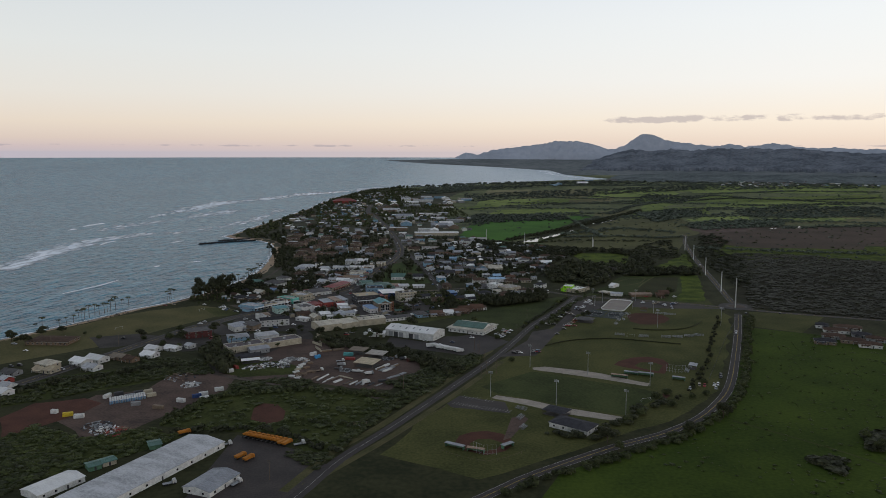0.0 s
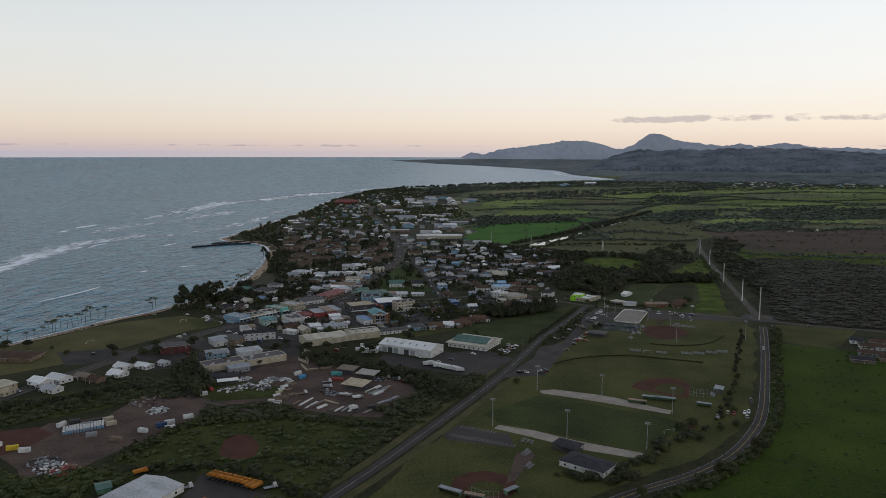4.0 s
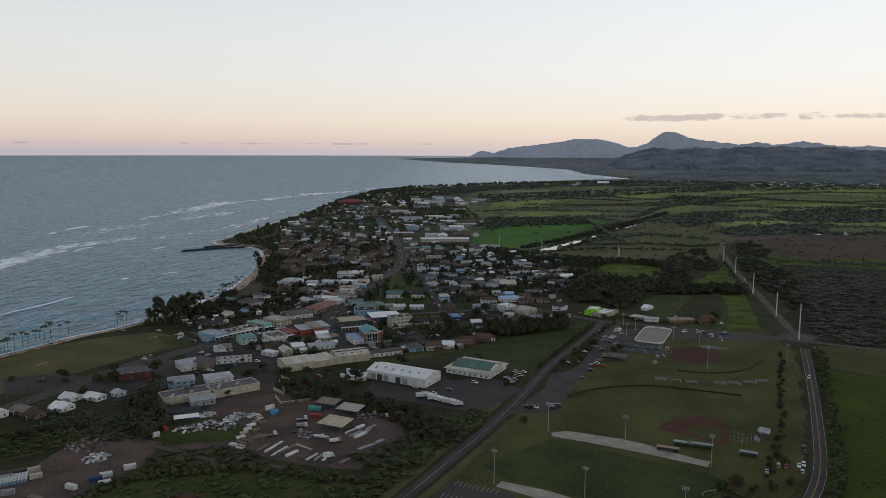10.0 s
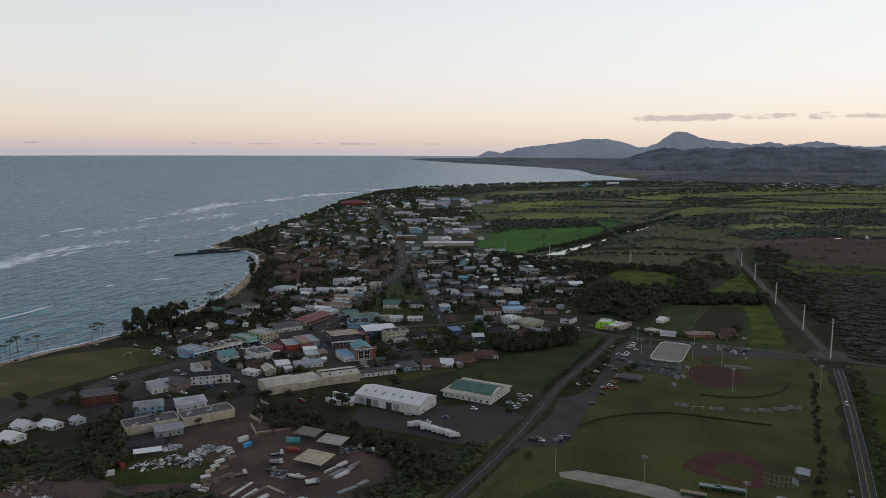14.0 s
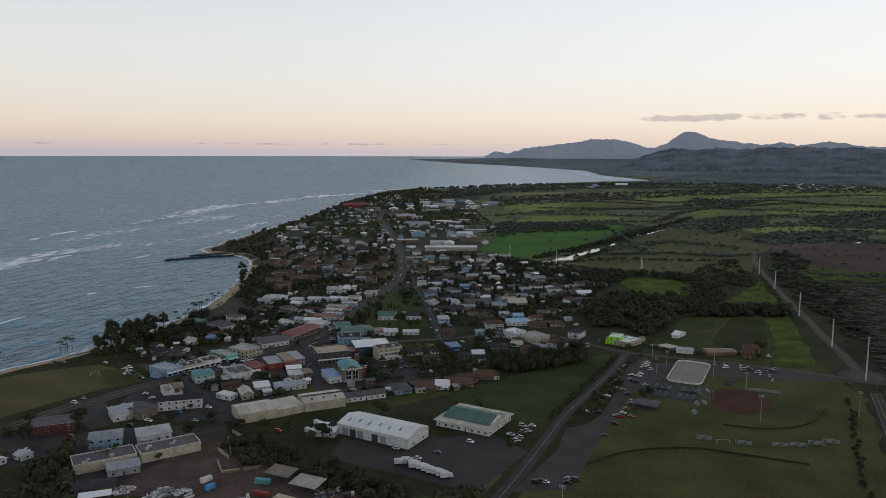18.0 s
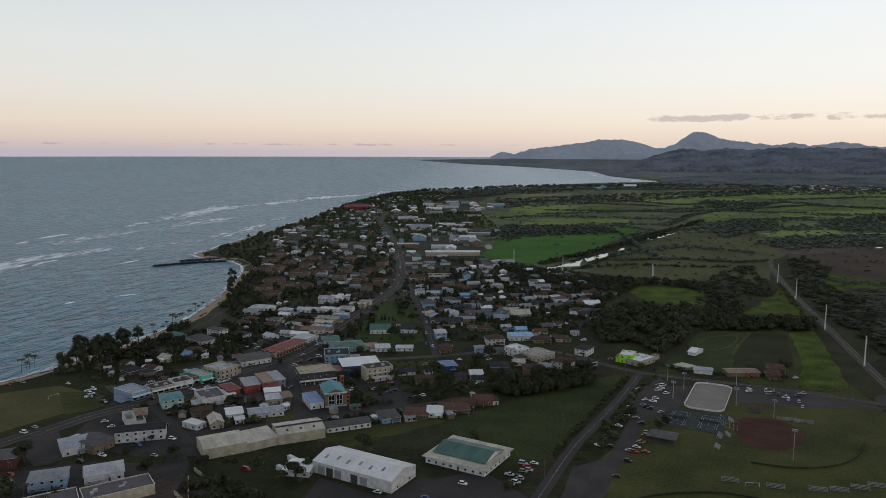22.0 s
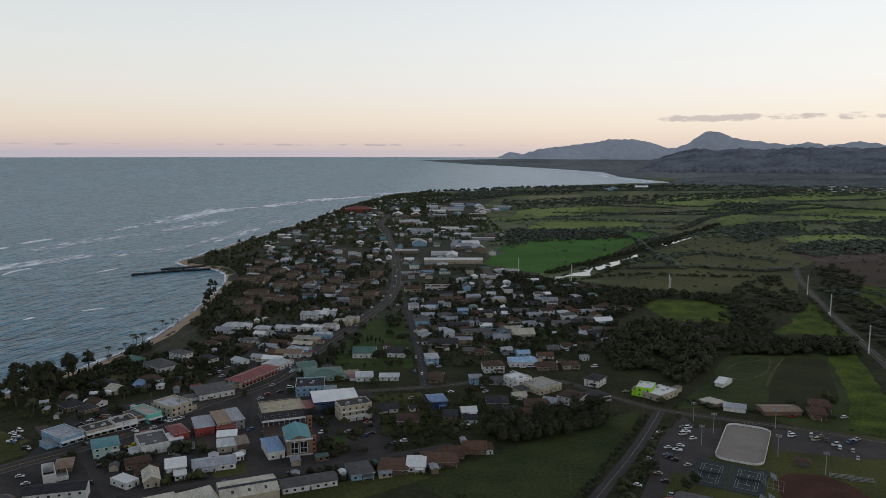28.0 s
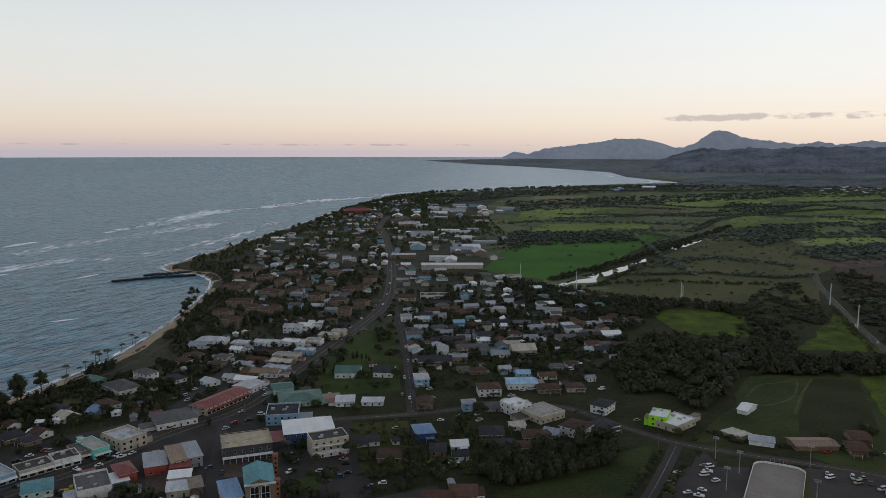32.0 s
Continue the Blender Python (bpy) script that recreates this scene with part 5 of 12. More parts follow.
# the old shops by the highway
building("shop", -209.1, 795.2, 58.7, 13.9, 22.0, 4.8, "flat", 0.0, "blue", "sheet", "low pale blue shop with a streaked grey flat roof", floors=1, win=(3, 4, 3, 4), category="shop", shop=True, parapet=0.7)
building("shop", -194.3, 806.8, 49.0, 16.9, 12.0, 4.4, "flat", 0.0, "cream", "tar", "long cream shopfront with tall dark windows under a flat roof", floors=1, win=(4, 2, 4, 2), category="shop", shop=True)
building("shop", -183.9, 818.8, 45.0, 13.3, 12.7, 4.6, "flat", 0.0, "white", "tar", "white shopfront with a parapet beside the long cream shop", floors=1, win=(3, 2, 3, 2), category="shop", shop=True, parapet=0.8)
building("shop", -181.2, 827.8, 46.9, 8.8, 14.4, 5.0, "flat", 0.0, "wood", "ash", "small brown shop between pale neighbours", floors=1, win=(2, 3, 2, 3), category="shop", shop=True, trim="cream")
building("shop", -176.2, 833.9, 54.5, 9.3, 22.0, 5.2, "flat", 0.0, "aqua", "gravel", "aqua painted shop with a pale cluttered flat roof", floors=1, win=(2, 4, 2, 4), category="shop", shop=True, parapet=0.8)
building("shop", -163.9, 846.4, 57.9, 16.1, 19.7, 6.5, "flat", 0.0, "cream", "pale", "two-storey cream corner building with a raised curved parapet", floors=2, win=(4, 4, 4, 4), category="shop", parapet=1.2, size=(1.5, 1.5))
stair_house = building("corner_house", -174.2, 779.3, 32.1, 13.7, 15.0, 6.0, "hip", 1.3, "seafoam", "teal", "two-storey pale house with a teal roof and an outside stair", floors=2, win=(3, 3, 3, 3), category="house")
building("shop", -150.6, 787.9, 35.0, 15.9, 22.0, 5.0, "flat", 0.0, "white", "ash", "blank white building with a high parapet and a stained grey roof", floors=1, win=(1, 0, 2, 1), category="shop", parapet=1.1)
building("shop", -142.2, 803.7, 41.9, 8.7, 15.9, 5.5, "hip", 2.2, "red", "red", "small red building with a steep red hipped roof", floors=1, win=(2, 3, 2, 3), category="shop")
building("shed", -141.8, 797.2, 36.4, 8.0, 11.7, 3.2, "shed", 0.6, "blue", "white", "lean-to with crumpled white sheeting over its roof", floors=1, win=(2, 2, 2, 2), category="shed")
building("shop", -131.4, 816.4, 28.5, 11.2, 19.3, 5.2, "shed", 0.5, "red", "sheet", "red-fronted shop with a grey stepped roof", floors=1, win=(2, 4, 2, 4), category="shop")
building("shop", -122.9, 823.3, 31.9, 8.2, 22.0, 6.2, "shed", 0.4, "cream", "rust", "tall cream shop with a rusty sloping roof", floors=2, win=(2, 4, 2, 4), category="shop")
building("shop", -116.3, 828.6, 33.1, 8.0, 22.0, 5.8, "shed", 0.6, "grey", "sheet", "grey shop with a bent sheet-metal roof", floors=2, win=(2, 4, 2, 4), category="shop")
building("shed", -115.4, 812.3, 19.3, 10.6, 6.0, 4.2, "shed", 0.5, "red", "red", "low red striped shed roof behind the tall shop", floors=1, win=(2, 1, 2, 1), category="shed")
building("shed", -110.9, 801.3, 17.9, 10.9, 8.5, 4.2, "shed", 0.5, "white", "white", "low white-roofed shed behind the shops", floors=1, win=(2, 1, 2, 1), category="shed")
building("shed", -106.2, 788.7, 21.5, 10.9, 10.7, 3.8, "shed", 0.5, "cream", "pale", "low pale shed with a patched roof behind the shops", floors=1, win=(2, 2, 2, 2), category="shed")
building("shed", -99.5, 793.5, 28.3, 6.1, 13.4, 4.0, "gable", 0.9, "tan", "mixed", "small brown shed with a patched roof", floors=1, win=(2, 2, 2, 2), category="shed")
old_block = building("shop", -89.2, 840.9, 23.9, 27.2, 22.0, 8.0, "flat", 0.0, "dark", "stained", "old two-storey shop block with a stained cream roof", floors=2, win=(6, 4, 6, 4), category="shop", parapet=0.5, trim="cream", shop=True)
office = building("office_block", -43.0, 845.4, 28.2, 20.8, 13.6, 10.0, "flat", 0.0, "cream", "tar", "three-storey cream office block with white balcony bands", floors=3, win=(5, 3, 5, 3), category="office", parapet=0.6, trim="white", shop=True)
corner = building("corner_store", -66.4, 793.7, 21.3, 14.0, 22.0, 9.0, "gable", 2.6, "tan", "teal", "tall tan store with teal gabled roof and arched front", floors=2, win=(0, 3, 0, 3), category="store", axis="y", doors=0)
building("store_wing", -78.4, 785.5, 29.4, 9.2, 20.2, 4.8, "shed", 0.5, "white", "blue", "low white wing with a deep blue roof", floors=1, win=(2, 4, 2, 4), category="store")
building("house", -142.8, 739.8, 62.9, 7.7, 13.1, 3.4, "flat", 0.0, "white", "white", "low white house with a white metal roof", floors=1, win=(2, 2, 2, 2), category="house", parapet=0.1)
building("house", -147.1, 762.6, 31.3, 12.8, 9.5, 3.4, "gable", 1.2, "wood", "brown", "low wooden house with a brown shingle roof", floors=1, win=(3, 2, 3, 2), category="house")
building("house", -137.1, 752.7, 35.2, 12.2, 6.7, 3.2, "gable", 1.0, "wood", "brown", "low wooden house with a brown shingle roof", floors=1, win=(3, 1, 3, 1), category="house")
building("house", -130.6, 743.7, 28.8, 7.8, 14.9, 4.0, "gable", 2.2, "cream", "cream", "low cream house with a cream roof", floors=1, win=(2, 3, 2, 3), category="house", axis="y")
building("house", -124.2, 759.5, 24.4, 10.2, 13.5, 4.0, "gable", 1.2, "white", "white", "low white house with a white metal roof", floors=1, win=(2, 3, 2, 3), category="house")
building("house", -117.3, 749.1, 25.5, 5.6, 5.9, 3.2, "gable", 0.8, "white", "white", "low white house with a white metal roof", floors=1, win=(2, 1, 2, 1), category="house")
building("house", -104.7, 764.1, 23.1, 22.2, 11.9, 3.4, "gable", 1.3, "white", "sheet", "long low white house with a pale metal roof", floors=1, win=(5, 2, 5, 2), category="house")
building("shed", -94.5, 774.8, 37.8, 4.2, 3.8, 3.0, "shed", 0.3, "white", "white", "low white shed with a white metal roof", floors=1, win=(2, 1, 2, 1), category="shed")
building("boarding_house", -167.5, 720.3, 19.0, 27.9, 11.2, 6.8, "gable", 1.5, "white", "dark", "long white two-storey house with a dark sheet roof", floors=2, win=(6, 2, 6, 2), category="house")
building("house", -197.0, 701.5, 37.0, 16.5, 17.0, 5.0, "hip", 3.0, "white", "sheet", "low white building with a broad blue-grey hipped roof", floors=1, win=(3, 3, 3, 3), category="house")
building("shop", -190.1, 704.5, 68.9, 14.1, 22.0, 5.0, "gable", 1.4, "tan", "ash", "low tan shop with a grey shingle roof", floors=1, win=(3, 4, 3, 4), category="shop")
building("house", -185.3, 756.9, 24.6, 8.1, 13.0, 3.0, "pyramid", 2.2, "wood", "rust", "small dark house with a steep rusty roof", floors=1, win=(2, 2, 2, 2), category="house")
building("row_house", -47.6, 745.0, 25.6, 28.1, 10.9, 3.4, "gable", 1.4, "white", "ash", "long grey-roofed row house with a white wall", floors=1, win=(7, 2, 7, 2), category="house")
building("house", -23.7, 760.8, 23.9, 12.2, 15.0, 3.6, "hip", 1.4, "blue", "ash", "blue-grey house with a worn grey roof", floors=1, win=(3, 3, 3, 3), category="house")
building("shop", -60.3, 867.9, 19.7, 29.4, 22.0, 6.5, "shed", 0.5, "navy", "white", "dark blue shop with a bright white roof", floors=2, win=(7, 4, 7, 4), category="shop")
stair_house_w, stair_house_d = 13.7, 15.0
old_block_w, old_block_d = 27.2, 22.0
office_w, office_d = 20.8, 13.6
corner_w, corner_d = 14.0, 22.0


def arch_shape(w, h, y, deep):
    # a tall opening with a round head, as a slab of that depth
    s, n = Shape(), 9
    p = [(-w / 2, 0), (w / 2, 0)] + [(w / 2 * math.cos(math.pi * i / n), h - w / 2 + w / 2 * math.sin(math.pi * i / n)) for i in range(n + 1)]
    k = len(p)
    return s.add([(x, y, z) for x, z in p] + [(x, y + deep, z) for x, z in p], [tuple(range(k)), tuple(range(2 * k - 1, k - 1, -1))] + [(i, k + i, k + (i + 1) % k, (i + 1) % k) for i in range(k)])


for u in (-2.6, 2.6):
    w_ = part("arched_window", arch_shape(4.4, 7.4, -0.12, 0.14), walls["white"], corner, "tall white-framed arched window", at=pose(u, -corner_d / 2, 1.0))
    for k in (-1, 1):
        part("pane", arch_shape(1.8, 6.4, -0.16, 0.06), glass, w_, at=pose(k * 1.0, 0, 0.3))
    part("transom", Shape().box(-2.0, 2.0, -0.2, -0.1, 2.9, 3.15), walls["white"], w_)
part("portico", Shape().box(-corner_w / 2 - 0.6, corner_w / 2 + 0.6, -1.6, 0, 0, 0.3).box(-corner_w / 2 - 0.6, corner_w / 2 + 0.6, -1.8, -0.2, 9.0, 9.5), walls["white"], corner, at=pose(0, -corner_d / 2, 0))
for px, py, hh in ((corner_w / 2 + 1.4, -corner_d / 2 + 1.5, 9.5), (corner_w / 2 + 2.4, corner_d / 2 + 5, 12.0)):
    tw = part("brick_tower", Shape().box(-1.3, 1.3, -1.3, 1.3, 0, hh).box(-1.5, 1.5, -1.5, 1.5, hh, hh + 0.4), walls["brick"], corner, "orange brick tower", at=pose(px, py, 0))
    for z in np.arange(2.0, hh - 2, 2.6):
        part("window", keep_mesh("tower_window", lambda: Shape().box(-0.5, 0.5, -0.05, 0.05, 0, 1.1).mesh("window", glass)), None, tw, at=pose(0, -1.32, z))
stair = Shape()
for i in range(16):
    x0 = -stair_house_w / 2 + 2.0 + i * 0.5
    stair.box(x0, x0 + 0.52, -1.5, -0.05, i * 0.19 + 0.1, i * 0.19 + 0.32)
part("stair", stair, walls["white"], stair_house, "white outside stair", at=pose(0, -stair_house_d / 2, 0))
part("landing", Shape().box(-stair_house_w / 2 + 10, stair_house_w / 2, -1.6, -0.05, 3.0, 3.2).box(-stair_house_w / 2 + 10, stair_house_w / 2, -1.6, -1.52, 3.2, 4.1), walls["white"], stair_house, at=pose(0, -stair_house_d / 2, 0))
part("stair_rail", Shape().add([(-stair_house_w / 2 + 2, -1.6, 1.0), (-stair_house_w / 2 + 10, -1.6, 4.0), (-stair_house_w / 2 + 10, -1.6, 4.12), (-stair_house_w / 2 + 2, -1.6, 1.12), (-stair_house_w / 2 + 2, -1.54, 1.0), (-stair_house_w / 2 + 10, -1.54, 4.0), (-stair_house_w / 2 + 10, -1.54, 4.12), (-stair_house_w / 2 + 2, -1.54, 1.12)], [(0, 1, 2, 3), (7, 6, 5, 4), (3, 2, 6, 7)]), walls["white"], stair_house, at=pose(0, -stair_house_d / 2, 0))
# Solid dark panel on the wall, painted shade of an open ground floor.
part("open_front", Shape().box(-old_block_w / 2 + 0.6, old_block_w / 2 - 0.6, -0.09, 0.02, 0.2, 2.7), walls["dark"], old_block, "dark panel standing in for the shaded open ground floor", at=pose(0, -old_block_d / 2, 0))
for i in range(9):
    part("column", keep_mesh("column", lambda: Shape().box(-0.14, 0.14, -0.14, 0.14, 0, 2.78).mesh("column", walls["white"])), None, old_block, at=pose(-old_block_w / 2 + 0.4 + i * (old_block_w - 0.8) / 8, -old_block_d / 2 - 2.0, 0))
for z in (3.4, 6.8):
    part("balcony", Shape().box(-office_w / 2 - 0.3, office_w / 2 + 0.3, -1.5, 0.02, z, z + 0.2).box(-office_w / 2 - 0.3, office_w / 2 + 0.3, -1.5, -1.4, z + 0.2, z + 1.0 if z < 5 else z + 0.35), walls["white"], office, at=pose(0, -office_d / 2, 0))
for i in range(4):
    part("garage_door", keep_mesh("garage_door", lambda: Shape().box(-1.9, 1.9, -0.2, 0.02, 0.05, 2.5).mesh("garage_door", walls["white"])), None, office, at=pose((i - 1.5) * office_w / 4.2, -office_d / 2 - 0.1, 0))
ruin = thing("ruined_building", pose(-183.7, 745.4, 0, 0, 0, 35.1), "roofless white ruined building with broken walls", "ruin")
part("wall", Shape().ring(0.2, 5.9, -6.2, 6.2, 0.3, 0, 2.4), walls["white"], ruin)
part("wall", Shape().ring(-5.9, 0.1, -7.2, 9.2, 0.3, 0, 5.2), walls["white"], ruin)
part("floor", Shape().box(-5.5, 5.5, -5.8, 5.8, 0, 0.15), walls["grey"], ruin)

# more shops
building("shop", -151.7, 884.5, 38.0, 24.6, 22.0, 4.2, "hip", 1.5, "white", "ash", "low white shop with a grey shingle roof", floors=1, win=(6, 4, 6, 4), category="shop")
market = building("shop", -132.8, 918.0, 67.7, 41.1, 13.0, 5.5, "hip", 2.2, "cream", "red", "long red-roofed two-storey market hall with white trim", floors=2, win=(10, 2, 10, 2), category="shop", shop=True, over=1.6)
building("shop", -125.2, 950.4, 71.0, 16.9, 15.1, 4.5, "gable", 1.2, "white", "pale", "low white shop with a pale metal roof", floors=1, win=(4, 3, 4, 3), category="shop")
building("shop", -83.6, 894.9, 12.9, 20.1, 22.0, 6.0, "flat", 0.0, "blue", "dark", "two-storey pale blue shop with a dark shingle roof", floors=2, win=(5, 4, 5, 4), category="shop", parapet=1.0)
building("shop", -81.6, 928.7, 20.3, 28.9, 22.0, 4.2, "hip", 2.0, "seafoam", "green", "low shop with a broad green hipped roof", floors=1, win=(7, 4, 7, 4), category="shop")
building("shop", -100.2, 949.1, 25.0, 14.2, 14.2, 4.2, "gable", 1.4, "seafoam", "green", "low pale green shop with a green roof", floors=1, win=(3, 3, 3, 3), category="shop")
building("church", -60.7, 991.3, 4.4, 18.8, 18.0, 4.5, "gable", 3.2, "white", "green", "white church with a pale green gabled roof", floors=1, win=(4, 4, 4, 4), category="church")
building("church", -33.3, 995.7, -1.3, 14.8, 18.0, 4.0, "gable", 2.6, "white", "dark", "white chapel with a dark gabled roof", floors=1, win=(3, 4, 3, 4), category="church")
building("shop", -49.9, 927.3, 9.6, 12.5, 14.2, 3.5, "hip", 1.2, "white", "pale", "low white shop with a pale metal roof", floors=1, win=(3, 3, 3, 3), category="shop")
building("shed", -30.9, 927.7, 4.3, 14.5, 9.2, 2.8, "shed", 0.4, "white", "pale", "low white shed with a pale metal roof", floors=1, win=(3, 2, 3, 2), category="shed")
building("house", -2.5, 973.3, 11.8, 10.3, 15.0, 6.0, "hip", 1.6, "blue", "pale", "two-storey pale blue house with a pale metal roof", floors=2, win=(2, 3, 2, 3), category="house")
building("house", 4.7, 927.1, 4.3, 10.9, 15.0, 3.4, "gable", 1.6, "tan", "brown", "low tan house with a brown shingle roof", floors=1, win=(2, 3, 2, 3), category="house", axis="y")
building("house", 9.3, 871.3, 17.6, 11.6, 14.8, 5.5, "hip", 1.8, "navy", "blue", "two-storey dark blue house with a blue roof", floors=2, win=(2, 3, 2, 3), category="house")
building("shop", 65.7, 919.3, 41.8, 14.2, 15.3, 6.5, "flat", 0.0, "white", "white", "two-storey white shop with a white metal roof", floors=2, win=(3, 3, 3, 3), category="shop")
building("shop", 82.4, 911.8, 39.6, 21.2, 20.9, 4.5, "flat", 0.0, "cream", "gravel", "low cream shop with a pale flat roof", floors=1, win=(5, 4, 5, 4), category="shop")
building("shop", 71.0, 973.8, 7.8, 21.8, 14.8, 4.2, "gable", 1.2, "white", "skyblue", "low white shop with a light blue roof", floors=1, win=(5, 3, 5, 3), category="shop")
building("house", 102.0, 884.1, 55.9, 15.3, 15.0, 5.8, "hip", 1.6, "white", "brown", "two-storey white house with a brown shingle roof", floors=2, win=(3, 3, 3, 3), category="house")
building("shop", 156.2, 905.7, -22.3, 11.0, 15.2, 6.5, "flat", 0.0, "lime", "white", "lime green shop block with a white roof", floors=2, win=(2, 3, 2, 3), category="shop")
building("shop", 165.2, 901.6, -45.1, 15.1, 21.7, 4.2, "flat", 0.0, "cream", "white", "low cream shop with a wide white roof", floors=1, win=(3, 4, 3, 4), category="shop")
building("house", 117.9, 890.7, 35.8, 17.8, 13.7, 4.0, "hip", 1.2, "white", "dark", "low white house with a dark shingle roof", floors=1, win=(4, 3, 4, 3), category="house")
building("house", 123.4, 925.4, -32.6, 10.8, 15.0, 5.5, "hip", 1.6, "white", "dark", "two-storey white house with a dark shingle roof", floors=2, win=(2, 3, 2, 3), category="house")

# houses of the lower town
building("house", -216.0, 942.6, -35.7, 25.2, 16.0, 4.0, "hip", 3.2, "white", "ash", "low white house with a grey shingle roof", floors=1, win=(6, 3, 6, 3))
building("house", -221.7, 883.6, -29.2, 12.3, 11.0, 3.0, "gable", 2.2, "cream", "cream", "low cream house with a cream roof", floors=1, win=(3, 2, 3, 2))
building("house", -236.3, 896.3, -24.1, 15.6, 10.0, 3.0, "hip", 2.0, "wood", "dark", "low wooden house with a dark shingle roof", floors=1, win=(3, 2, 3, 2))
building("house", -207.8, 907.9, -30.5, 16.7, 10.0, 3.2, "hip", 2.0, "seafoam", "brown", "low pale green house with a brown shingle roof", floors=1, win=(4, 2, 4, 2))
building("house", -208.1, 896.3, -29.9, 9.6, 9.0, 3.0, "gable", 1.8, "grey", "blue", "low grey house with a blue roof", floors=1, win=(2, 1, 2, 1))
building("house", -211.3, 970.3, -28.8, 17.1, 10.0, 5.8, "hip", 2.0, "white", "ash", "two-storey white house with a grey shingle roof", floors=2, win=(4, 2, 4, 2))
building("house", -187.1, 967.0, -34.4, 15.2, 10.0, 3.0, "hip", 2.0, "white", "dark", "low white house with a dark shingle roof", floors=1, win=(3, 2, 3, 2))
building("house", -157.8, 960.9, -34.8, 12.5, 9.0, 3.0, "gable", 1.8, "white", "pale", "low white house with a pale metal roof", floors=1, win=(3, 1, 3, 1))
building("house", -243.8, 959.9, -28.2, 14.3, 7.0, 3.0, "gable", 1.4, "green", "green", "low green house with a green roof", floors=1, win=(3, 1, 3, 1))
building("house", -221.2, 855.5, -25.9, 10.9, 9.0, 3.0, "gable", 1.8, "white", "brown", "low white house with a brown shingle roof", floors=1, win=(2, 1, 2, 1))
building("house", -235.3, 849.0, -35.7, 14.1, 12.0, 3.0, "hip", 2.4, "wood", "dark", "low wooden house with a dark shingle roof", floors=1, win=(3, 2, 3, 2))
building("house", -220.7, 843.9, -32.8, 10.0, 9.0, 3.0, "hip", 1.8, "wood", "dark", "low wooden house with a dark shingle roof", floors=1, win=(2, 1, 2, 1))
building("house", -247.4, 866.7, -35.7, 9.1, 8.0, 3.0, "gable", 1.6, "white", "brown", "low white house with a brown shingle roof", floors=1, win=(2, 1, 2, 1))
building("house", -202.0, 1013.2, -30.7, 13.8, 10.0, 3.0, "hip", 2.0, "white", "brown", "low white house with a brown shingle roof", floors=1, win=(3, 2, 3, 2))
building("house", -198.3, 1030.5, -32.3, 14.2, 10.0, 3.0, "hip", 2.0, "tan", "brown", "low tan house with a brown shingle roof", floors=1, win=(3, 2, 3, 2))
building("house", -6.4, 839.5, 3.6, 13.3, 13.0, 3.0, "hip", 2.6, "wood", "brown", "low wooden house with a brown shingle roof", floors=1, win=(3, 2, 3, 2))
building("house", -22.7, 859.0, 16.8, 13.3, 10.0, 3.0, "gable", 2.0, "white", "dark", "low white house with a dark shingle roof", floors=1, win=(3, 2, 3, 2))
building("house", -5.2, 861.3, 16.5, 6.0, 6.0, 2.6, "gable", 1.2, "white", "dark", "low white house with a dark shingle roof", floors=1, win=(2, 1, 2, 1))
building("house", 31.4, 857.0, 12.2, 9.8, 10.0, 3.0, "gable", 2.0, "white", "white", "low white house with a white metal roof", floors=1, win=(2, 2, 2, 2))
building("house", 32.8, 842.5, 11.6, 8.9, 9.0, 3.0, "gable", 1.8, "white", "dark", "low white house with a dark shingle roof", floors=1, win=(2, 1, 2, 1))
building("house", 19.8, 849.5, 5.2, 9.0, 12.0, 3.0, "gable", 1.8, "wood", "dark", "low wooden house with a dark shingle roof", floors=1, win=(2, 2, 2, 2))
building("house", 50.2, 877.4, 3.2, 14.4, 14.0, 3.2, "hip", 2.8, "brown", "dark", "low brown house with a dark shingle roof", floors=1, win=(3, 2, 3, 2))
building("house", 56.9, 858.1, 10.4, 14.7, 13.0, 3.0, "hip", 2.6, "brown", "dark", "low brown house with a dark shingle roof", floors=1, win=(3, 2, 3, 2))
building("house", 77.2, 874.5, 3.8, 16.9, 13.0, 3.0, "hip", 2.6, "brown", "brown", "low brown house with a brown shingle roof", floors=1, win=(4, 2, 4, 2))
building("house", 69.9, 857.4, 5.7, 11.7, 10.0, 3.0, "hip", 2.0, "tan", "tile", "low tan house with a reddish tile roof", floors=1, win=(2, 2, 2, 2))
building("house", 87.1, 880.7, -23.6, 9.6, 8.0, 3.0, "gable", 1.6, "white", "sheet", "low white house with a grey sheet-metal roof", floors=1, win=(2, 1, 2, 1))
building("house", 36.8, 796.6, 3.4, 13.5, 13.0, 3.2, "gable", 2.6, "brown", "tile", "low brown house with a reddish tile roof", floors=1, win=(3, 2, 3, 2))
building("house", 23.8, 789.3, 9.5, 13.9, 12.0, 3.0, "gable", 2.4, "brown", "tile", "low brown house with a reddish tile roof", floors=1, win=(3, 2, 3, 2))
building("house", 43.9, 795.7, 9.2, 6.2, 9.0, 3.0, "shed", 0.4, "white", "brown", "low white house with a brown shingle roof", floors=1, win=(2, 1, 2, 1))
building("house", 65.8, 890.4, 14.8, 9.1, 8.0, 3.0, "gable", 1.6, "white", "cream", "low white house with a cream roof", floors=1, win=(2, 1, 2, 1))
building("house", 47.5, 955.2, 10.3, 16.0, 14.0, 5.6, "hip", 2.8, "white", "brown", "two-storey white house with a brown shingle roof", floors=2, win=(4, 2, 4, 2))
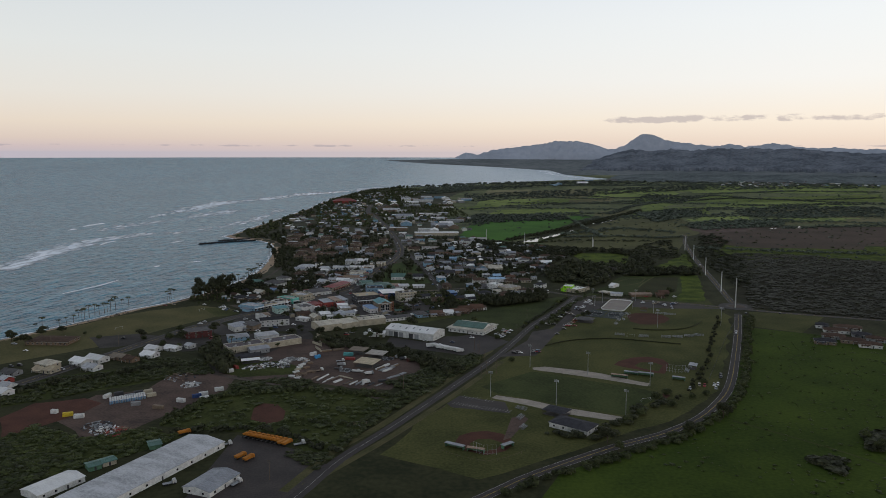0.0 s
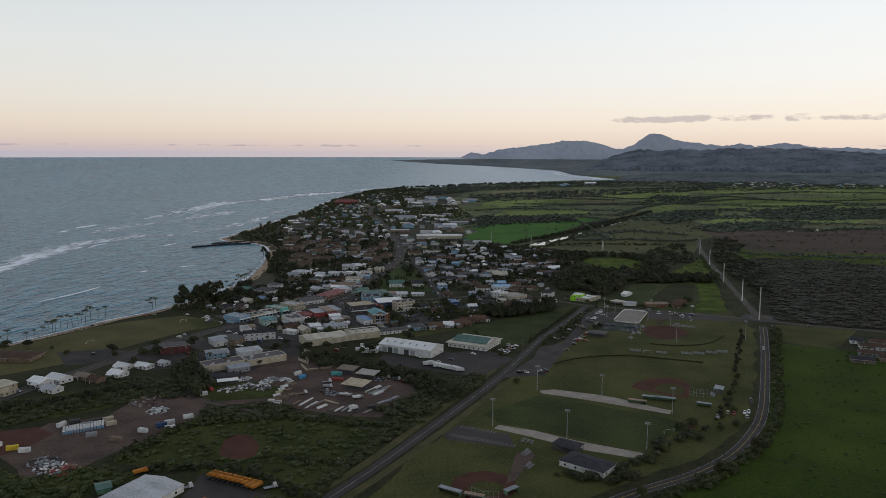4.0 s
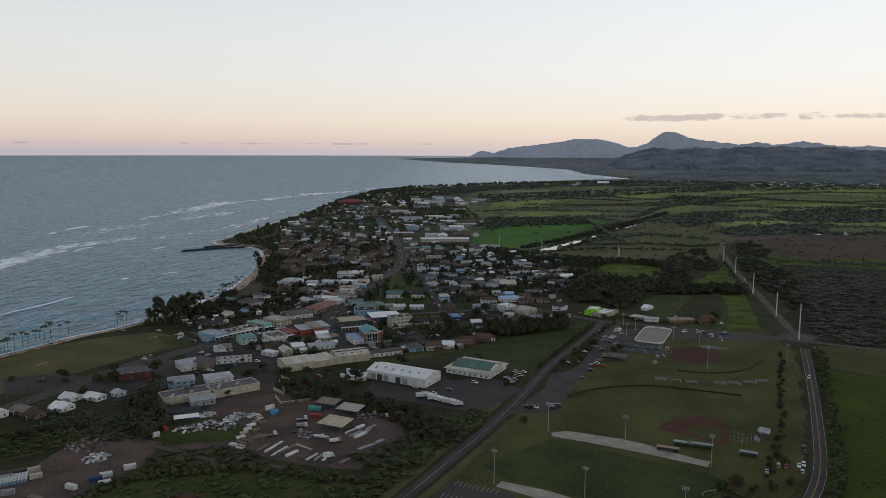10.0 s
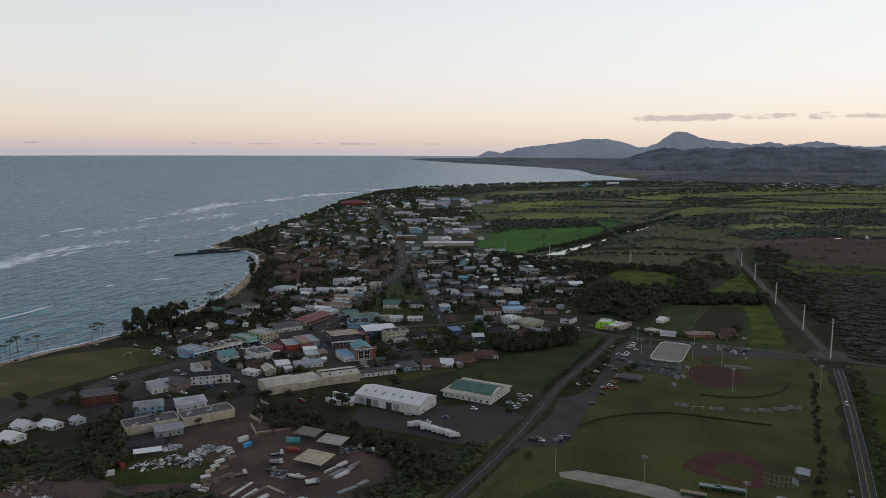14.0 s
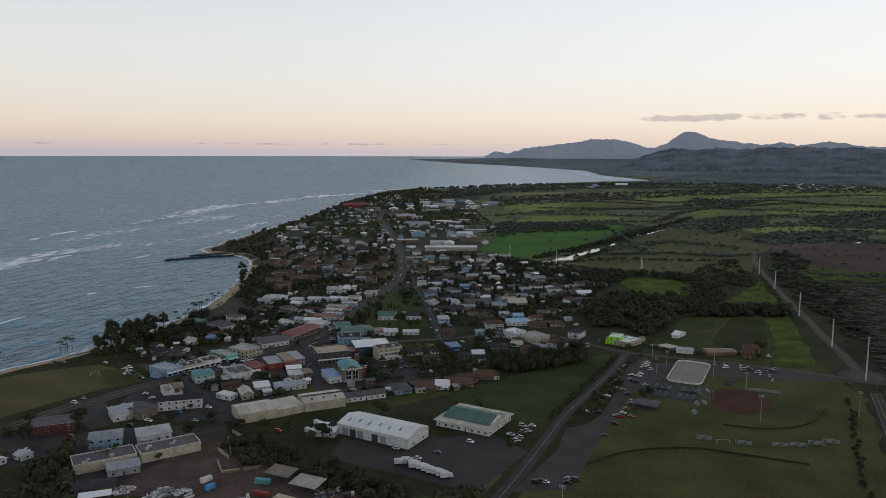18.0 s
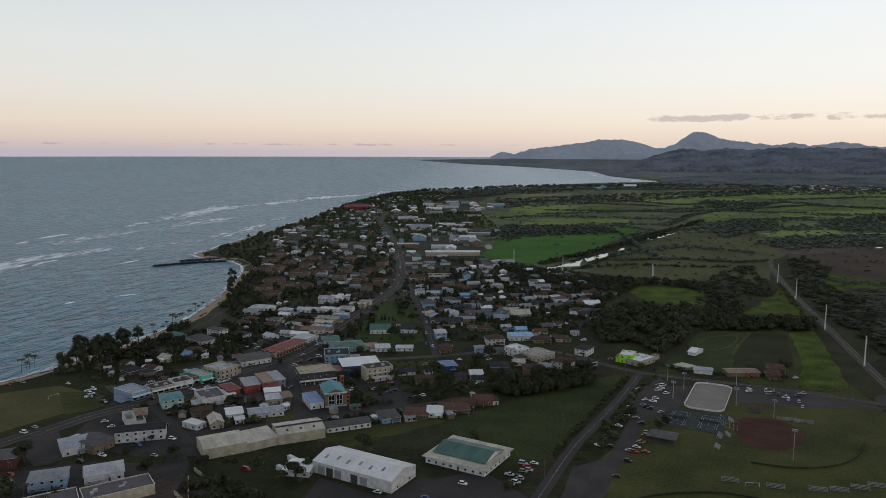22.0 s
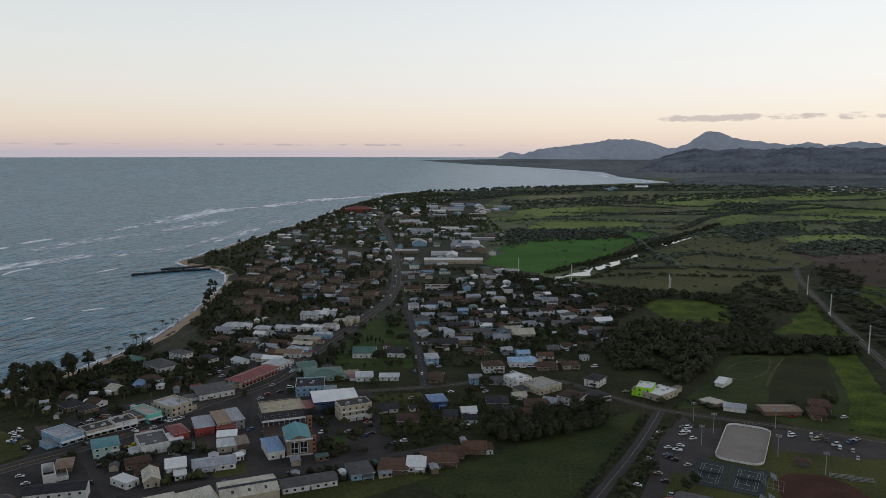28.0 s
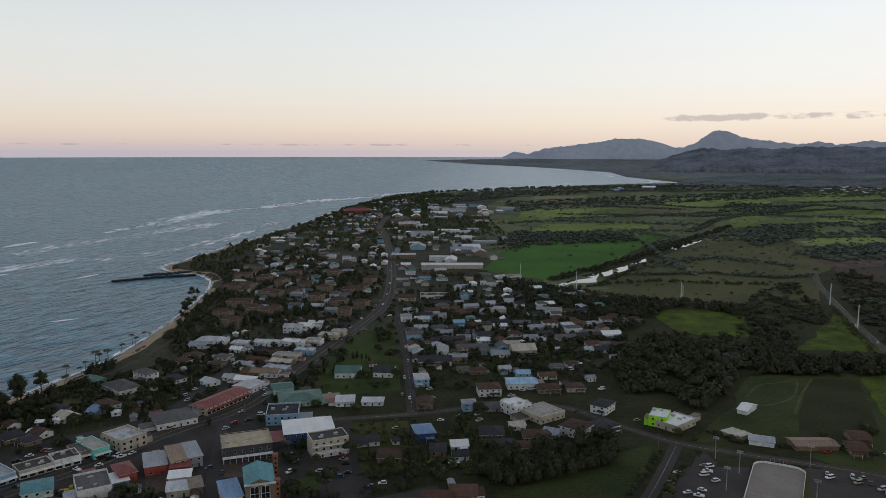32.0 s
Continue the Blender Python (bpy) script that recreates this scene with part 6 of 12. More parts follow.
building("house", 34.7, 922.0, 12.0, 9.0, 9.0, 5.5, "hip", 1.8, "blue", "grey", "two-storey pale blue house with a grey metal roof", floors=2, win=(2, 1, 2, 1))
building("house", 72.6, 991.5, 10.0, 10.2, 9.0, 5.5, "gable", 1.8, "blue", "skyblue", "two-storey pale blue house with a light blue roof", floors=2, win=(2, 1, 2, 1))
building("house", 91.1, 995.3, 12.3, 12.9, 9.0, 3.0, "gable", 1.8, "white", "tile", "low white house with a reddish tile roof", floors=1, win=(3, 1, 3, 1))
building("house", 89.9, 964.5, 9.4, 16.2, 13.0, 3.2, "hip", 2.6, "tan", "brown", "low tan house with a brown shingle roof", floors=1, win=(4, 2, 4, 2))
building("house", 109.2, 968.6, 6.9, 13.1, 12.0, 3.2, "hip", 2.4, "cream", "brown", "low cream house with a brown shingle roof", floors=1, win=(3, 2, 3, 2))
building("house", 38.1, 1004.6, 17.0, 13.2, 10.0, 3.0, "hip", 2.0, "tan", "brown", "low tan house with a brown shingle roof", floors=1, win=(3, 2, 3, 2))
building("house", 59.1, 1010.8, 16.9, 8.9, 8.0, 3.0, "gable", 1.6, "white", "pale", "low white house with a pale metal roof", floors=1, win=(2, 1, 2, 1))
building("house", 123.3, 992.1, 14.8, 5.9, 8.0, 3.0, "gable", 1.2, "white", "grey", "low white house with a grey metal roof", floors=1, win=(2, 1, 2, 1))
building("house", 142.0, 1074.5, 12.9, 12.6, 9.0, 3.0, "gable", 1.8, "white", "dark", "low white house with a dark shingle roof", floors=1, win=(3, 1, 3, 1))
building("house", 49.8, 923.6, 7.4, 11.3, 10.0, 3.0, "gable", 2.0, "grey", "ash", "low grey house with a grey shingle roof", floors=1, win=(2, 2, 2, 2))

# houses along the inner street
building("house", 15.7, 1154.4, 6.2, 11.1, 9.0, 5.6, "gable", 1.8, "blue", "skyblue", "two-storey pale blue house with a light blue roof", floors=2, win=(2, 1, 2, 1))
building("house", -2.3, 1142.6, 7.0, 15.3, 10.0, 3.0, "hip", 2.0, "grey", "ash", "low grey house with a grey shingle roof", floors=1, win=(3, 2, 3, 2))
building("house", -22.9, 1177.8, 4.0, 14.9, 9.0, 3.0, "gable", 1.8, "white", "pale", "low white house with a pale metal roof", floors=1, win=(3, 1, 3, 1))
building("house", -6.4, 1194.9, 13.7, 12.9, 9.0, 3.0, "gable", 1.8, "white", "grey", "low white house with a grey metal roof", floors=1, win=(3, 1, 3, 1))
building("house", -20.2, 1141.2, 8.6, 13.1, 9.0, 3.0, "gable", 1.8, "white", "sheet", "low white house with a grey sheet-metal roof", floors=1, win=(3, 1, 3, 1))
building("house", 8.5, 1097.4, 14.9, 30.6, 10.0, 3.0, "gable", 2.0, "tan", "dark", "low tan house with a dark shingle roof", floors=1, win=(7, 2, 7, 2))
building("house", 22.3, 1106.8, 8.4, 12.4, 8.0, 3.0, "gable", 1.6, "white", "grey", "low white house with a grey metal roof", floors=1, win=(3, 1, 3, 1))
building("house", 41.3, 1112.7, 16.4, 15.6, 11.0, 4.0, "gable", 2.2, "white", "dark", "low white house with a dark shingle roof", floors=1, win=(3, 2, 3, 2))
building("house", 30.0, 1156.9, 14.9, 13.9, 10.0, 3.0, "hip", 2.0, "brown", "brown", "low brown house with a brown shingle roof", floors=1, win=(3, 2, 3, 2))
building("house", 56.0, 1168.7, 3.0, 20.2, 10.0, 3.0, "gable", 2.0, "green", "dark", "low green house with a dark shingle roof", floors=1, win=(5, 2, 5, 2))
building("house", 77.2, 1167.9, 5.9, 16.8, 10.0, 3.0, "gable", 2.0, "grey", "ash", "low grey house with a grey shingle roof", floors=1, win=(4, 2, 4, 2))
building("house", 90.3, 1152.0, 15.7, 13.7, 10.0, 3.0, "hip", 2.0, "white", "sheet", "low white house with a grey sheet-metal roof", floors=1, win=(3, 2, 3, 2))
building("house", 104.5, 1161.6, 9.6, 14.4, 11.0, 5.5, "hip", 2.2, "white", "brown", "two-storey white house with a brown shingle roof", floors=2, win=(3, 2, 3, 2))
building("house", 67.4, 1123.1, 16.7, 14.8, 10.0, 3.0, "hip", 2.0, "white", "brown", "low white house with a brown shingle roof", floors=1, win=(3, 2, 3, 2))
building("house", 84.2, 1111.5, 8.6, 12.9, 10.0, 3.0, "hip", 2.0, "white", "grey", "low white house with a grey metal roof", floors=1, win=(3, 2, 3, 2))
building("house", 98.1, 1127.6, 4.0, 14.8, 9.0, 3.0, "gable", 1.8, "white", "dark", "low white house with a dark shingle roof", floors=1, win=(3, 1, 3, 1))
building("house", 122.3, 1164.0, 11.8, 12.2, 10.0, 3.0, "hip", 2.0, "blue", "pale", "low pale blue house with a pale metal roof", floors=1, win=(3, 2, 3, 2))
building("house", 133.9, 1169.8, 13.9, 15.6, 10.0, 3.0, "hip", 2.0, "white", "tile", "low white house with a reddish tile roof", floors=1, win=(3, 2, 3, 2))
building("house", 147.9, 1170.9, 6.8, 14.0, 10.0, 3.0, "hip", 2.0, "white", "grey", "low white house with a grey metal roof", floors=1, win=(3, 2, 3, 2))
building("house", 164.7, 1181.2, 4.2, 18.1, 12.0, 5.5, "hip", 2.4, "white", "brown", "two-storey white house with a brown shingle roof", floors=2, win=(4, 2, 4, 2))
building("house", 115.2, 1113.9, 7.7, 18.6, 10.0, 3.0, "gable", 2.0, "white", "ash", "low white house with a grey shingle roof", floors=1, win=(4, 2, 4, 2))
building("house", 128.5, 1119.2, 16.5, 16.7, 10.0, 3.0, "gable", 2.0, "white", "dark", "low white house with a dark shingle roof", floors=1, win=(4, 2, 4, 2))
building("house", 158.1, 1128.0, 13.6, 17.9, 12.0, 3.5, "gable", 2.4, "blue", "white", "low pale blue house with a white metal roof", floors=1, win=(4, 2, 4, 2))
building("house", 138.1, 1093.3, 4.7, 14.0, 10.0, 3.0, "hip", 2.0, "white", "tile", "low white house with a reddish tile roof", floors=1, win=(3, 2, 3, 2))
building("house", 147.8, 1092.1, 6.4, 10.0, 8.0, 3.0, "gable", 1.6, "white", "ash", "low white house with a grey shingle roof", floors=1, win=(2, 1, 2, 1))
building("house", 160.0, 1091.1, 4.4, 13.9, 8.0, 3.0, "gable", 1.6, "tan", "brown", "low tan house with a brown shingle roof", floors=1, win=(3, 1, 3, 1))
building("house", 133.3, 1073.9, 3.8, 9.7, 8.0, 3.0, "gable", 1.6, "white", "pale", "low white house with a pale metal roof", floors=1, win=(2, 1, 2, 1))
building("house", 31.3, 1073.6, 14.2, 27.0, 9.0, 3.0, "gable", 1.8, "cream", "ash", "low cream house with a grey shingle roof", floors=1, win=(6, 1, 6, 1))
building("house", 3.1, 1027.0, 5.5, 26.6, 14.0, 4.0, "gable", 2.8, "white", "dark", "low white house with a dark shingle roof", floors=1, win=(6, 2, 6, 2))
building("house", 75.0, 1066.8, 10.8, 20.3, 18.0, 4.2, "gable", 3.6, "cream", "cream", "low cream house with a cream roof", floors=1, win=(5, 3, 5, 3))
building("house", 65.7, 1085.9, 9.3, 14.0, 9.0, 3.5, "gable", 1.8, "cream", "cream", "low cream house with a cream roof", floors=1, win=(3, 1, 3, 1))
building("house", 35.1, 1112.0, 5.7, 8.3, 8.0, 3.0, "gable", 1.6, "white", "grey", "low white house with a grey metal roof", floors=1, win=(2, 1, 2, 1))
building("house", -51.4, 1283.1, 13.2, 19.6, 14.0, 4.0, "gable", 2.8, "cream", "brown", "low cream house with a brown shingle roof", floors=1, win=(4, 2, 4, 2))
building("house", -19.9, 1299.3, 4.8, 34.6, 16.0, 4.0, "flat", 3.2, "white", "tile", "low white house with a reddish tile roof", floors=1, win=(8, 3, 8, 3))
building("house", -13.3, 1259.1, 12.0, 27.9, 9.0, 3.5, "hip", 1.8, "brown", "dark", "low brown house with a dark shingle roof", floors=1, win=(6, 1, 6, 1))
building("house", 7.3, 1232.5, 4.6, 11.0, 9.0, 3.0, "hip", 1.8, "brown", "tile", "low brown house with a reddish tile roof", floors=1, win=(2, 1, 2, 1))
building("house", 23.1, 1219.3, 8.9, 12.0, 9.0, 3.0, "hip", 1.8, "tan", "brown", "low tan house with a brown shingle roof", floors=1, win=(3, 1, 3, 1))
building("house", 45.5, 1262.9, 6.0, 10.1, 8.0, 3.0, "gable", 1.6, "white", "pale", "low white house with a pale metal roof", floors=1, win=(2, 1, 2, 1))
building("house", 101.7, 1234.0, 6.8, 13.4, 9.0, 3.0, "gable", 1.8, "white", "grey", "low white house with a grey metal roof", floors=1, win=(3, 1, 3, 1))
building("house", 91.5, 1210.6, 16.6, 13.0, 8.0, 3.0, "gable", 1.6, "white", "dark", "low white house with a dark shingle roof", floors=1, win=(3, 1, 3, 1))
building("house", 45.2, 1229.6, 14.2, 18.3, 9.0, 3.0, "hip", 1.8, "wood", "brown", "low wooden house with a brown shingle roof", floors=1, win=(4, 1, 4, 1))
building("house", 45.6, 1388.5, 7.3, 29.1, 9.0, 4.0, "shed", 0.4, "white", "pale", "low white house with a pale metal roof", floors=1, win=(7, 1, 7, 1))
building("house", 71.8, 1433.0, 15.4, 25.8, 10.0, 5.0, "flat", 2.0, "white", "dark", "low white house with a dark shingle roof", floors=1, win=(6, 2, 6, 2))
building("house", 59.6, 1307.1, 5.9, 9.3, 9.0, 3.0, "gable", 1.8, "white", "brown", "low white house with a brown shingle roof", floors=1, win=(2, 1, 2, 1))
building("house", 113.6, 1193.5, 8.5, 12.7, 9.0, 3.0, "hip", 1.8, "tan", "brown", "low tan house with a brown shingle roof", floors=1, win=(3, 1, 3, 1))
building("house", 125.2, 1227.2, 15.0, 13.2, 9.0, 3.0, "hip", 1.8, "tan", "brown", "low tan house with a brown shingle roof", floors=1, win=(3, 1, 3, 1))
building("house", 190.5, 1194.2, 12.0, 14.9, 9.0, 3.0, "hip", 1.8, "white", "brown", "low white house with a brown shingle roof", floors=1, win=(3, 1, 3, 1))
building("house", 138.1, 1135.1, 4.4, 11.7, 9.0, 3.0, "hip", 1.8, "white", "ash", "low white house with a grey shingle roof", floors=1, win=(2, 1, 2, 1))
building("house", 15.1, 1055.7, 16.9, 9.6, 9.0, 3.0, "hip", 1.8, "tan", "brown", "low tan house with a brown shingle roof", floors=1, win=(2, 1, 2, 1))
building("house", 147.3, 1124.9, 6.0, 9.4, 8.0, 3.0, "hip", 1.6, "wood", "brown", "low wooden house with a brown shingle roof", floors=1, win=(2, 1, 2, 1))
building("house", 27.0, 1006.8, 6.6, 9.7, 9.0, 3.0, "hip", 1.8, "wood", "ash", "low wooden house with a grey shingle roof", floors=1, win=(2, 1, 2, 1))
building("house", 150.9, 1048.6, 13.8, 8.4, 8.0, 3.0, "gable", 1.6, "white", "grey", "low white house with a grey metal roof", floors=1, win=(2, 1, 2, 1))
building("house", 112.2, 1029.0, 7.6, 9.1, 9.0, 3.0, "hip", 1.8, "white", "brown", "low white house with a brown shingle roof", floors=1, win=(2, 1, 2, 1))
building("house", 100.2, 1020.1, 7.1, 9.8, 9.0, 3.0, "hip", 1.8, "grey", "ash", "low grey house with a grey shingle roof", floors=1, win=(2, 1, 2, 1))
building("house", -46.0, 1016.9, 4.0, 5.4, 7.0, 3.0, "gable", 1.1, "white", "brown", "low white house with a brown shingle roof", floors=1, win=(2, 1, 2, 1))
building("hall", -13.6, 1520.8, 4.3, 89.8, 16.0, 6.0, "gable", 2.0, "cream", "white", "low cream hall with a white metal roof", floors=1, win=(22, 3, 22, 3), category="hall")

# shops and flats between the highway and the shore
building("house", -139.6, 1121.7, -6.8, 17.2, 12.0, 6.0, "gable", 2.4, "white", "pale", "two-storey white house with a pale metal roof", floors=2, win=(4, 2, 4, 2))
building("house", -129.0, 1127.2, -11.6, 13.0, 10.0, 6.0, "gable", 2.0, "white", "white", "two-storey white house with a white metal roof", floors=2, win=(3, 2, 3, 2))
building("shop", -149.2, 1073.3, -6.6, 23.1, 9.0, 3.5, "gable", 1.8, "white", "pale", "low white shop with a pale metal roof", floors=1, win=(5, 1, 5, 1), category="shop")
building("shop", -126.7, 1075.1, -9.8, 22.1, 12.0, 4.0, "flat", 2.4, "white", "white", "low white shop with a white metal roof", floors=1, win=(5, 2, 5, 2), category="shop")
building("house", -109.7, 1080.4, -8.7, 15.1, 10.0, 4.0, "flat", 2.0, "white", "gravel", "low white house with a pale flat roof", floors=1, win=(3, 2, 3, 2))
building("house", -100.8, 1099.8, -1.6, 17.6, 12.0, 4.5, "flat", 2.4, "cream", "cream", "low cream house with a cream roof", floors=1, win=(4, 2, 4, 2))
building("house", -94.3, 1113.4, -8.2, 12.7, 10.0, 4.5, "flat", 2.0, "cream", "gravel", "low cream house with a pale flat roof", floors=1, win=(3, 2, 3, 2))
building("shop", -120.2, 1031.1, -7.0, 21.5, 12.0, 4.0, "flat", 2.4, "cream", "gravel", "low cream shop with a pale flat roof", floors=1, win=(5, 2, 5, 2), category="shop")
building("shop", -109.4, 1047.9, -2.9, 16.3, 10.0, 4.0, "flat", 2.0, "blue", "pale", "low pale blue shop with a pale metal roof", floors=1, win=(4, 2, 4, 2), category="shop")
building("shop", -119.1, 1014.5, -12.4, 18.2, 9.0, 3.5, "gable", 1.8, "tan", "cream", "low tan shop with a cream roof", floors=1, win=(4, 1, 4, 1), category="shop")
building("shop", -118.0, 995.4, -12.8, 19.4, 10.0, 4.0, "flat", 2.0, "blue", "pale", "low pale blue shop with a pale metal roof", floors=1, win=(4, 2, 4, 2), category="shop")
building("shop", -123.5, 984.4, -2.3, 21.6, 10.0, 4.0, "gable", 2.0, "white", "rust", "low white shop with a rusty roof", floors=1, win=(5, 2, 5, 2), category="shop")
building("shop", -134.4, 983.8, -3.6, 13.9, 9.0, 3.5, "gable", 1.8, "wood", "tile", "low wooden shop with a reddish tile roof", floors=1, win=(3, 1, 3, 1), category="shop")
building("shop", -149.3, 1007.4, -11.5, 13.5, 9.0, 3.0, "hip", 1.8, "grey", "sheet", "low grey shop with a grey sheet-metal roof", floors=1, win=(3, 1, 3, 1), category="shop")
building("shop", -142.2, 1021.1, -12.3, 16.6, 8.0, 3.0, "gable", 1.6, "tan", "tile", "low tan shop with a reddish tile roof", floors=1, win=(4, 1, 4, 1), category="shop")
building("shop", -136.5, 1040.5, -4.6, 14.3, 9.0, 3.0, "hip", 1.8, "wood", "brown", "low wooden shop with a brown shingle roof", floors=1, win=(3, 1, 3, 1), category="shop")
building("shop", -173.5, 1069.5, -1.8, 14.0, 10.0, 3.5, "hip", 2.0, "white", "pale", "low white shop with a pale metal roof", floors=1, win=(3, 2, 3, 2), category="shop")
building("shop", -169.3, 1050.7, -12.2, 10.7, 8.0, 3.0, "gable", 1.6, "white", "white", "low white shop with a white metal roof", floors=1, win=(2, 1, 2, 1), category="shop")
building("house", -198.6, 1069.7, -1.7, 26.1, 14.0, 5.5, "hip", 2.8, "white", "pale", "two-storey white house with a pale metal roof", floors=2, win=(6, 2, 6, 2))
building("shop", -207.5, 1061.0, -2.6, 14.9, 10.0, 3.5, "gable", 2.0, "white", "sheet", "low white shop with a grey sheet-metal roof", floors=1, win=(3, 2, 3, 2), category="shop")
building("shop", -146.0, 973.0, -6.6, 11.1, 8.0, 3.0, "gable", 1.6, "white", "pale", "low white shop with a pale metal roof", floors=1, win=(2, 1, 2, 1), category="shop")
building("shop", -131.5, 965.2, -9.1, 16.7, 9.0, 4.0, "gable", 1.8, "white", "white", "low white shop with a white metal roof", floors=1, win=(4, 1, 4, 1), category="shop")
building("shop", -170.1, 1007.4, -13.5, 11.8, 9.0, 3.0, "hip", 1.8, "wood", "brown", "low wooden shop with a brown shingle roof", floors=1, win=(2, 1, 2, 1), category="shop")
building("shop", -172.9, 1027.2, -14.5, 12.2, 9.0, 3.0, "hip", 1.8, "white", "ash", "low white shop with a grey shingle roof", floors=1, win=(3, 1, 3, 1), category="shop")
building("apartment_house", -285.3, 1397.9, 13.4, 24.1, 13.0, 8.5, "hip", 2.6, "tan", "brown", "three-storey tan apartment house with a brown shingle roof", floors=3, win=(6, 2, 6, 2), category="apartment house")
building("apartment_house", -249.7, 1382.5, 68.9, 22.2, 13.0, 8.5, "hip", 2.6, "tan", "brown", "three-storey tan apartment house with a brown shingle roof", floors=3, win=(5, 2, 5, 2), category="apartment house")
building("apartment_house", -221.3, 1363.0, 70.3, 18.8, 13.0, 8.5, "hip", 2.6, "tan", "brown", "three-storey tan apartment house with a brown shingle roof", floors=3, win=(4, 2, 4, 2), category="apartment house")
building("apartment_house", -271.7, 1318.3, -23.8, 20.8, 13.0, 8.5, "hip", 2.6, "tan", "brown", "three-storey tan apartment house with a brown shingle roof", floors=3, win=(5, 2, 5, 2), category="apartment house")
building("apartment_house", -254.9, 1331.5, -24.0, 16.8, 13.0, 8.5, "hip", 2.6, "tan", "brown", "three-storey tan apartment house with a brown shingle roof", floors=3, win=(4, 2, 4, 2), category="apartment house")
building("apartment_house", -212.1, 1285.5, -11.8, 27.9, 13.0, 8.5, "hip", 2.6, "tan", "brown", "three-storey tan apartment house with a brown shingle roof", floors=3, win=(6, 2, 6, 2), category="apartment house")
building("apartment_house", -228.9, 1227.2, 9.2, 26.1, 13.0, 8.5, "hip", 2.6, "tan", "brown", "three-storey tan apartment house with a brown shingle roof", floors=3, win=(6, 2, 6, 2), category="apartment house")
building("apartment_house", -228.1, 1174.4, -24.5, 17.4, 13.0, 8.5, "hip", 2.6, "tan", "brown", "three-storey tan apartment house with a brown shingle roof", floors=3, win=(4, 2, 4, 2), category="apartment house")
building("apartment_house", -181.4, 1186.3, 11.0, 22.3, 13.0, 8.5, "hip", 2.6, "tan", "brown", "three-storey tan apartment house with a brown shingle roof", floors=3, win=(5, 2, 5, 2), category="apartment house")
building("apartment_house", -206.5, 1139.4, -6.9, 18.8, 13.0, 8.5, "hip", 2.6, "tan", "brown", "three-storey tan apartment house with a brown shingle roof", floors=3, win=(4, 2, 4, 2), category="apartment house")
building("apartment_house", -123.0, 1310.8, 72.2, 24.4, 13.0, 8.5, "hip", 2.6, "tan", "brown", "three-storey tan apartment house with a brown shingle roof", floors=3, win=(6, 2, 6, 2), category="apartment house")
building("apartment_house", -121.9, 1241.8, -11.5, 17.5, 13.0, 8.5, "hip", 2.6, "tan", "brown", "three-storey tan apartment house with a brown shingle roof", floors=3, win=(4, 2, 4, 2), category="apartment house")
building("apartment_house", -94.7, 1231.4, -14.3, 14.8, 13.0, 8.5, "hip", 2.6, "tan", "brown", "three-storey tan apartment house with a brown shingle roof", floors=3, win=(3, 2, 3, 2), category="apartment house")
building("apartment_house", -105.3, 1192.2, 3.3, 12.9, 13.0, 8.5, "hip", 2.6, "tan", "brown", "three-storey tan apartment house with a brown shingle roof", floors=3, win=(3, 2, 3, 2), category="apartment house")
building("apartment_house", -156.1, 1319.6, -26.1, 16.5, 13.0, 8.5, "hip", 2.6, "tan", "brown", "three-storey tan apartment house with a brown shingle roof", floors=3, win=(4, 2, 4, 2), category="apartment house")
building("apartment_house", -187.1, 1344.8, 4.9, 18.4, 13.0, 8.5, "hip", 2.6, "tan", "brown", "three-storey tan apartment house with a brown shingle roof", floors=3, win=(4, 2, 4, 2), category="apartment house")
building("apartment_house", -153.2, 1265.7, -20.7, 15.5, 13.0, 8.5, "hip", 2.6, "tan", "brown", "three-storey tan apartment house with a brown shingle roof", floors=3, win=(3, 2, 3, 2), category="apartment house")
building("apartment_house", -288.7, 1466.7, 3.6, 20.9, 13.0, 8.5, "hip", 2.6, "tan", "brown", "three-storey tan apartment house with a brown shingle roof", floors=3, win=(5, 2, 5, 2), category="apartment house")
building("apartment_house", -225.5, 1431.0, -7.1, 20.1, 13.0, 8.5, "hip", 2.6, "tan", "brown", "three-storey tan apartment house with a brown shingle roof", floors=3, win=(5, 2, 5, 2), category="apartment house")
building("apartment_house", -111.6, 1323.1, 75.2, 13.7, 13.0, 8.5, "hip", 2.6, "tan", "brown", "three-storey tan apartment house with a brown shingle roof", floors=3, win=(3, 2, 3, 2), category="apartment house")
building("apartment_house", -111.8, 1384.5, 75.1, 16.1, 13.0, 8.5, "hip", 2.6, "tan", "brown", "three-storey tan apartment house with a brown shingle roof", floors=3, win=(4, 2, 4, 2), category="apartment house")
building("apartment_house", -169.9, 1435.4, -17.7, 17.1, 13.0, 8.5, "hip", 2.6, "tan", "brown", "three-storey tan apartment house with a brown shingle roof", floors=3, win=(4, 2, 4, 2), category="apartment house")
building("apartment_house", -203.6, 1198.9, 63.2, 14.4, 13.0, 8.5, "hip", 2.6, "tan", "brown", "three-storey tan apartment house with a brown shingle roof", floors=3, win=(3, 2, 3, 2), category="apartment house")
building("apartment_house", -188.6, 1298.3, -25.7, 14.8, 13.0, 8.5, "hip", 2.6, "tan", "brown", "three-storey tan apartment house with a brown shingle roof", floors=3, win=(3, 2, 3, 2), category="apartment house")


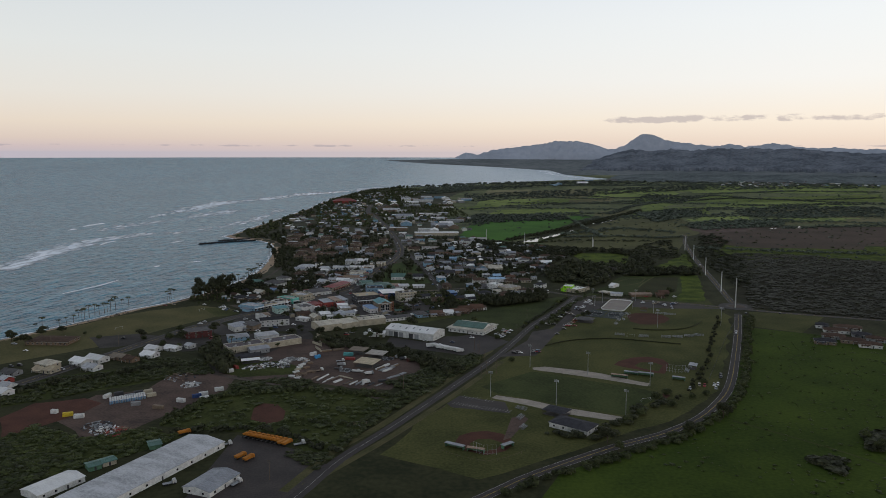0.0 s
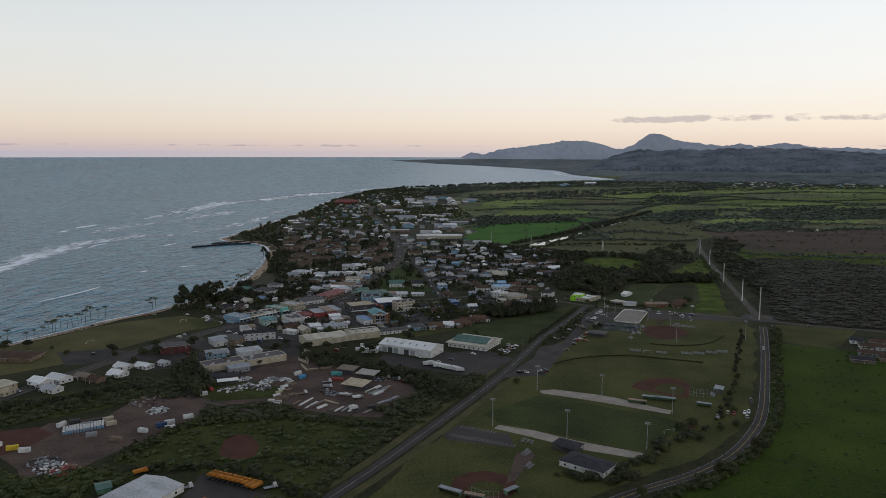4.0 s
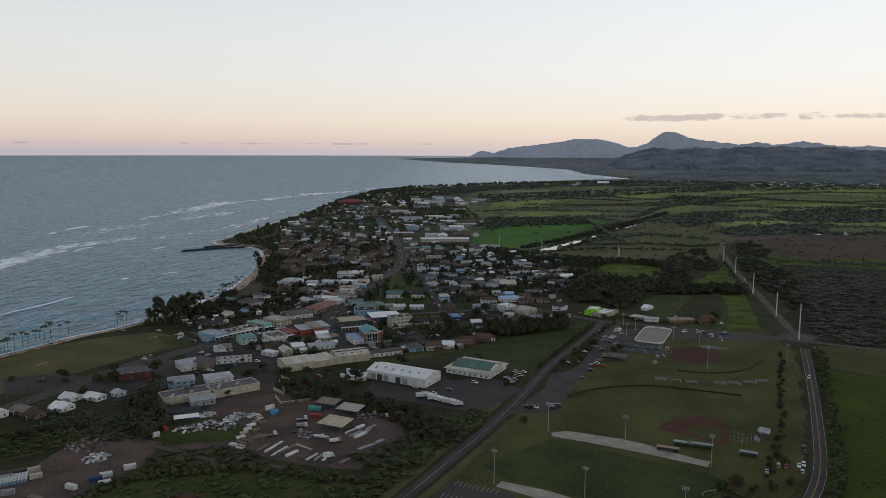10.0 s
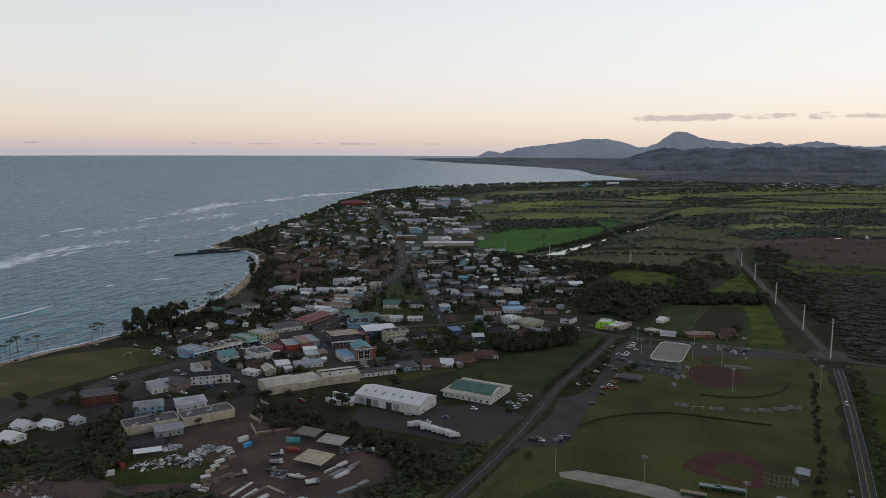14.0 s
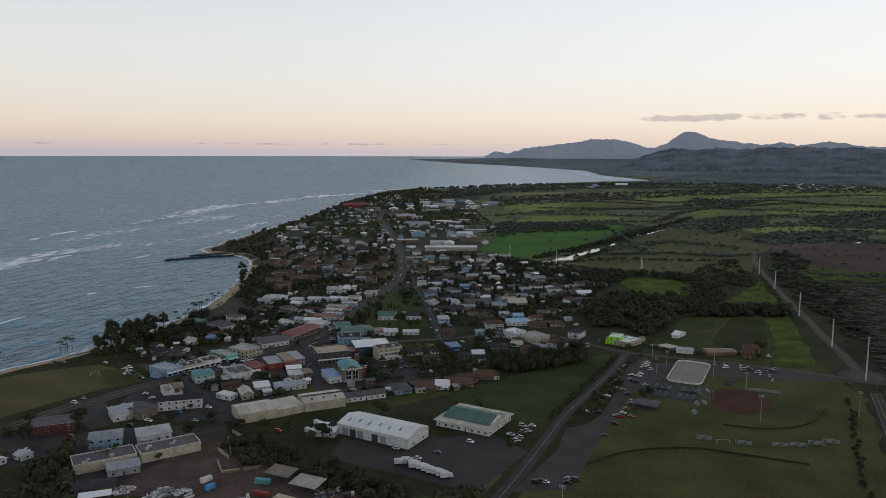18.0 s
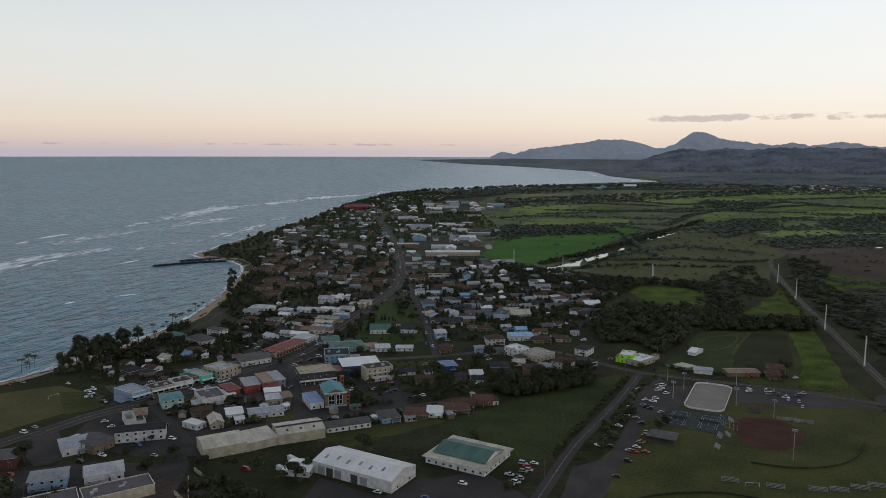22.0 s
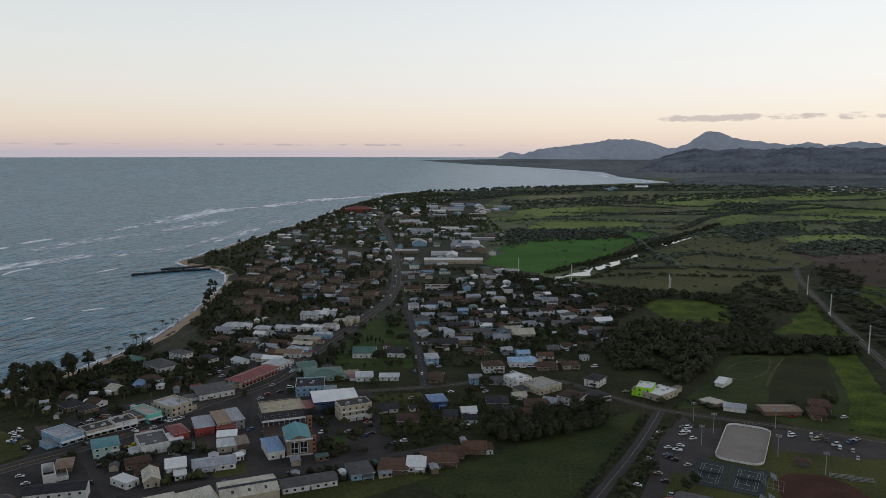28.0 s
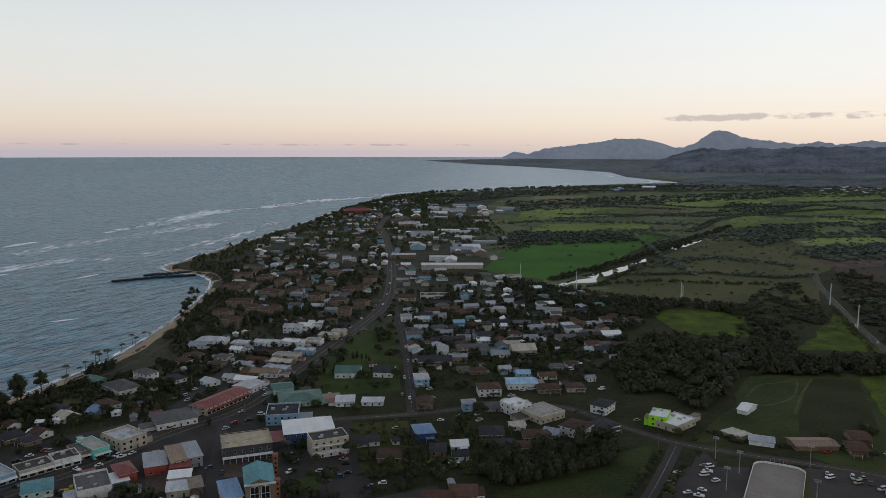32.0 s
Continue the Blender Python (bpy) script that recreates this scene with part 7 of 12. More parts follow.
# ---- the ends of the highway and the depot side ----
building("house", -293.3, 583.2, -30.4, 15.6, 11.0, 3.4, "gable", 2.2, "white", "white", "low white house with a white metal roof", floors=1, win=(3, 2, 3, 2))
building("house", -284.0, 591.6, -28.4, 16.7, 11.0, 3.4, "gable", 2.2, "white", "white", "low white house with a white metal roof", floors=1, win=(4, 2, 4, 2))
building("house", -276.6, 567.9, -26.2, 12.5, 9.0, 3.2, "gable", 1.8, "white", "pale", "low white house with a pale metal roof", floors=1, win=(3, 1, 3, 1))
building("house", -311.9, 567.6, -27.4, 15.2, 12.0, 6.0, "hip", 2.4, "cream", "cream", "two-storey cream house with a cream roof", floors=2, win=(3, 2, 3, 2))
building("house", -310.2, 562.2, -18.9, 17.7, 10.0, 3.0, "gable", 2.0, "cream", "stained", "low cream house with a stained flat roof", floors=1, win=(4, 2, 4, 2))
building("house", -268.3, 598.3, -22.3, 13.1, 9.0, 3.0, "gable", 1.8, "wood", "mixed", "low wooden house with a patched brown roof", floors=1, win=(3, 1, 3, 1))
building("house", -256.1, 591.5, -25.6, 10.2, 8.0, 3.0, "gable", 1.6, "wood", "brown", "low wooden house with a brown shingle roof", floors=1, win=(2, 1, 2, 1))
building("house", -250.6, 624.7, -25.5, 11.6, 9.0, 3.0, "gable", 1.8, "white", "white", "low white house with a white metal roof", floors=1, win=(2, 1, 2, 1))
building("house", -246.2, 605.4, -24.4, 12.3, 10.0, 3.0, "gable", 2.0, "white", "white", "low white house with a white metal roof", floors=1, win=(3, 2, 3, 2))
building("house", -234.7, 626.3, -24.7, 13.0, 8.0, 3.0, "gable", 1.5, "white", "white", "low white house with a white metal roof", floors=1, win=(3, 2, 3, 2))
building("house", -221.9, 634.0, -24.8, 6.8, 7.0, 3.0, "gable", 1.4, "white", "pale", "low white house with a pale metal roof", floors=1, win=(2, 1, 2, 1))
building("house", -315.8, 518.9, -27.7, 10.6, 10.0, 3.2, "gable", 2.0, "white", "pale", "low white house with a pale metal roof", floors=1, win=(2, 2, 2, 2))
building("house", -310.2, 506.7, -30.8, 8.8, 9.0, 3.0, "gable", 1.8, "white", "white", "low white house with a white metal roof", floors=1, win=(2, 1, 2, 1))
building("house", -326.5, 535.8, -31.7, 8.4, 8.0, 3.0, "gable", 1.6, "red", "pale", "low red house with a pale metal roof", floors=1, win=(2, 1, 2, 1))
building("house", -333.1, 554.6, -18.6, 13.1, 9.0, 3.0, "gable", 1.8, "grey", "ash", "low grey house with a grey shingle roof", floors=1, win=(3, 1, 3, 1))
building("fire_station", -228.9, 675.7, 26.0, 23.0, 15.0, 6.4, "hip", 2.0, "maroon", "ash", "two-storey dark red station with a grey hipped roof", floors=2, win=(4, 4, 4, 4), category="office")
building("pavilion", -351.7, 651.9, -2.7, 37.6, 22.0, 3.2, "hip", 1.8, "wood", "brown", "low wooden pavilion with a brown shingle roof", floors=1, win=(9, 4, 9, 4), category="pavilion")
building("house", -186.2, 656.3, 24.0, 17.7, 14.2, 5.5, "hip", 1.2, "blue", "grey", "two-storey pale blue house with a grey metal roof", floors=2, win=(4, 3, 4, 3), category="house")
building("house", -162.8, 667.4, 28.9, 18.9, 15.0, 4.5, "hip", 1.6, "white", "pale", "low white house with a pale metal roof", floors=1, win=(4, 3, 4, 3), category="house")
building("shed", -173.3, 628.5, 34.4, 31.6, 15.0, 5.0, "flat", 0.0, "cream", "patched", "low cream shed with a patched dark roof", floors=1, win=(0, 0, 0, 0), doors=0, category="shed")
building("shed", -144.5, 645.7, 36.5, 32.4, 15.0, 5.0, "flat", 0.0, "cream", "patched", "low cream shed with a patched dark roof", floors=1, win=(0, 0, 0, 0), doors=0, category="shed")
building("shed", -158.6, 620.3, 30.1, 15.9, 11.5, 4.0, "gable", 1.0, "grey", "sheet", "low grey shed with a grey sheet-metal roof", floors=1, win=(3, 2, 3, 2), category="shed")
building("house", -6.1, 768.0, 3.1, 15.7, 15.0, 3.2, "hip", 1.4, "brown", "tile", "low brown house with a reddish tile roof", floors=1, win=(3, 3, 3, 3), category="house")
building("house", 5.7, 772.3, 3.1, 9.9, 15.0, 3.2, "gable", 1.2, "white", "white", "low white house with a white metal roof", floors=1, win=(2, 3, 2, 3), category="house")
building("house", 17.8, 779.2, 10.5, 19.5, 15.0, 3.2, "hip", 1.4, "brown", "tile", "low brown house with a reddish tile roof", floors=1, win=(4, 3, 4, 3), category="house")
building("shed", -60.8, 680.3, -7.1, 14.4, 14.7, 3.5, "gable", 0.8, "white", "white", "low white shed with a white metal roof", floors=1, win=(3, 3, 3, 3), category="shed")

# sheds of the machinery yard
building("shed", -190.0, 383.8, 41.3, 6.6, 7.7, 2.6, "gable", 0.6, "green", "green", "low green shed with a green roof", floors=1, win=(1, 0, 0, 0), category="shed")
building("shed", -184.9, 389.5, 45.9, 7.3, 6.7, 2.6, "gable", 0.6, "cream", "green", "low cream shed with a green roof", floors=1, win=(1, 0, 0, 0), category="shed")
building("shed", -168.1, 413.3, 31.0, 6.5, 8.4, 2.6, "gable", 0.5, "green", "green", "low green shed with a green roof", floors=1, win=(0, 0, 0, 0), category="shed")

# houses by the roundabout and the soccer field
building("house", 376.4, 692.3, -18.1, 21.6, 10.0, 3.2, "hip", 2.0, "white", "brown", "low white house with a brown shingle roof", floors=1, win=(5, 2, 5, 2))
building("house", 362.1, 670.1, -25.4, 18.9, 10.0, 3.2, "hip", 2.0, "grey", "brown", "low grey house with a brown shingle roof", floors=1, win=(4, 2, 4, 2))
building("house", 393.5, 704.0, -24.8, 24.2, 10.0, 3.2, "hip", 2.0, "white", "brown", "low white house with a brown shingle roof", floors=1, win=(6, 2, 6, 2))
building("house", 390.8, 674.6, -21.7, 15.8, 10.0, 3.2, "hip", 2.0, "grey", "dark", "low grey house with a dark shingle roof", floors=1, win=(3, 2, 3, 2))
building("house", 371.2, 653.4, -22.0, 20.4, 10.0, 3.2, "hip", 2.0, "tan", "brown", "low tan house with a brown shingle roof", floors=1, win=(5, 2, 5, 2))
building("house", 378.6, 639.4, -23.3, 18.0, 10.0, 3.2, "hip", 2.0, "white", "brown", "low white house with a brown shingle roof", floors=1, win=(4, 2, 4, 2))
building("house", 344.6, 651.2, -20.1, 17.3, 10.0, 3.2, "hip", 2.0, "tan", "dark", "low tan house with a dark shingle roof", floors=1, win=(4, 2, 4, 2))
building("house", 373.6, 713.5, -23.6, 11.1, 10.0, 3.2, "hip", 2.0, "white", "dark", "low white house with a dark shingle roof", floors=1, win=(2, 2, 2, 2))
building("house", 395.3, 659.7, -26.1, 15.5, 10.0, 3.2, "hip", 2.0, "grey", "brown", "low grey house with a brown shingle roof", floors=1, win=(3, 2, 3, 2))
building("shed", 236.9, 873.8, 4.3, 24.7, 12.7, 3.0, "gable", 1.0, "wood", "rust", "low wooden shed with a rusty roof", floors=1, win=(0, 0, 0, 0), category="shed")
building("dugout", 209.0, 876.6, -17.5, 13.7, 8.8, 2.8, "shed", 0.4, "white", "sheet", "low white stand with a grey sheet-metal roof", floors=1, win=(0, 0, 0, 0), category="stand", doors=0)
building("house", 258.7, 868.2, -5.3, 9.4, 15.0, 3.4, "gable", 1.6, "tan", "tile", "low tan house with a reddish tile roof", floors=1, win=(2, 3, 2, 3), category="house")
building("house", 267.8, 885.4, -4.8, 10.8, 14.9, 3.4, "gable", 1.4, "tan", "tile", "low tan house with a reddish tile roof", floors=1, win=(2, 3, 2, 3), category="house")
building("shed", 195.0, 888.7, -62.1, 5.9, 9.1, 2.6, "shed", 0.3, "cream", "cream", "low cream shed with a cream roof", floors=1, win=(0, 0, 0, 0), category="shed", doors=0)
building("shed", 197.5, 886.3, -59.3, 6.0, 8.7, 2.6, "shed", 0.3, "cream", "cream", "low cream shed with a cream roof", floors=1, win=(0, 0, 0, 0), category="shed", doors=0)
building("shed", 200.3, 884.3, -58.3, 5.0, 8.4, 2.6, "shed", 0.3, "cream", "cream", "low cream shed with a cream roof", floors=1, win=(0, 0, 0, 0), category="shed", doors=0)
building("tent", 218.7, 932.3, -38.7, 6.3, 17.0, 3.0, "gable", 2.2, "white", "white", "white peaked event tent on the soccer field", floors=1, win=(0, 0, 0, 0), category="tent", doors=0)


# the large buildings
shed = building("white_warehouse", -26.2, 678.3, -26.8, 50.5, 23.1, 6.5, "gable", 2.8, "white", "white", "long white metal warehouse with dark roller doors", over=0.3, win=(0, 2, 4, 2), doors=0, category="warehouse")
for u, dm in ((-19.5, "grey"), (-14.0, "dark"), (-8.5, "grey"), (2.0, "dark"), (8.0, "grey")):
    big_door(shed, u, -11.55, 0, 4.4, 4.4, dm)
for i in range(6):
    part("skylight", Shape().box(-0.7, 0.7, -1.6, 1.6, 0, 0.1), walls["grey"], shed, at=pose(-20 + i * 7.2, -6.0 + (i % 2) * 1.2, 6.5 + 2.8 * (1 - (6.0 - (i % 2) * 1.2) / 11.55) + 0.18, math.degrees(math.atan2(2.8, 11.55)), 0, 0))
hall = building("community_hall", 29.0, 701.3, -27.3, 36.5, 32.0, 4.2, "hip", 1.2, "white", "cream", "low white community hall with a green gabled upper roof", over=1.6, win=(8, 6, 8, 6), category="hall")
building("warehouse", -113.3, 706.2, 31.9, 24.1, 20.9, 6.0, "gable", 1.8, "cream", "cream", "long cream-coloured metal warehouse", over=0.2, win=(0, 0, 4, 0), doors=0, category="warehouse")
building("warehouse", -95.7, 716.9, 38.0, 19.4, 19.1, 5.0, "shed", 0.6, "cream", "cream", "low cream link between two warehouses", over=0.1, win=(0, 0, 2, 0), doors=0, category="warehouse")
long_hall = building("warehouse", -74.3, 729.6, 26.6, 28.0, 20.0, 6.0, "gable", 2.0, "cream", "cream", "tall cream-coloured metal warehouse", over=0.2, win=(0, 0, 4, 0), doors=0, category="warehouse")
hall_w, hall_d = 28.0, 20.0
for i in range(7):
    u, dd = -hall_w / 2 + hall_w * (i + 0.5) / 7, hall_d / 2
    part("solar_panel", Shape().box(-2.4, 2.4, -0.9, 0.9, 0, 0.08), glass, long_hall, "dark solar panel", at=pose(u, -1.4, 8.0 * 1 - 2.0 * 1.4 / dd + 0.2, math.degrees(math.atan2(2.0, dd)), 0, 0))
    if i % 2:
        part("skylight", Shape().box(-0.6, 0.6, -1.2, 1.2, 0, 0.12), walls["dark"], long_hall, at=pose(u, -dd * 0.6, 8.0 - 2.0 * 0.6 + 0.2, math.degrees(math.atan2(2.0, dd)), 0, 0))
building("long_shed", -158.9, 374.8, 65.3, 95.1, 26.4, 3.6, "gable", 1.6, "white", "pale", "very long white storage shed with a low gable roof", over=0.4, win=(9, 1, 9, 1), doors=1, category="shed")
building("shed", -119.1, 363.0, 68.3, 23.9, 16.7, 3.0, "gable", 1.6, "white", "sheet", "white depot shed with a worn grey roof", over=0.5, win=(3, 2, 3, 2), category="shed")
building("shed", -199.0, 359.6, 60.7, 25.7, 14.1, 3.0, "gable", 1.2, "white", "white", "narrow white shed with a pale roof", over=0.4, win=(4, 0, 4, 0), category="shed")


# ---- sports grounds ----
def place(x, y, turn):
    c, s = math.cos(radians(turn)), math.sin(radians(turn))
    return lambda u, v: (x + u * c - v * s, y + u * s + v * c)


def rounded(w, d, r, n=6):
    pts = []
    for cx, cy, a in ((w / 2 - r, d / 2 - r, 0), (-w / 2 + r, d / 2 - r, 90), (-w / 2 + r, -d / 2 + r, 180), (w / 2 - r, -d / 2 + r, 270)):
        pts += [(cx + r * math.cos(radians(a + 90 * i / n)), cy + r * math.sin(radians(a + 90 * i / n))) for i in range(n + 1)]
    return pts


def skating_rink(x, y, turn, w, d):
    b = thing("skating_rink", pose(x, y, 0, 0, 0, turn), "open-air concrete skating rink with white boards", "skating rink")
    pts = rounded(w, d, 7)
    n = len(pts)
    part("floor_slab", Shape().add([(u, v, 0.2) for u, v in pts] + [(u, v, 0.02) for u, v in pts], [tuple(range(n))] + [((i + 1) % n, i, n + i, n + (i + 1) % n) for i in range(n)]), rink_floor, b)
    inner = rounded(w - 0.5, d - 0.5, 6.8)
    s = Shape()
    ring = [(u, v, 0.2) for u, v in pts] + [(u, v, 1.35) for u, v in pts] + [(u, v, 1.35) for u, v in inner] + [(u, v, 0.2) for u, v in inner]
    s.add(ring, [(k * n + i, k * n + (i + 1) % n, (k + 1) * n + (i + 1) % n, (k + 1) * n + i) for k in range(3) for i in range(n)])
    part("board", s, walls["white"], b)
    for u in np.arange(-w / 2 + 8, w / 2 - 7, 2.2):
        part("fence_post", keep_mesh("rpost", lambda: Shape().tube((0, 0, 0), (0, 0, 3.0), 0.06, 0.06, 5).mesh("fence_post", steel)), None, b, at=pose(u, d / 2 + 0.3, 0))
    for k, v in enumerate((-d / 2 + 18, 0, d / 2 - 18)):
        part("rink_line", Shape().box(-w / 2 + 0.4, w / 2 - 0.4, v - 0.15, v + 0.15, 0.2, 0.215), walls["grey"], b)
    return b


def tennis_court(x, y, turn):
    b = thing("tennis_court", pose(x, y, 0.06, 0, 0, turn), "dark blue-green tennis court with white lines and a net", "tennis court", "tennis courts")
    part("surface", keep_mesh("court", lambda: Shape().box(-9, 9, -17.6, 17.6, 0.0, 0.08).mesh("surface", court_paint)), None, b)
    s = Shape()
    for u in (-5.48, -4.11, 4.11, 5.48):
        s.box(u - 0.06, u + 0.06, -11.9, 11.9, 0.08, 0.095)
    for v in (-11.88, 11.88):
        s.box(-5.48, 5.48, v - 0.06, v + 0.06, 0.08, 0.097)
    for v in (-6.4, 6.4):
        s.box(-4.11, 4.11, v - 0.06, v + 0.06, 0.08, 0.097)
    s.box(-0.06, 0.06, -6.4, 6.4, 0.08, 0.095)
    part("line_marking", s, paint_line, b)
    part("net", Shape().box(-6.4, 6.4, -0.02, 0.02, 0.1, 1.0), walls["dark"], b)
    for u in (-6.4, 6.4):
        part("net_post", keep_mesh("npost", lambda: Shape().tube((0, 0, 0), (0, 0, 1.1), 0.05, 0.05, 6).mesh("net_post", steel)), None, b, at=pose(u, 0, 0.05))
    return b


court_paint = mat("court_paint", (0.020, 0.030, 0.031), (0.014, 0.021, 0.022), 0.8, 0.1, 1.0, 0.02)


def fence(line, h, words, every=3.0, colour=None, rails=2):
    """A fence of posts and rails along a line."""
    line = [np.array(q, float) for q in line]
    b = thing("fence", pose(line[0][0], line[0][1], 0), words, "fence")
    colour = colour or steel
    for a, c in zip(line, line[1:]):
        n = max(1, int(np.hypot(*(c - a)) / every))
        t = math.degrees(math.atan2(*(c - a)[::-1]))
        for i in range(n):
            p = a + (c - a) * i / n - line[0]
            part("post", keep_mesh(("fpost", h, colour.name), lambda: Shape().tube((0, 0, 0), (0, 0, h), 0.05, 0.05, 5).mesh("post", colour)), None, b, at=pose(p[0], p[1], 0))
        q = a - line[0]
        long = float(np.hypot(*(c - a)))
        for k in range(rails):
            part("rail", Shape().box(0, long, -0.03, 0.03, -0.03, 0.03), colour, b, at=pose(q[0], q[1], h - 0.05 - k * (h - 0.3) / max(1, rails - 1), 0, 0, t))
    return b


def bleacher(x, y, turn, w=8.0, rows=4, top=False):
    b = thing("bleacher", pose(x, y, 0, 0, 0, turn), "pale metal spectator bleacher beside the ball field", "bleacher", "bleachers")
    for k in range(rows):
        part("bench", keep_mesh(("bench", w), lambda: Shape().box(-w / 2, w / 2, -0.15, 0.15, -0.03, 0.03).mesh("bench", walls["grey"])), None, b, at=pose(0, k * 0.75, 0.45 + 0.4 * k))
        part("footboard", keep_mesh(("footb", w), lambda: Shape().box(-w / 2, w / 2, -0.2, 0.2, -0.03, 0.03).mesh("footboard", walls["grey"])), None, b, at=pose(0, k * 0.75 + 0.4, 0.2 + 0.4 * k))
    for u in (-w / 2 + 0.3, 0, w / 2 - 0.3):
        part("frame_leg", keep_mesh(("bleg", rows), lambda: Shape().box(-0.05, 0.05, -0.1, 0.0, 0, 0.4).box(-0.05, 0.05, 0.0, rows * 0.75, 0, 0.1).box(-0.05, 0.05, rows * 0.75 - 0.1, rows * 0.75, 0, 0.4 * rows).mesh("frame_leg", steel)), None, b, at=pose(u, 0, 0))
    return b


def open_shelter(name, x, y, turn, w, d, h, rise, top, words, category, kind="hip"):
    """A roof on posts over a slab."""
    b = thing(name, pose(x, y, 0, 0, 0, turn), words, category)
    part("slab", Shape().box(-w / 2, w / 2, -d / 2, d / 2, 0.0, 0.15), pavement_grey, b)
    part("roof", roof_shape(w, d, h, kind, rise, 0.6, "x"), tops[top], b)
    for u in (-w / 2 + 0.2, w / 2 - 0.2):
        for v in (-d / 2 + 0.2, d / 2 - 0.2):
            part("post", keep_mesh(("spost", h), lambda: Shape().box(-0.1, 0.1, -0.1, 0.1, 0, h + 0.05).mesh("post", pole_wood)), None, b, at=pose(u, v, 0.1))
    return b


def dugout(x, y, turn, w=12.0, top="green", words="low dugout with a back wall beside the infield"):
    b = thing("dugout", pose(x, y, 0, 0, 0, turn), words, "dugout", "dugouts")
    part("back_wall", Shape().box(-w / 2, w / 2, 1.2, 1.4, 0, 2.3), walls["green"], b)
    for u in (-w / 2, w / 2 - 0.2):
        part("side_wall", Shape().box(u, u + 0.2, -1.2, 1.2, 0, 2.3), walls["green"], b)
    part("roof", Shape().box(-w / 2 - 0.3, w / 2 + 0.3, -1.6, 1.6, 2.3, 2.45), tops[top], b)
    part("bench", Shape().box(-w / 2 + 0.4, w / 2 - 0.4, 0.7, 1.1, 0.4, 0.48), pole_wood, b)
    return b


def backstop(x, y, turn, w=14.0, h=6.0):
    b = thing("backstop", pose(x, y, 0, 0, 0, turn), "tall grey wire backstop behind home plate", "backstop", "backstops")
    for u in np.linspace(-w / 2, w / 2, 7):
        v = abs(u) * 0.45
        part("post", keep_mesh(("bpost", h), lambda: Shape().tube((0, 0, 0), (0, 0, h), 0.07, 0.07, 6).mesh("post", steel)), None, b, at=pose(u, v, 0))
    for z in (1.0, 3.0, h - 0.05):
        part("rail", Shape().tube((-w / 2, w * 0.225, z), (0, 0, z), 0.04, 0.04, 5).tube((0, 0, z), (w / 2, w * 0.225, z), 0.04, 0.04, 5), steel, b)
    return b


def goal(x, y, turn, w=7.3, h=2.4, words="white soccer goal frame on the grass"):
    b = thing("soccer_goal", pose(x, y, 0, 0, 0, turn), words, "goal", "soccer goals")
    for u in (-w / 2, w / 2):
        part("goal_post", keep_mesh(("gpost", h), lambda: Shape().tube((0, 0, 0), (0, 0, h), 0.08, 0.08, 6).mesh("goal_post", walls["white"])), None, b, at=pose(u, 0, 0))
        part("back_stay", keep_mesh(("gstay", h), lambda: Shape().tube((0, 0, h), (0, 1.8, 0), 0.05, 0.05, 5).mesh("back_stay", walls["white"])), None, b, at=pose(u, 0, 0))
    part("crossbar", Shape().tube((-w / 2, 0, h), (w / 2, 0, h), 0.08, 0.08, 6), walls["white"], b)
    return b


# ---- vehicles and stores of the yards ----
def container(x, y, turn, colour="white", long=6.1, h=2.6, words=""):
    b = thing("shipping_container", pose(x, y, 0, 0, 0, turn), words or f"{colour} steel storage container on bare ground", "container", "containers")

    def body():
        s = Shape().box(-long / 2, long / 2, -1.18, 1.18, 0.12, h)
        for u in np.arange(-long / 2 + 0.3, long / 2, 0.6):
            s.box(u, u + 0.3, -1.23, -1.18, 0.25, h - 0.12).box(u, u + 0.3, 1.18, 1.23, 0.25, h - 0.12)
        return s.mesh("body", walls[colour])
    part("body", keep_mesh(("cont", colour, long, h), body), None, b)
    part("door", keep_mesh(("contdoor", colour, h), lambda: Shape().box(0, 0.05, -1.1, -0.03, 0.2, h - 0.1).box(0, 0.05, 0.03, 1.1, 0.2, h - 0.1).mesh("door", walls[colour])), None, b, at=pose(long / 2, 0, 0))
    for u in (-long / 2 + 0.1, long / 2 - 0.25):
        part("corner_foot", keep_mesh("contfoot", lambda: Shape().box(0, 0.15, -1.2, 1.2, 0, 0.12).mesh("corner_foot", dark_steel)), None, b, at=pose(u, 0, 0))
    return b


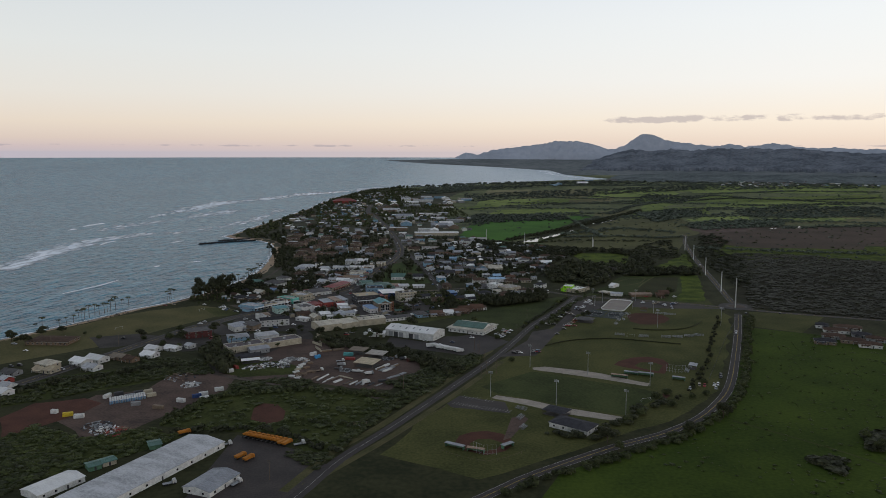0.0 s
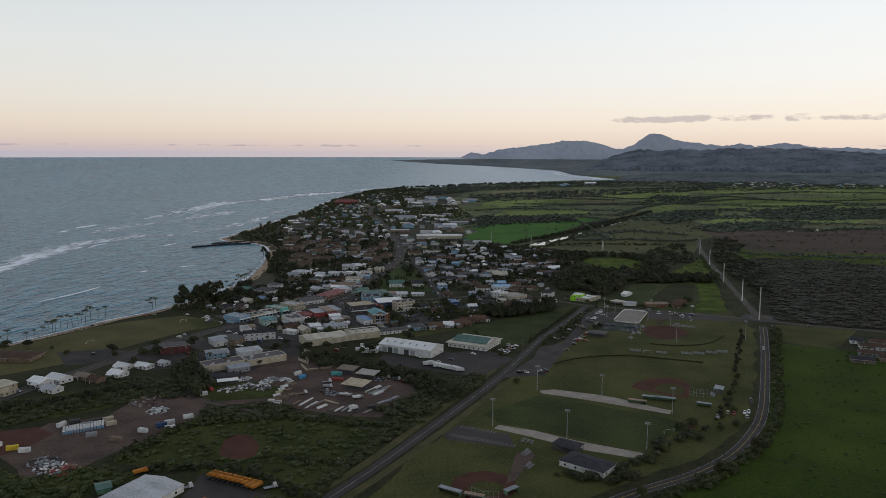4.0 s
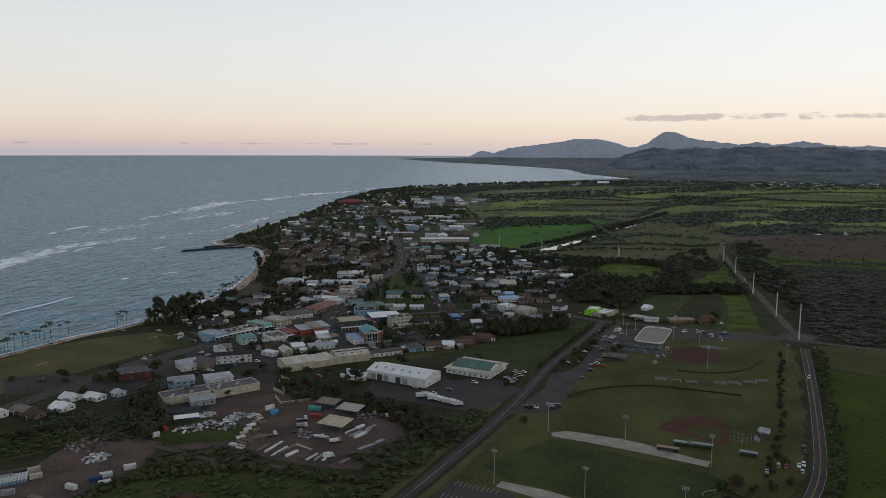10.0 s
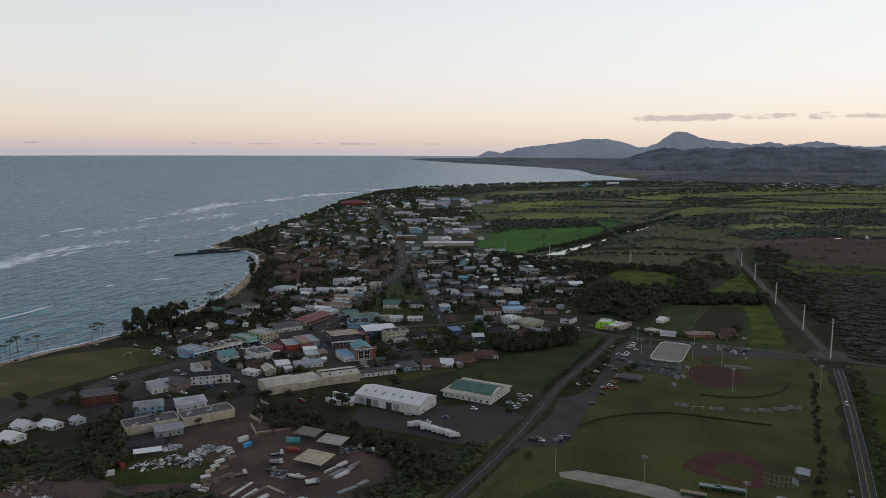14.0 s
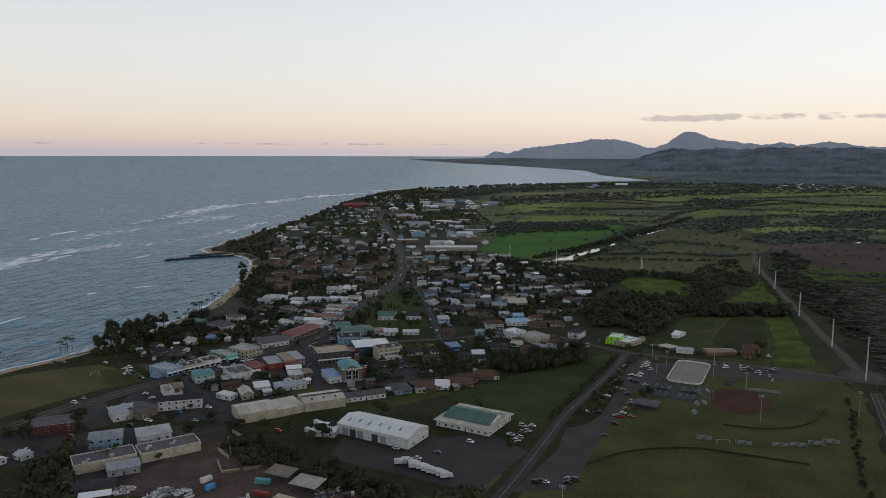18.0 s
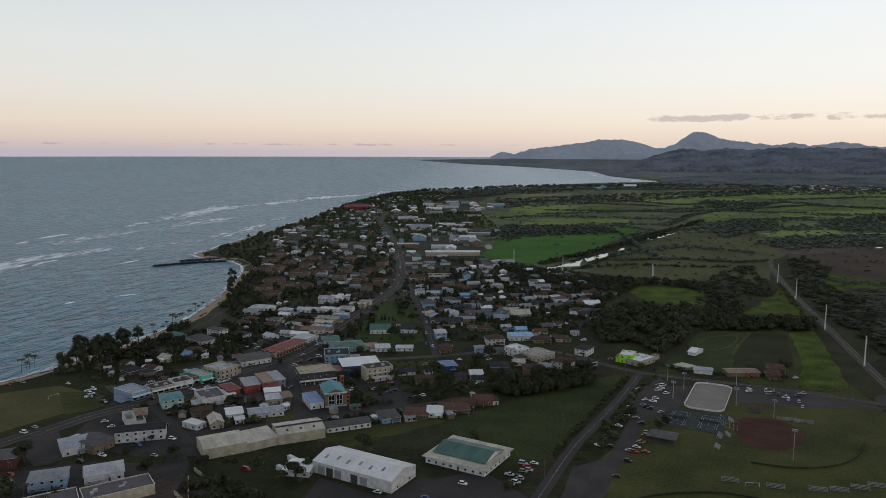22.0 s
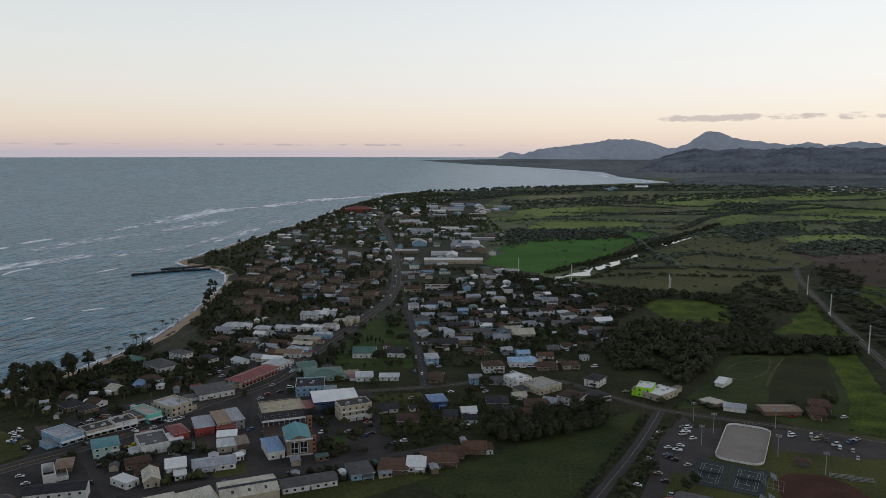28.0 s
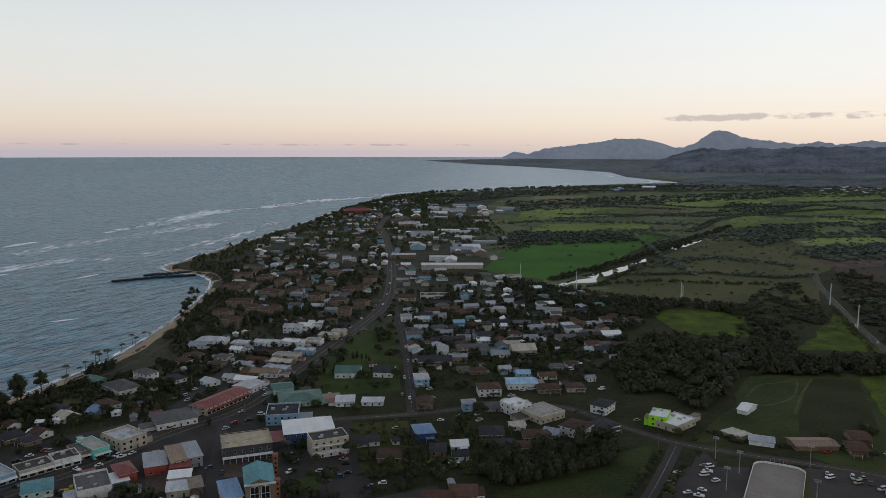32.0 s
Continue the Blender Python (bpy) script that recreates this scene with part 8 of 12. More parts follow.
def truck(x, y, turn, load="flatbed", cab="white", body="grey", long=8.0, words=""):
    """A lorry that points along x: flatbed, box, dump or mixer."""
    b = thing("truck", pose(x, y, 0.08, 0, 0, turn), words or f"{cab} {load} truck parked in the yard", "truck", "trucks")
    part("chassis", keep_mesh(("chas", long), lambda: Shape().box(-long / 2, long / 2 - 0.3, -0.5, 0.5, 0.55, 0.85).mesh("chassis", dark_steel)), None, b)
    c = part("cab", keep_mesh(("cab", cab, long), lambda: Shape().add(
        [(long / 2 - 2.0, -1.1, 0.6), (long / 2, -1.1, 0.6), (long / 2, 1.1, 0.6), (long / 2 - 2.0, 1.1, 0.6), (long / 2 - 2.0, -1.1, 2.7), (long / 2 - 0.5, -1.05, 2.7), (long / 2 - 0.5, 1.05, 2.7), (long / 2 - 2.0, 1.1, 2.7),
         (long / 2, -1.1, 1.6), (long / 2, 1.1, 1.6)],
        [(3, 2, 1, 0), (4, 5, 6, 7), (0, 1, 8, 5, 4), (2, 3, 7, 6, 9), (3, 0, 4, 7), (1, 2, 9, 8), (8, 9, 6, 5)]).mesh("cab", walls[cab])), None, b)
    part("windscreen", keep_mesh(("wscr", long), lambda: Shape().add([(long / 2 + 0.01, -0.95, 1.7), (long / 2 + 0.01, 0.95, 1.7), (long / 2 - 0.42, 0.9, 2.6), (long / 2 - 0.42, -0.9, 2.6)], [(0, 1, 2, 3)]).mesh("windscreen", glass)), None, c)

    def load_mesh():
        s = Shape()
        a, e = -long / 2, long / 2 - 2.2
        if load == "flatbed":
            s.box(a, e, -1.2, 1.2, 0.85, 1.05).box(e - 0.15, e, -1.2, 1.2, 1.05, 1.9)
        elif load == "box":
            s.box(a, e, -1.22, 1.22, 0.9, 3.3)
        elif load == "dump":
            s.add([(a, -1.2, 1.2), (e, -1.2, 0.95), (e, 1.2, 0.95), (a, 1.2, 1.2), (a - 0.3, -1.25, 2.4), (e + 0.4, -1.25, 2.5), (e + 0.4, 1.25, 2.5), (a - 0.3, 1.25, 2.4)],
                  [(3, 2, 1, 0), (0, 1, 5, 4), (1, 2, 6, 5), (2, 3, 7, 6), (3, 0, 4, 7), (4, 5, 6, 7)])
        else:
            s.tube((e, 0, 1.6), ((a + e) / 2, 0, 2.2), 0.7, 1.25, 10).tube(((a + e) / 2, 0, 2.2), (a, 0, 2.9), 1.25, 0.45, 10)
        return s.mesh("load", walls[body])
    part({"flatbed": "flat_bed", "box": "cargo_box", "dump": "tipper", "mixer": "drum"}[load], keep_mesh(("load", load, body, long), load_mesh), None, b)
    for u in (-long / 2 + 0.8, -long / 2 + 2.0, long / 2 - 1.1):
        for v in (-1.0, 1.0):
            part("wheel", keep_mesh("twheel", lambda: Shape().tube((0, -0.16, 0), (0, 0.16, 0), 0.5, 0.5, 10).mesh("wheel", tyre)), None, b, at=pose(u, v, 0.5))
    return b


def boat(x, y, turn, long=7.0, words="white motor boat on a trailer in the yard"):
    b = thing("boat", pose(x, y, 0.1, 0, 0, turn), words, "boat", "boats in the yard")
    a = long / 2
    part("hull", keep_mesh(("hull", long), lambda: Shape().add(
        [(-a, -1.1, 1.5), (a * 0.4, -1.15, 1.6), (a, 0, 1.9), (a * 0.4, 1.15, 1.6), (-a, 1.1, 1.5), (-a, -0.5, 0.6), (a * 0.5, -0.4, 0.6), (a * 0.5, 0.4, 0.6), (-a, 0.5, 0.6)],
        [(0, 1, 2, 3, 4), (5, 6, 1, 0), (6, 2, 1), (6, 7, 2), (7, 3, 2), (7, 8, 4, 3), (8, 5, 0, 4), (8, 7, 6, 5)]).mesh("hull", walls["white"])), None, b)
    part("cabin", keep_mesh("cabin", lambda: Shape().box(-0.8, 1.0, -0.8, 0.8, 1.5, 2.5).mesh("cabin", walls["white"])), None, b)
    part("trailer", keep_mesh(("trail", long), lambda: Shape().box(-a, a + 1.0, -0.1, 0.1, 0.35, 0.5).box(-a, a * 0.5, -0.8, 0.8, 0.4, 0.6).mesh("trailer", steel)), None, b)
    for v in (-0.95, 0.95):
        part("wheel", keep_mesh("bwheel", lambda: Shape().tube((0, -0.1, 0), (0, 0.1, 0), 0.35, 0.35, 8).mesh("wheel", tyre)), None, b, at=pose(-a * 0.3, v, 0.3))
    return b


def toilet_cabin(x, y, turn, colour="blue"):
    b = thing("portable_toilet", pose(x, y, 0.06, 0, 0, turn), f"{WORD[colour]} portable toilet cabin with a white roof", "portable toilet", "stored toilet cabins")
    part("body", keep_mesh(("wc", colour), lambda: Shape().box(-0.6, 0.6, -0.6, 0.6, 0, 2.1).mesh("body", walls[colour])), None, b)
    part("roof", keep_mesh("wcroof", lambda: Shape().add([(-0.64, -0.64, 2.1), (0.64, -0.64, 2.1), (0.64, 0.64, 2.1), (-0.64, 0.64, 2.1), (-0.45, 0, 2.4), (0.45, 0, 2.4)], [(3, 2, 1, 0), (0, 1, 5, 4), (1, 2, 5), (2, 3, 4, 5), (3, 0, 4)]).mesh("roof", walls["white"])), None, b)
    part("door", keep_mesh("wcdoor", lambda: Shape().box(-0.4, 0.4, -0.63, -0.6, 0.1, 1.95).mesh("door", walls["grey"])), None, b)
    return b


WORD = dict(azure="bright blue", blue="blue", white="white", teal="teal", grey="grey")


def stack(x, y, turn, long, n, colour, words, h=0.7, wide=0.5):
    """Beams, boards or bundles laid side by side on two bearers."""
    g = random.Random(int(x * 13 + y * 7))
    b = thing("material_stack", pose(x, y, 0, 0, 0, turn), words, "stack", "stacks in the yard")
    for u in (-long * 0.3, long * 0.3):
        part("bearer", keep_mesh(("bearer", n, wide), lambda: Shape().box(-0.1, 0.1, -n * wide * 0.55, n * wide * 0.55, 0, 0.12).mesh("bearer", pole_wood)), None, b, at=pose(u, 0, 0))
    for i in range(n):
        l, hh = long * g.uniform(0.8, 1.0), h * g.uniform(0.6, 1.0)
        m = walls[colour if g.random() < 0.8 else g.choice(("tan", "grey", "wood"))]
        part("bundle", Shape().box(-l / 2, l / 2, -wide * 0.46, wide * 0.46, 0, hh).box(-l / 2 - 0.02, -l / 2 + 0.3, -wide * 0.36, wide * 0.36, 0.1, hh * 0.9), m, b,
             at=pose(g.uniform(-0.4, 0.4), (i - (n - 1) / 2) * wide * 1.08, 0.12, 0, 0, g.uniform(-2.5, 2.5)))
    return b


def yard_wall(x, y, turn, long, h=2.2):
    """A low rendered wall with piers and a capping."""
    b = thing("yard_wall", pose(x, y, 0, 0, 0, turn), "low cream rendered wall along the lane", "wall")
    part("panel", Shape().box(-long / 2, long / 2, -0.12, 0.12, 0, h), walls["cream"], b)
    part("capping", Shape().box(-long / 2 - 0.05, long / 2 + 0.05, -0.2, 0.2, h, h + 0.12), walls["cream"], b)
    for u in np.linspace(-long / 2, long / 2, max(2, int(long / 4))):
        part("pier", keep_mesh(("pier", h), lambda: Shape().box(-0.2, 0.2, -0.22, 0.22, 0, h).mesh("pier", walls["cream"])), None, b, at=pose(float(u), 0, 0))
    return b


def heap(x, y, r, h, material, words, seed, n=60):
    """A heap of broken stores: many tumbled slabs in one object."""
    g = np.random.default_rng(seed)
    s = Shape()
    for _ in range(n):
        a, q = g.uniform(0, math.tau), math.sqrt(g.random()) * r
        z = h * (1 - q / r) * g.random()
        w, d, t = g.uniform(0.3, 1.6), g.uniform(0.2, 0.9), g.uniform(0.1, 0.5)
        m = pose(q * math.cos(a), q * math.sin(a), z + 0.1, g.uniform(-25, 25), g.uniform(-25, 25), g.uniform(0, 360))
        k = Shape().box(-w, w, -d, d, -0.1, t)
        s.add([tuple(m @ Vector(p)) for p in k.v], k.f, int(g.integers(len(material))))
    ob = part("scrap_heap", s, tuple(material))
    ob.matrix_basis = pose(x, y, 0)
    return tagged(ob, words, "scrap heap", kind="stuff")


def boulders(name, words, line, width, count, r, seed):
    g = np.random.default_rng(seed)
    line = [np.array(q, float) for q in line]
    s = Shape()
    ln = [np.hypot(*(b - a)) for a, b in zip(line, line[1:])]
    for (a, b), l in zip(zip(line, line[1:]), ln):
        for _ in range(int(count * l / sum(ln))):
            p = a + (b - a) * g.random() + g.normal(0, width / 3, 2)
            q = r * g.uniform(0.6, 1.5)
            v = [np.array(c, float) * (1 + g.uniform(-0.3, 0.3, 3)) for c in ((1, 0, 0), (0, 1, 0), (-1, 0, 0), (0, -1, 0), (0.1, 0.1, 1), (0, 0, -1))]
            z = -1.4 + g.uniform(-0.4, 1.0)
            s.add([(p[0] + c[0] * q, p[1] + c[1] * q, z + c[2] * q) for c in v], [(0, 1, 4), (1, 2, 4), (2, 3, 4), (3, 0, 4), (1, 0, 5), (2, 1, 5), (3, 2, 5), (0, 3, 5)])
    return tagged(part(name, s, rock), words, "breakwater", kind="stuff")


foam_mat = mat("sea_foam", (0.92, 0.93, 0.95), (0.62, 0.68, 0.74), 0.9, 0.05, 0.4, 0.0, spec=0.1, vary=0)


def surf(name, words, line, spread, count, long, wide, seed):
    """White water: many ragged strips of foam that lie along a breaking line."""
    g = np.random.default_rng(seed)
    line = [np.array(q, float) for q in smooth(line, 40)]
    s = Shape()
    for k_ in range(count):
        zf = -1.6 + k_ * 0.0012
        i = g.integers(len(line) - 1)
        a, b = line[i], line[i + 1]
        d = (b - a) / np.hypot(*(b - a))
        nrm = np.array((d[1], -d[0]))
        p = a + (b - a) * g.random() + nrm * g.normal(0, 1) * spread * g.random()
        l, w = long * g.uniform(0.3, 1.3), wide * g.uniform(0.4, 1.4)
        k = 9
        up_, dn = [], []
        bow = g.uniform(-0.08, 0.08)
        for j in range(k):
            u = j / (k - 1) * 2 - 1
            t = w * (1 - abs(u) ** 2.2) * g.uniform(0.5, 1.2)
            c = p + d * u * l / 2 + nrm * (bow * l * u * u)
            up_.append(tuple(drawn_in((*(c + nrm * t * 0.5), zf))))
            dn.append(tuple(drawn_in((*(c - nrm * t * 0.5 * g.uniform(0.3, 1)), zf))))
        s.add(up_ + dn, [(j + 1, j, k + j, k + j + 1) for j in range(k - 1)])
    return tagged(part(name, s, foam_mat), words, "surf", kind="stuff")


veil = bpy.data.materials.new("foam_veil")
veil.use_nodes = True
vn, vl = veil.node_tree.nodes, veil.node_tree.links
v_uv, v_sep, v_obj = vn.new("ShaderNodeUVMap"), vn.new("ShaderNodeSeparateXYZ"), vn.new("ShaderNodeTexCoord")
vl.new(v_uv.outputs[0], v_sep.inputs[0])


def vmath(op, a, b):
    q = vn.new("ShaderNodeMath")
    q.operation = op
    for i, k in enumerate((a, b)):
        if isinstance(k, (int, float)):
            q.inputs[i].default_value = k
        else:
            vl.new(k, q.inputs[i])
    return q.outputs[0]


def vnoise(scale, stretch):
    m = vn.new("ShaderNodeVectorMath")
    m.operation = "MULTIPLY"
    m.inputs[1].default_value = stretch
    vl.new(v_obj.outputs["Object"], m.inputs[0])
    q = vn.new("ShaderNodeTexNoise")
    q.inputs["Scale"].default_value, q.inputs["Detail"].default_value, q.inputs["Roughness"].default_value = scale, 6, 0.62
    vl.new(m.outputs[0], q.inputs["Vector"])
    return q.outputs[0]


v_edge = vmath("MULTIPLY", vmath("MULTIPLY", v_sep.outputs[1], v_sep.outputs[1]), 0.30)      # thins out to both sides of the band
v_mix = vmath("ADD", vmath("MULTIPLY", vnoise(0.010, (1.3, 0.5, 1)), 0.5), vmath("MULTIPLY", vnoise(0.05, (1.6, 0.5, 1)), 0.5))
v_range = vn.new("ShaderNodeMapRange")
vl.new(vmath("SUBTRACT", vmath("SUBTRACT", v_mix, v_edge), v_sep.outputs[0]), v_range.inputs[0])
v_range.inputs[1].default_value, v_range.inputs[2].default_value, v_range.inputs[4].default_value = -0.08, 0.09, 0.95
v_clear, v_mixer = vn.new("ShaderNodeBsdfTransparent"), vn.new("ShaderNodeMixShader")
vn["Principled BSDF"].inputs["Base Color"].default_value = (0.84, 0.88, 0.92, 1)
vn["Principled BSDF"].inputs["Roughness"].default_value = 0.8
vl.new(v_range.outputs[0], v_mixer.inputs[0])
vl.new(v_clear.outputs[0], v_mixer.inputs[1])
vl.new(vn["Principled BSDF"].outputs[0], v_mixer.inputs[2])
vl.new(v_mixer.outputs[0], vn["Material Output"].inputs[0])


def along(line, step):
    """Points of a rounded line with the direction across it."""
    line = [np.array(q, float) for q in smooth(line, step)]
    for i, p in enumerate(line):
        d = line[min(i + 1, len(line) - 1)] - line[max(i - 1, 0)]
        d = d / np.hypot(*d)
        yield i / (len(line) - 1), p, np.array((d[1], -d[0]))


def foam_band(name, words, line, width, thin):
    """A torn veil of foam on the water along a line; thin: the higher, the more water shows through."""
    s, uvs = Shape(), []
    cols = (-1.0, -0.5, 0.0, 0.5, 1.0)
    for u, p, nrm in along(line, 30):
        wob = 1 + 0.35 * noise.noise(Vector((p[0] * 0.01, p[1] * 0.01, 3)))
        for c in cols:
            s.v.append(tuple(drawn_in((*(p + nrm * c * width / 2 * wob), -1.72 + thin * 0.2))))
            uvs.append((thin + 0.25 * max(0, abs(u * 2 - 1) - 0.8) * 5, c))
    rows = len(s.v) // 5
    s.f = [(5 * i + j, 5 * i + j + 1, 5 * i + j + 6, 5 * i + j + 5) for i in range(rows - 1) for j in range(4)]
    s.m = [0] * len(s.f)
    ob = part(name, s, veil)
    layer = ob.data.uv_layers.new(name="UVMap")
    for loop in ob.data.loops:
        layer.data[loop.index].uv = uvs[loop.vertex_index]
    return tagged(ob, words, "surf", kind="stuff")


def breaker(name, words, line, high, deep, seed):
    """A breaking wave: a ragged white face and the foam that it leaves."""
    g = np.random.default_rng(seed)
    s = Shape()
    for u, p, nrm in along(line, 6):
        k = (1 - abs(2 * u - 1) ** 3) * g.uniform(0.55, 1.1)
        for o, h in ((-1.0, -0.05), (-0.55, 0.12), (-0.12, 1.0), (0.0, 0.9), (0.10, -0.05)):
            s.v.append(tuple(drawn_in((*(p - nrm * o * deep * (0.4 + 0.6 * k) + nrm * g.uniform(-0.4, 0.4)), -1.7 + high * h * k))))
    rows = len(s.v) // 5
    s.f = [(5 * i + j, 5 * i + j + 5, 5 * i + j + 6, 5 * i + j + 1) for i in range(rows - 1) for j in range(4)]
    s.m = [0] * len(s.f)
    return tagged(part(name, s, foam_mat), words, "wave", kind="stuff")


# the hall's green upper roof, and its annexe
part("upper_roof", roof_shape(32.0, 22.0, 5.0, "gable", 3.0, 0.4, "x"), tops["green"], hall, "green ribbed upper roof")
part("gable_wall", wall_shape(31.0, 21.4, 5.0, "gable", 3.0, "x", 0), walls["white"], hall)

# ball fields
patch("infield", [(6.5, 418.3), (9.8, 430.6), (17.9, 437.1), (27.4, 439.0), (36.8, 434.4), (41.2, 425.4), (40.6, 415.1), (36.4, 408.4), (24.6, 402.0), (11.9, 408.4)], 0.06, clay, "red clay infield of a ball field", "infield")
patch("infield_grass", [(15.5, 418.4), (20.9, 425.3), (28.7, 426.2), (35.7, 420.2), (31.7, 411.7), (24.3, 407.6), (18.0, 412.5)], 0.09, lawn, "grass square inside the infield", "lawn")
patch("infield", [(138.5, 582.8), (144.8, 593.1), (158.6, 604.1), (172.5, 606.7), (183.1, 599.4), (184.6, 587.1), (172.8, 558.3), (167.3, 560.0), (145.2, 576.1)], 0.06, clay, "red clay infield of a ball field", "infield")
patch("infield_grass", [(154.6, 580.3), (161.6, 589.5), (172.6, 589.8), (177.9, 580.9), (169.5, 564.6), (159.7, 571.8)], 0.09, lawn, "grass square inside the infield", "lawn")
patch("infield", [(193.8, 765.8), (206.1, 777.7), (223.3, 776.3), (232.7, 766.9), (235.1, 752.2), (225.7, 734.2), (211.5, 723.7), (198.1, 724.9), (191.1, 738.4)], 0.06, clay, "wide red dirt infield beside the rink", "infield")
patch("path", [(71.5, 574.1), (81.8, 577.3), (111.3, 565.8), (123.5, 558.8), (147.6, 538.1), (154.5, 534.2), (150.6, 527.0), (120.1, 544.8), (92.8, 558.9), (71.8, 568.4)], 0.08, concrete, "pale concrete strip between two fields", "path")
patch("path", [(37.8, 506.5), (59.5, 496.9), (82.5, 481.0), (118.1, 462.9), (114.3, 454.7), (80.5, 469.0), (56.4, 486.5), (34.2, 500.4)], 0.08, concrete, "pale concrete strip between two fields", "path")
patch("path", [(44.5, 461.6), (52.4, 466.8), (55.3, 459.6), (41.5, 428.1), (36.0, 423.6)], 0.07, dirt, "worn path beside the ball field", "path")
patch("bare_patch", [(156.6, 510.1), (161.9, 513.1), (160.6, 504.6), (154.3, 497.6)], 0.07, clay, "red bare soil beside the field", "ground")
ribbon("fence_line", smooth([(90.8, 640.7), (109.5, 655.5), (131.9, 664.2), (157.6, 666.3), (180.6, 658.8), (213.3, 646.7)], 4), 0.12, 0.0, leaf_dark, thick=1.1)["label"] = "low dark outfield fence of the ball field"
ribbon("fence_line", smooth([(185.5, 705.2), (206.1, 699.6), (229.6, 703.3), (248.0, 716.6), (262.9, 737.1)], 4), 0.12, 0.0, leaf_dark, thick=1.1)["label"] = "low dark outfield fence of the ball field"
skating_rink(195.9, 817.3, -23.9, 26.0, 61.0)
tennis_court(181.4, 767.4, -23.9)
tennis_court(164.1, 775.0, -23.9)
fence([(148.0, 767.3), (165.0, 797.2), (174.3, 793.1)], 3.0, "tall chain-link fence round the tennis courts", 3.0, dark_steel, 3)
fence([(148.0, 767.3), (181.5, 744.5), (198.8, 782.5)], 3.0, "tall chain-link fence round the tennis courts", 3.0, dark_steel, 3)
open_shelter("pavilion", 144.8, 737.0, -23.9, 16, 12, 3.2, 2.0, "ash", "open picnic pavilion with a grey hipped roof", "pavilion")
open_shelter("pavilion", 74.9, 469.0, -35.0, 15, 11, 3.2, 2.0, "dark", "open pavilion with a dark hipped roof beside the strip", "pavilion")
building("clubhouse", 81.7, 443.9, -38, 26, 15, 3.4, "hip", 2.2, "white", "dark", "low clubhouse with a broad dark hipped roof", win=(4, 2, 4, 2), category="clubhouse")
open_shelter("pavilion", 218.1, 789.1, -23.9, 7, 6, 3, 1.6, "brown", "small brown pavilion by the infield", "pavilion")
dugout(7.1, 412.5, -30, 12.0, "grey")
dugout(19.0, 406.8, -20, 10.0, "rust")
dugout(37.8, 413.4, 40, 8.0, "grey")
dugout(135.0, 548.6, -20, 12.0, "rust")
dugout(155.3, 554.3, -20, 14.0, "grey")
dugout(145.9, 556.7, -20, 10.0, "grey")
dugout(178.6, 543.0, -25, 9.0, "grey")
backstop(23.0, 402.0, -20)
backstop(181.7, 560.4, -20)
backstop(188.3, 758.1, -60)
bleacher(166.4, 680.6, -15, 9.0)
bleacher(187.3, 674.1, -15, 9.0)
bleacher(207.8, 671.9, -15, 9.0)
bleacher(218.4, 672.2, -15, 9.0)
bleacher(230.2, 675.3, -15, 9.0)
bleacher(240.3, 678.4, -15, 9.0)
bleacher(182.0, 743.4, 65, 9.0)
bleacher(175.1, 725.9, 65, 8.0)
bleacher(51.7, 477.5, -35, 8.0)
bleacher(51.8, 461.6, 60, 8.0)
bleacher(51.7, 443.8, 60, 7.0)
bleacher(200.3, 577.6, 65, 8.0)
bleacher(193.7, 565.2, 65, 8.0)
bleacher(232.1, 772.7, -10, 12.0)
bleacher(240.9, 769.1, -10, 12.0)
bleacher(197.5, 770.8, 75, 7.0)
bleacher(187.5, 745.5, 75, 7.0)
goal(175.7, 675.1, 0)
goal(-313.7, 700.9, 60)
goal(-261.0, 786.9, 60)
goal(-350.1, 664.4, 60)
goal(140.8, 494.0, 20)
light_mast(69.9, 576.1, 18.5, -25)
light_mast(33.7, 504.0, 18.5, -25)
light_mast(76.9, 484.3, 18.5, -25)
light_mast(119.1, 463.9, 18.5, -25)
light_mast(112.1, 555.1, 18.5, -25)
light_mast(152.5, 527.4, 18.5, -25)
light_mast(210.6, 710.6, 18.5, -25)
light_mast(276.6, 720.7, 18.5, -25)
light_mast(182.7, 833.5, 13.0, -25)
light_mast(169.8, 812.7, 13.0, -25)
light_mast(209.0, 800.3, 13.0, -25)
light_mast(225.2, 777.0, 13.0, -25)
light_mast(175.7, 852.8, 13.0, -25)
light_mast(223.8, 844.5, 13.0, -25)
open_shelter("score_tower", 199.5, 572.8, 65, 8, 5, 3.2, 0.6, "sheet", "grey open-sided shelter beside the ball field", "shelter", "shed")
fence([(326.9, 795.5), (257.9, 661.0), (214.8, 570.4), (201.7, 543.6)], 1.2, "grey rail fence along the sports grounds", 3.0, dark_steel, 2)
fence([(-40.0, 406.6), (-28.4, 427.8), (-15.6, 451.3), (2.5, 482.9)], 1.2, "wooden post fence along the main road", 3.5, pole_wood, 1)
fence([(-1.1, 406.7), (11.6, 397.2), (24.0, 391.2), (37.1, 397.3), (47.6, 406.8)], 1.2, "grey rail fence round the lower ball field", 3.5, pole_wood, 1)

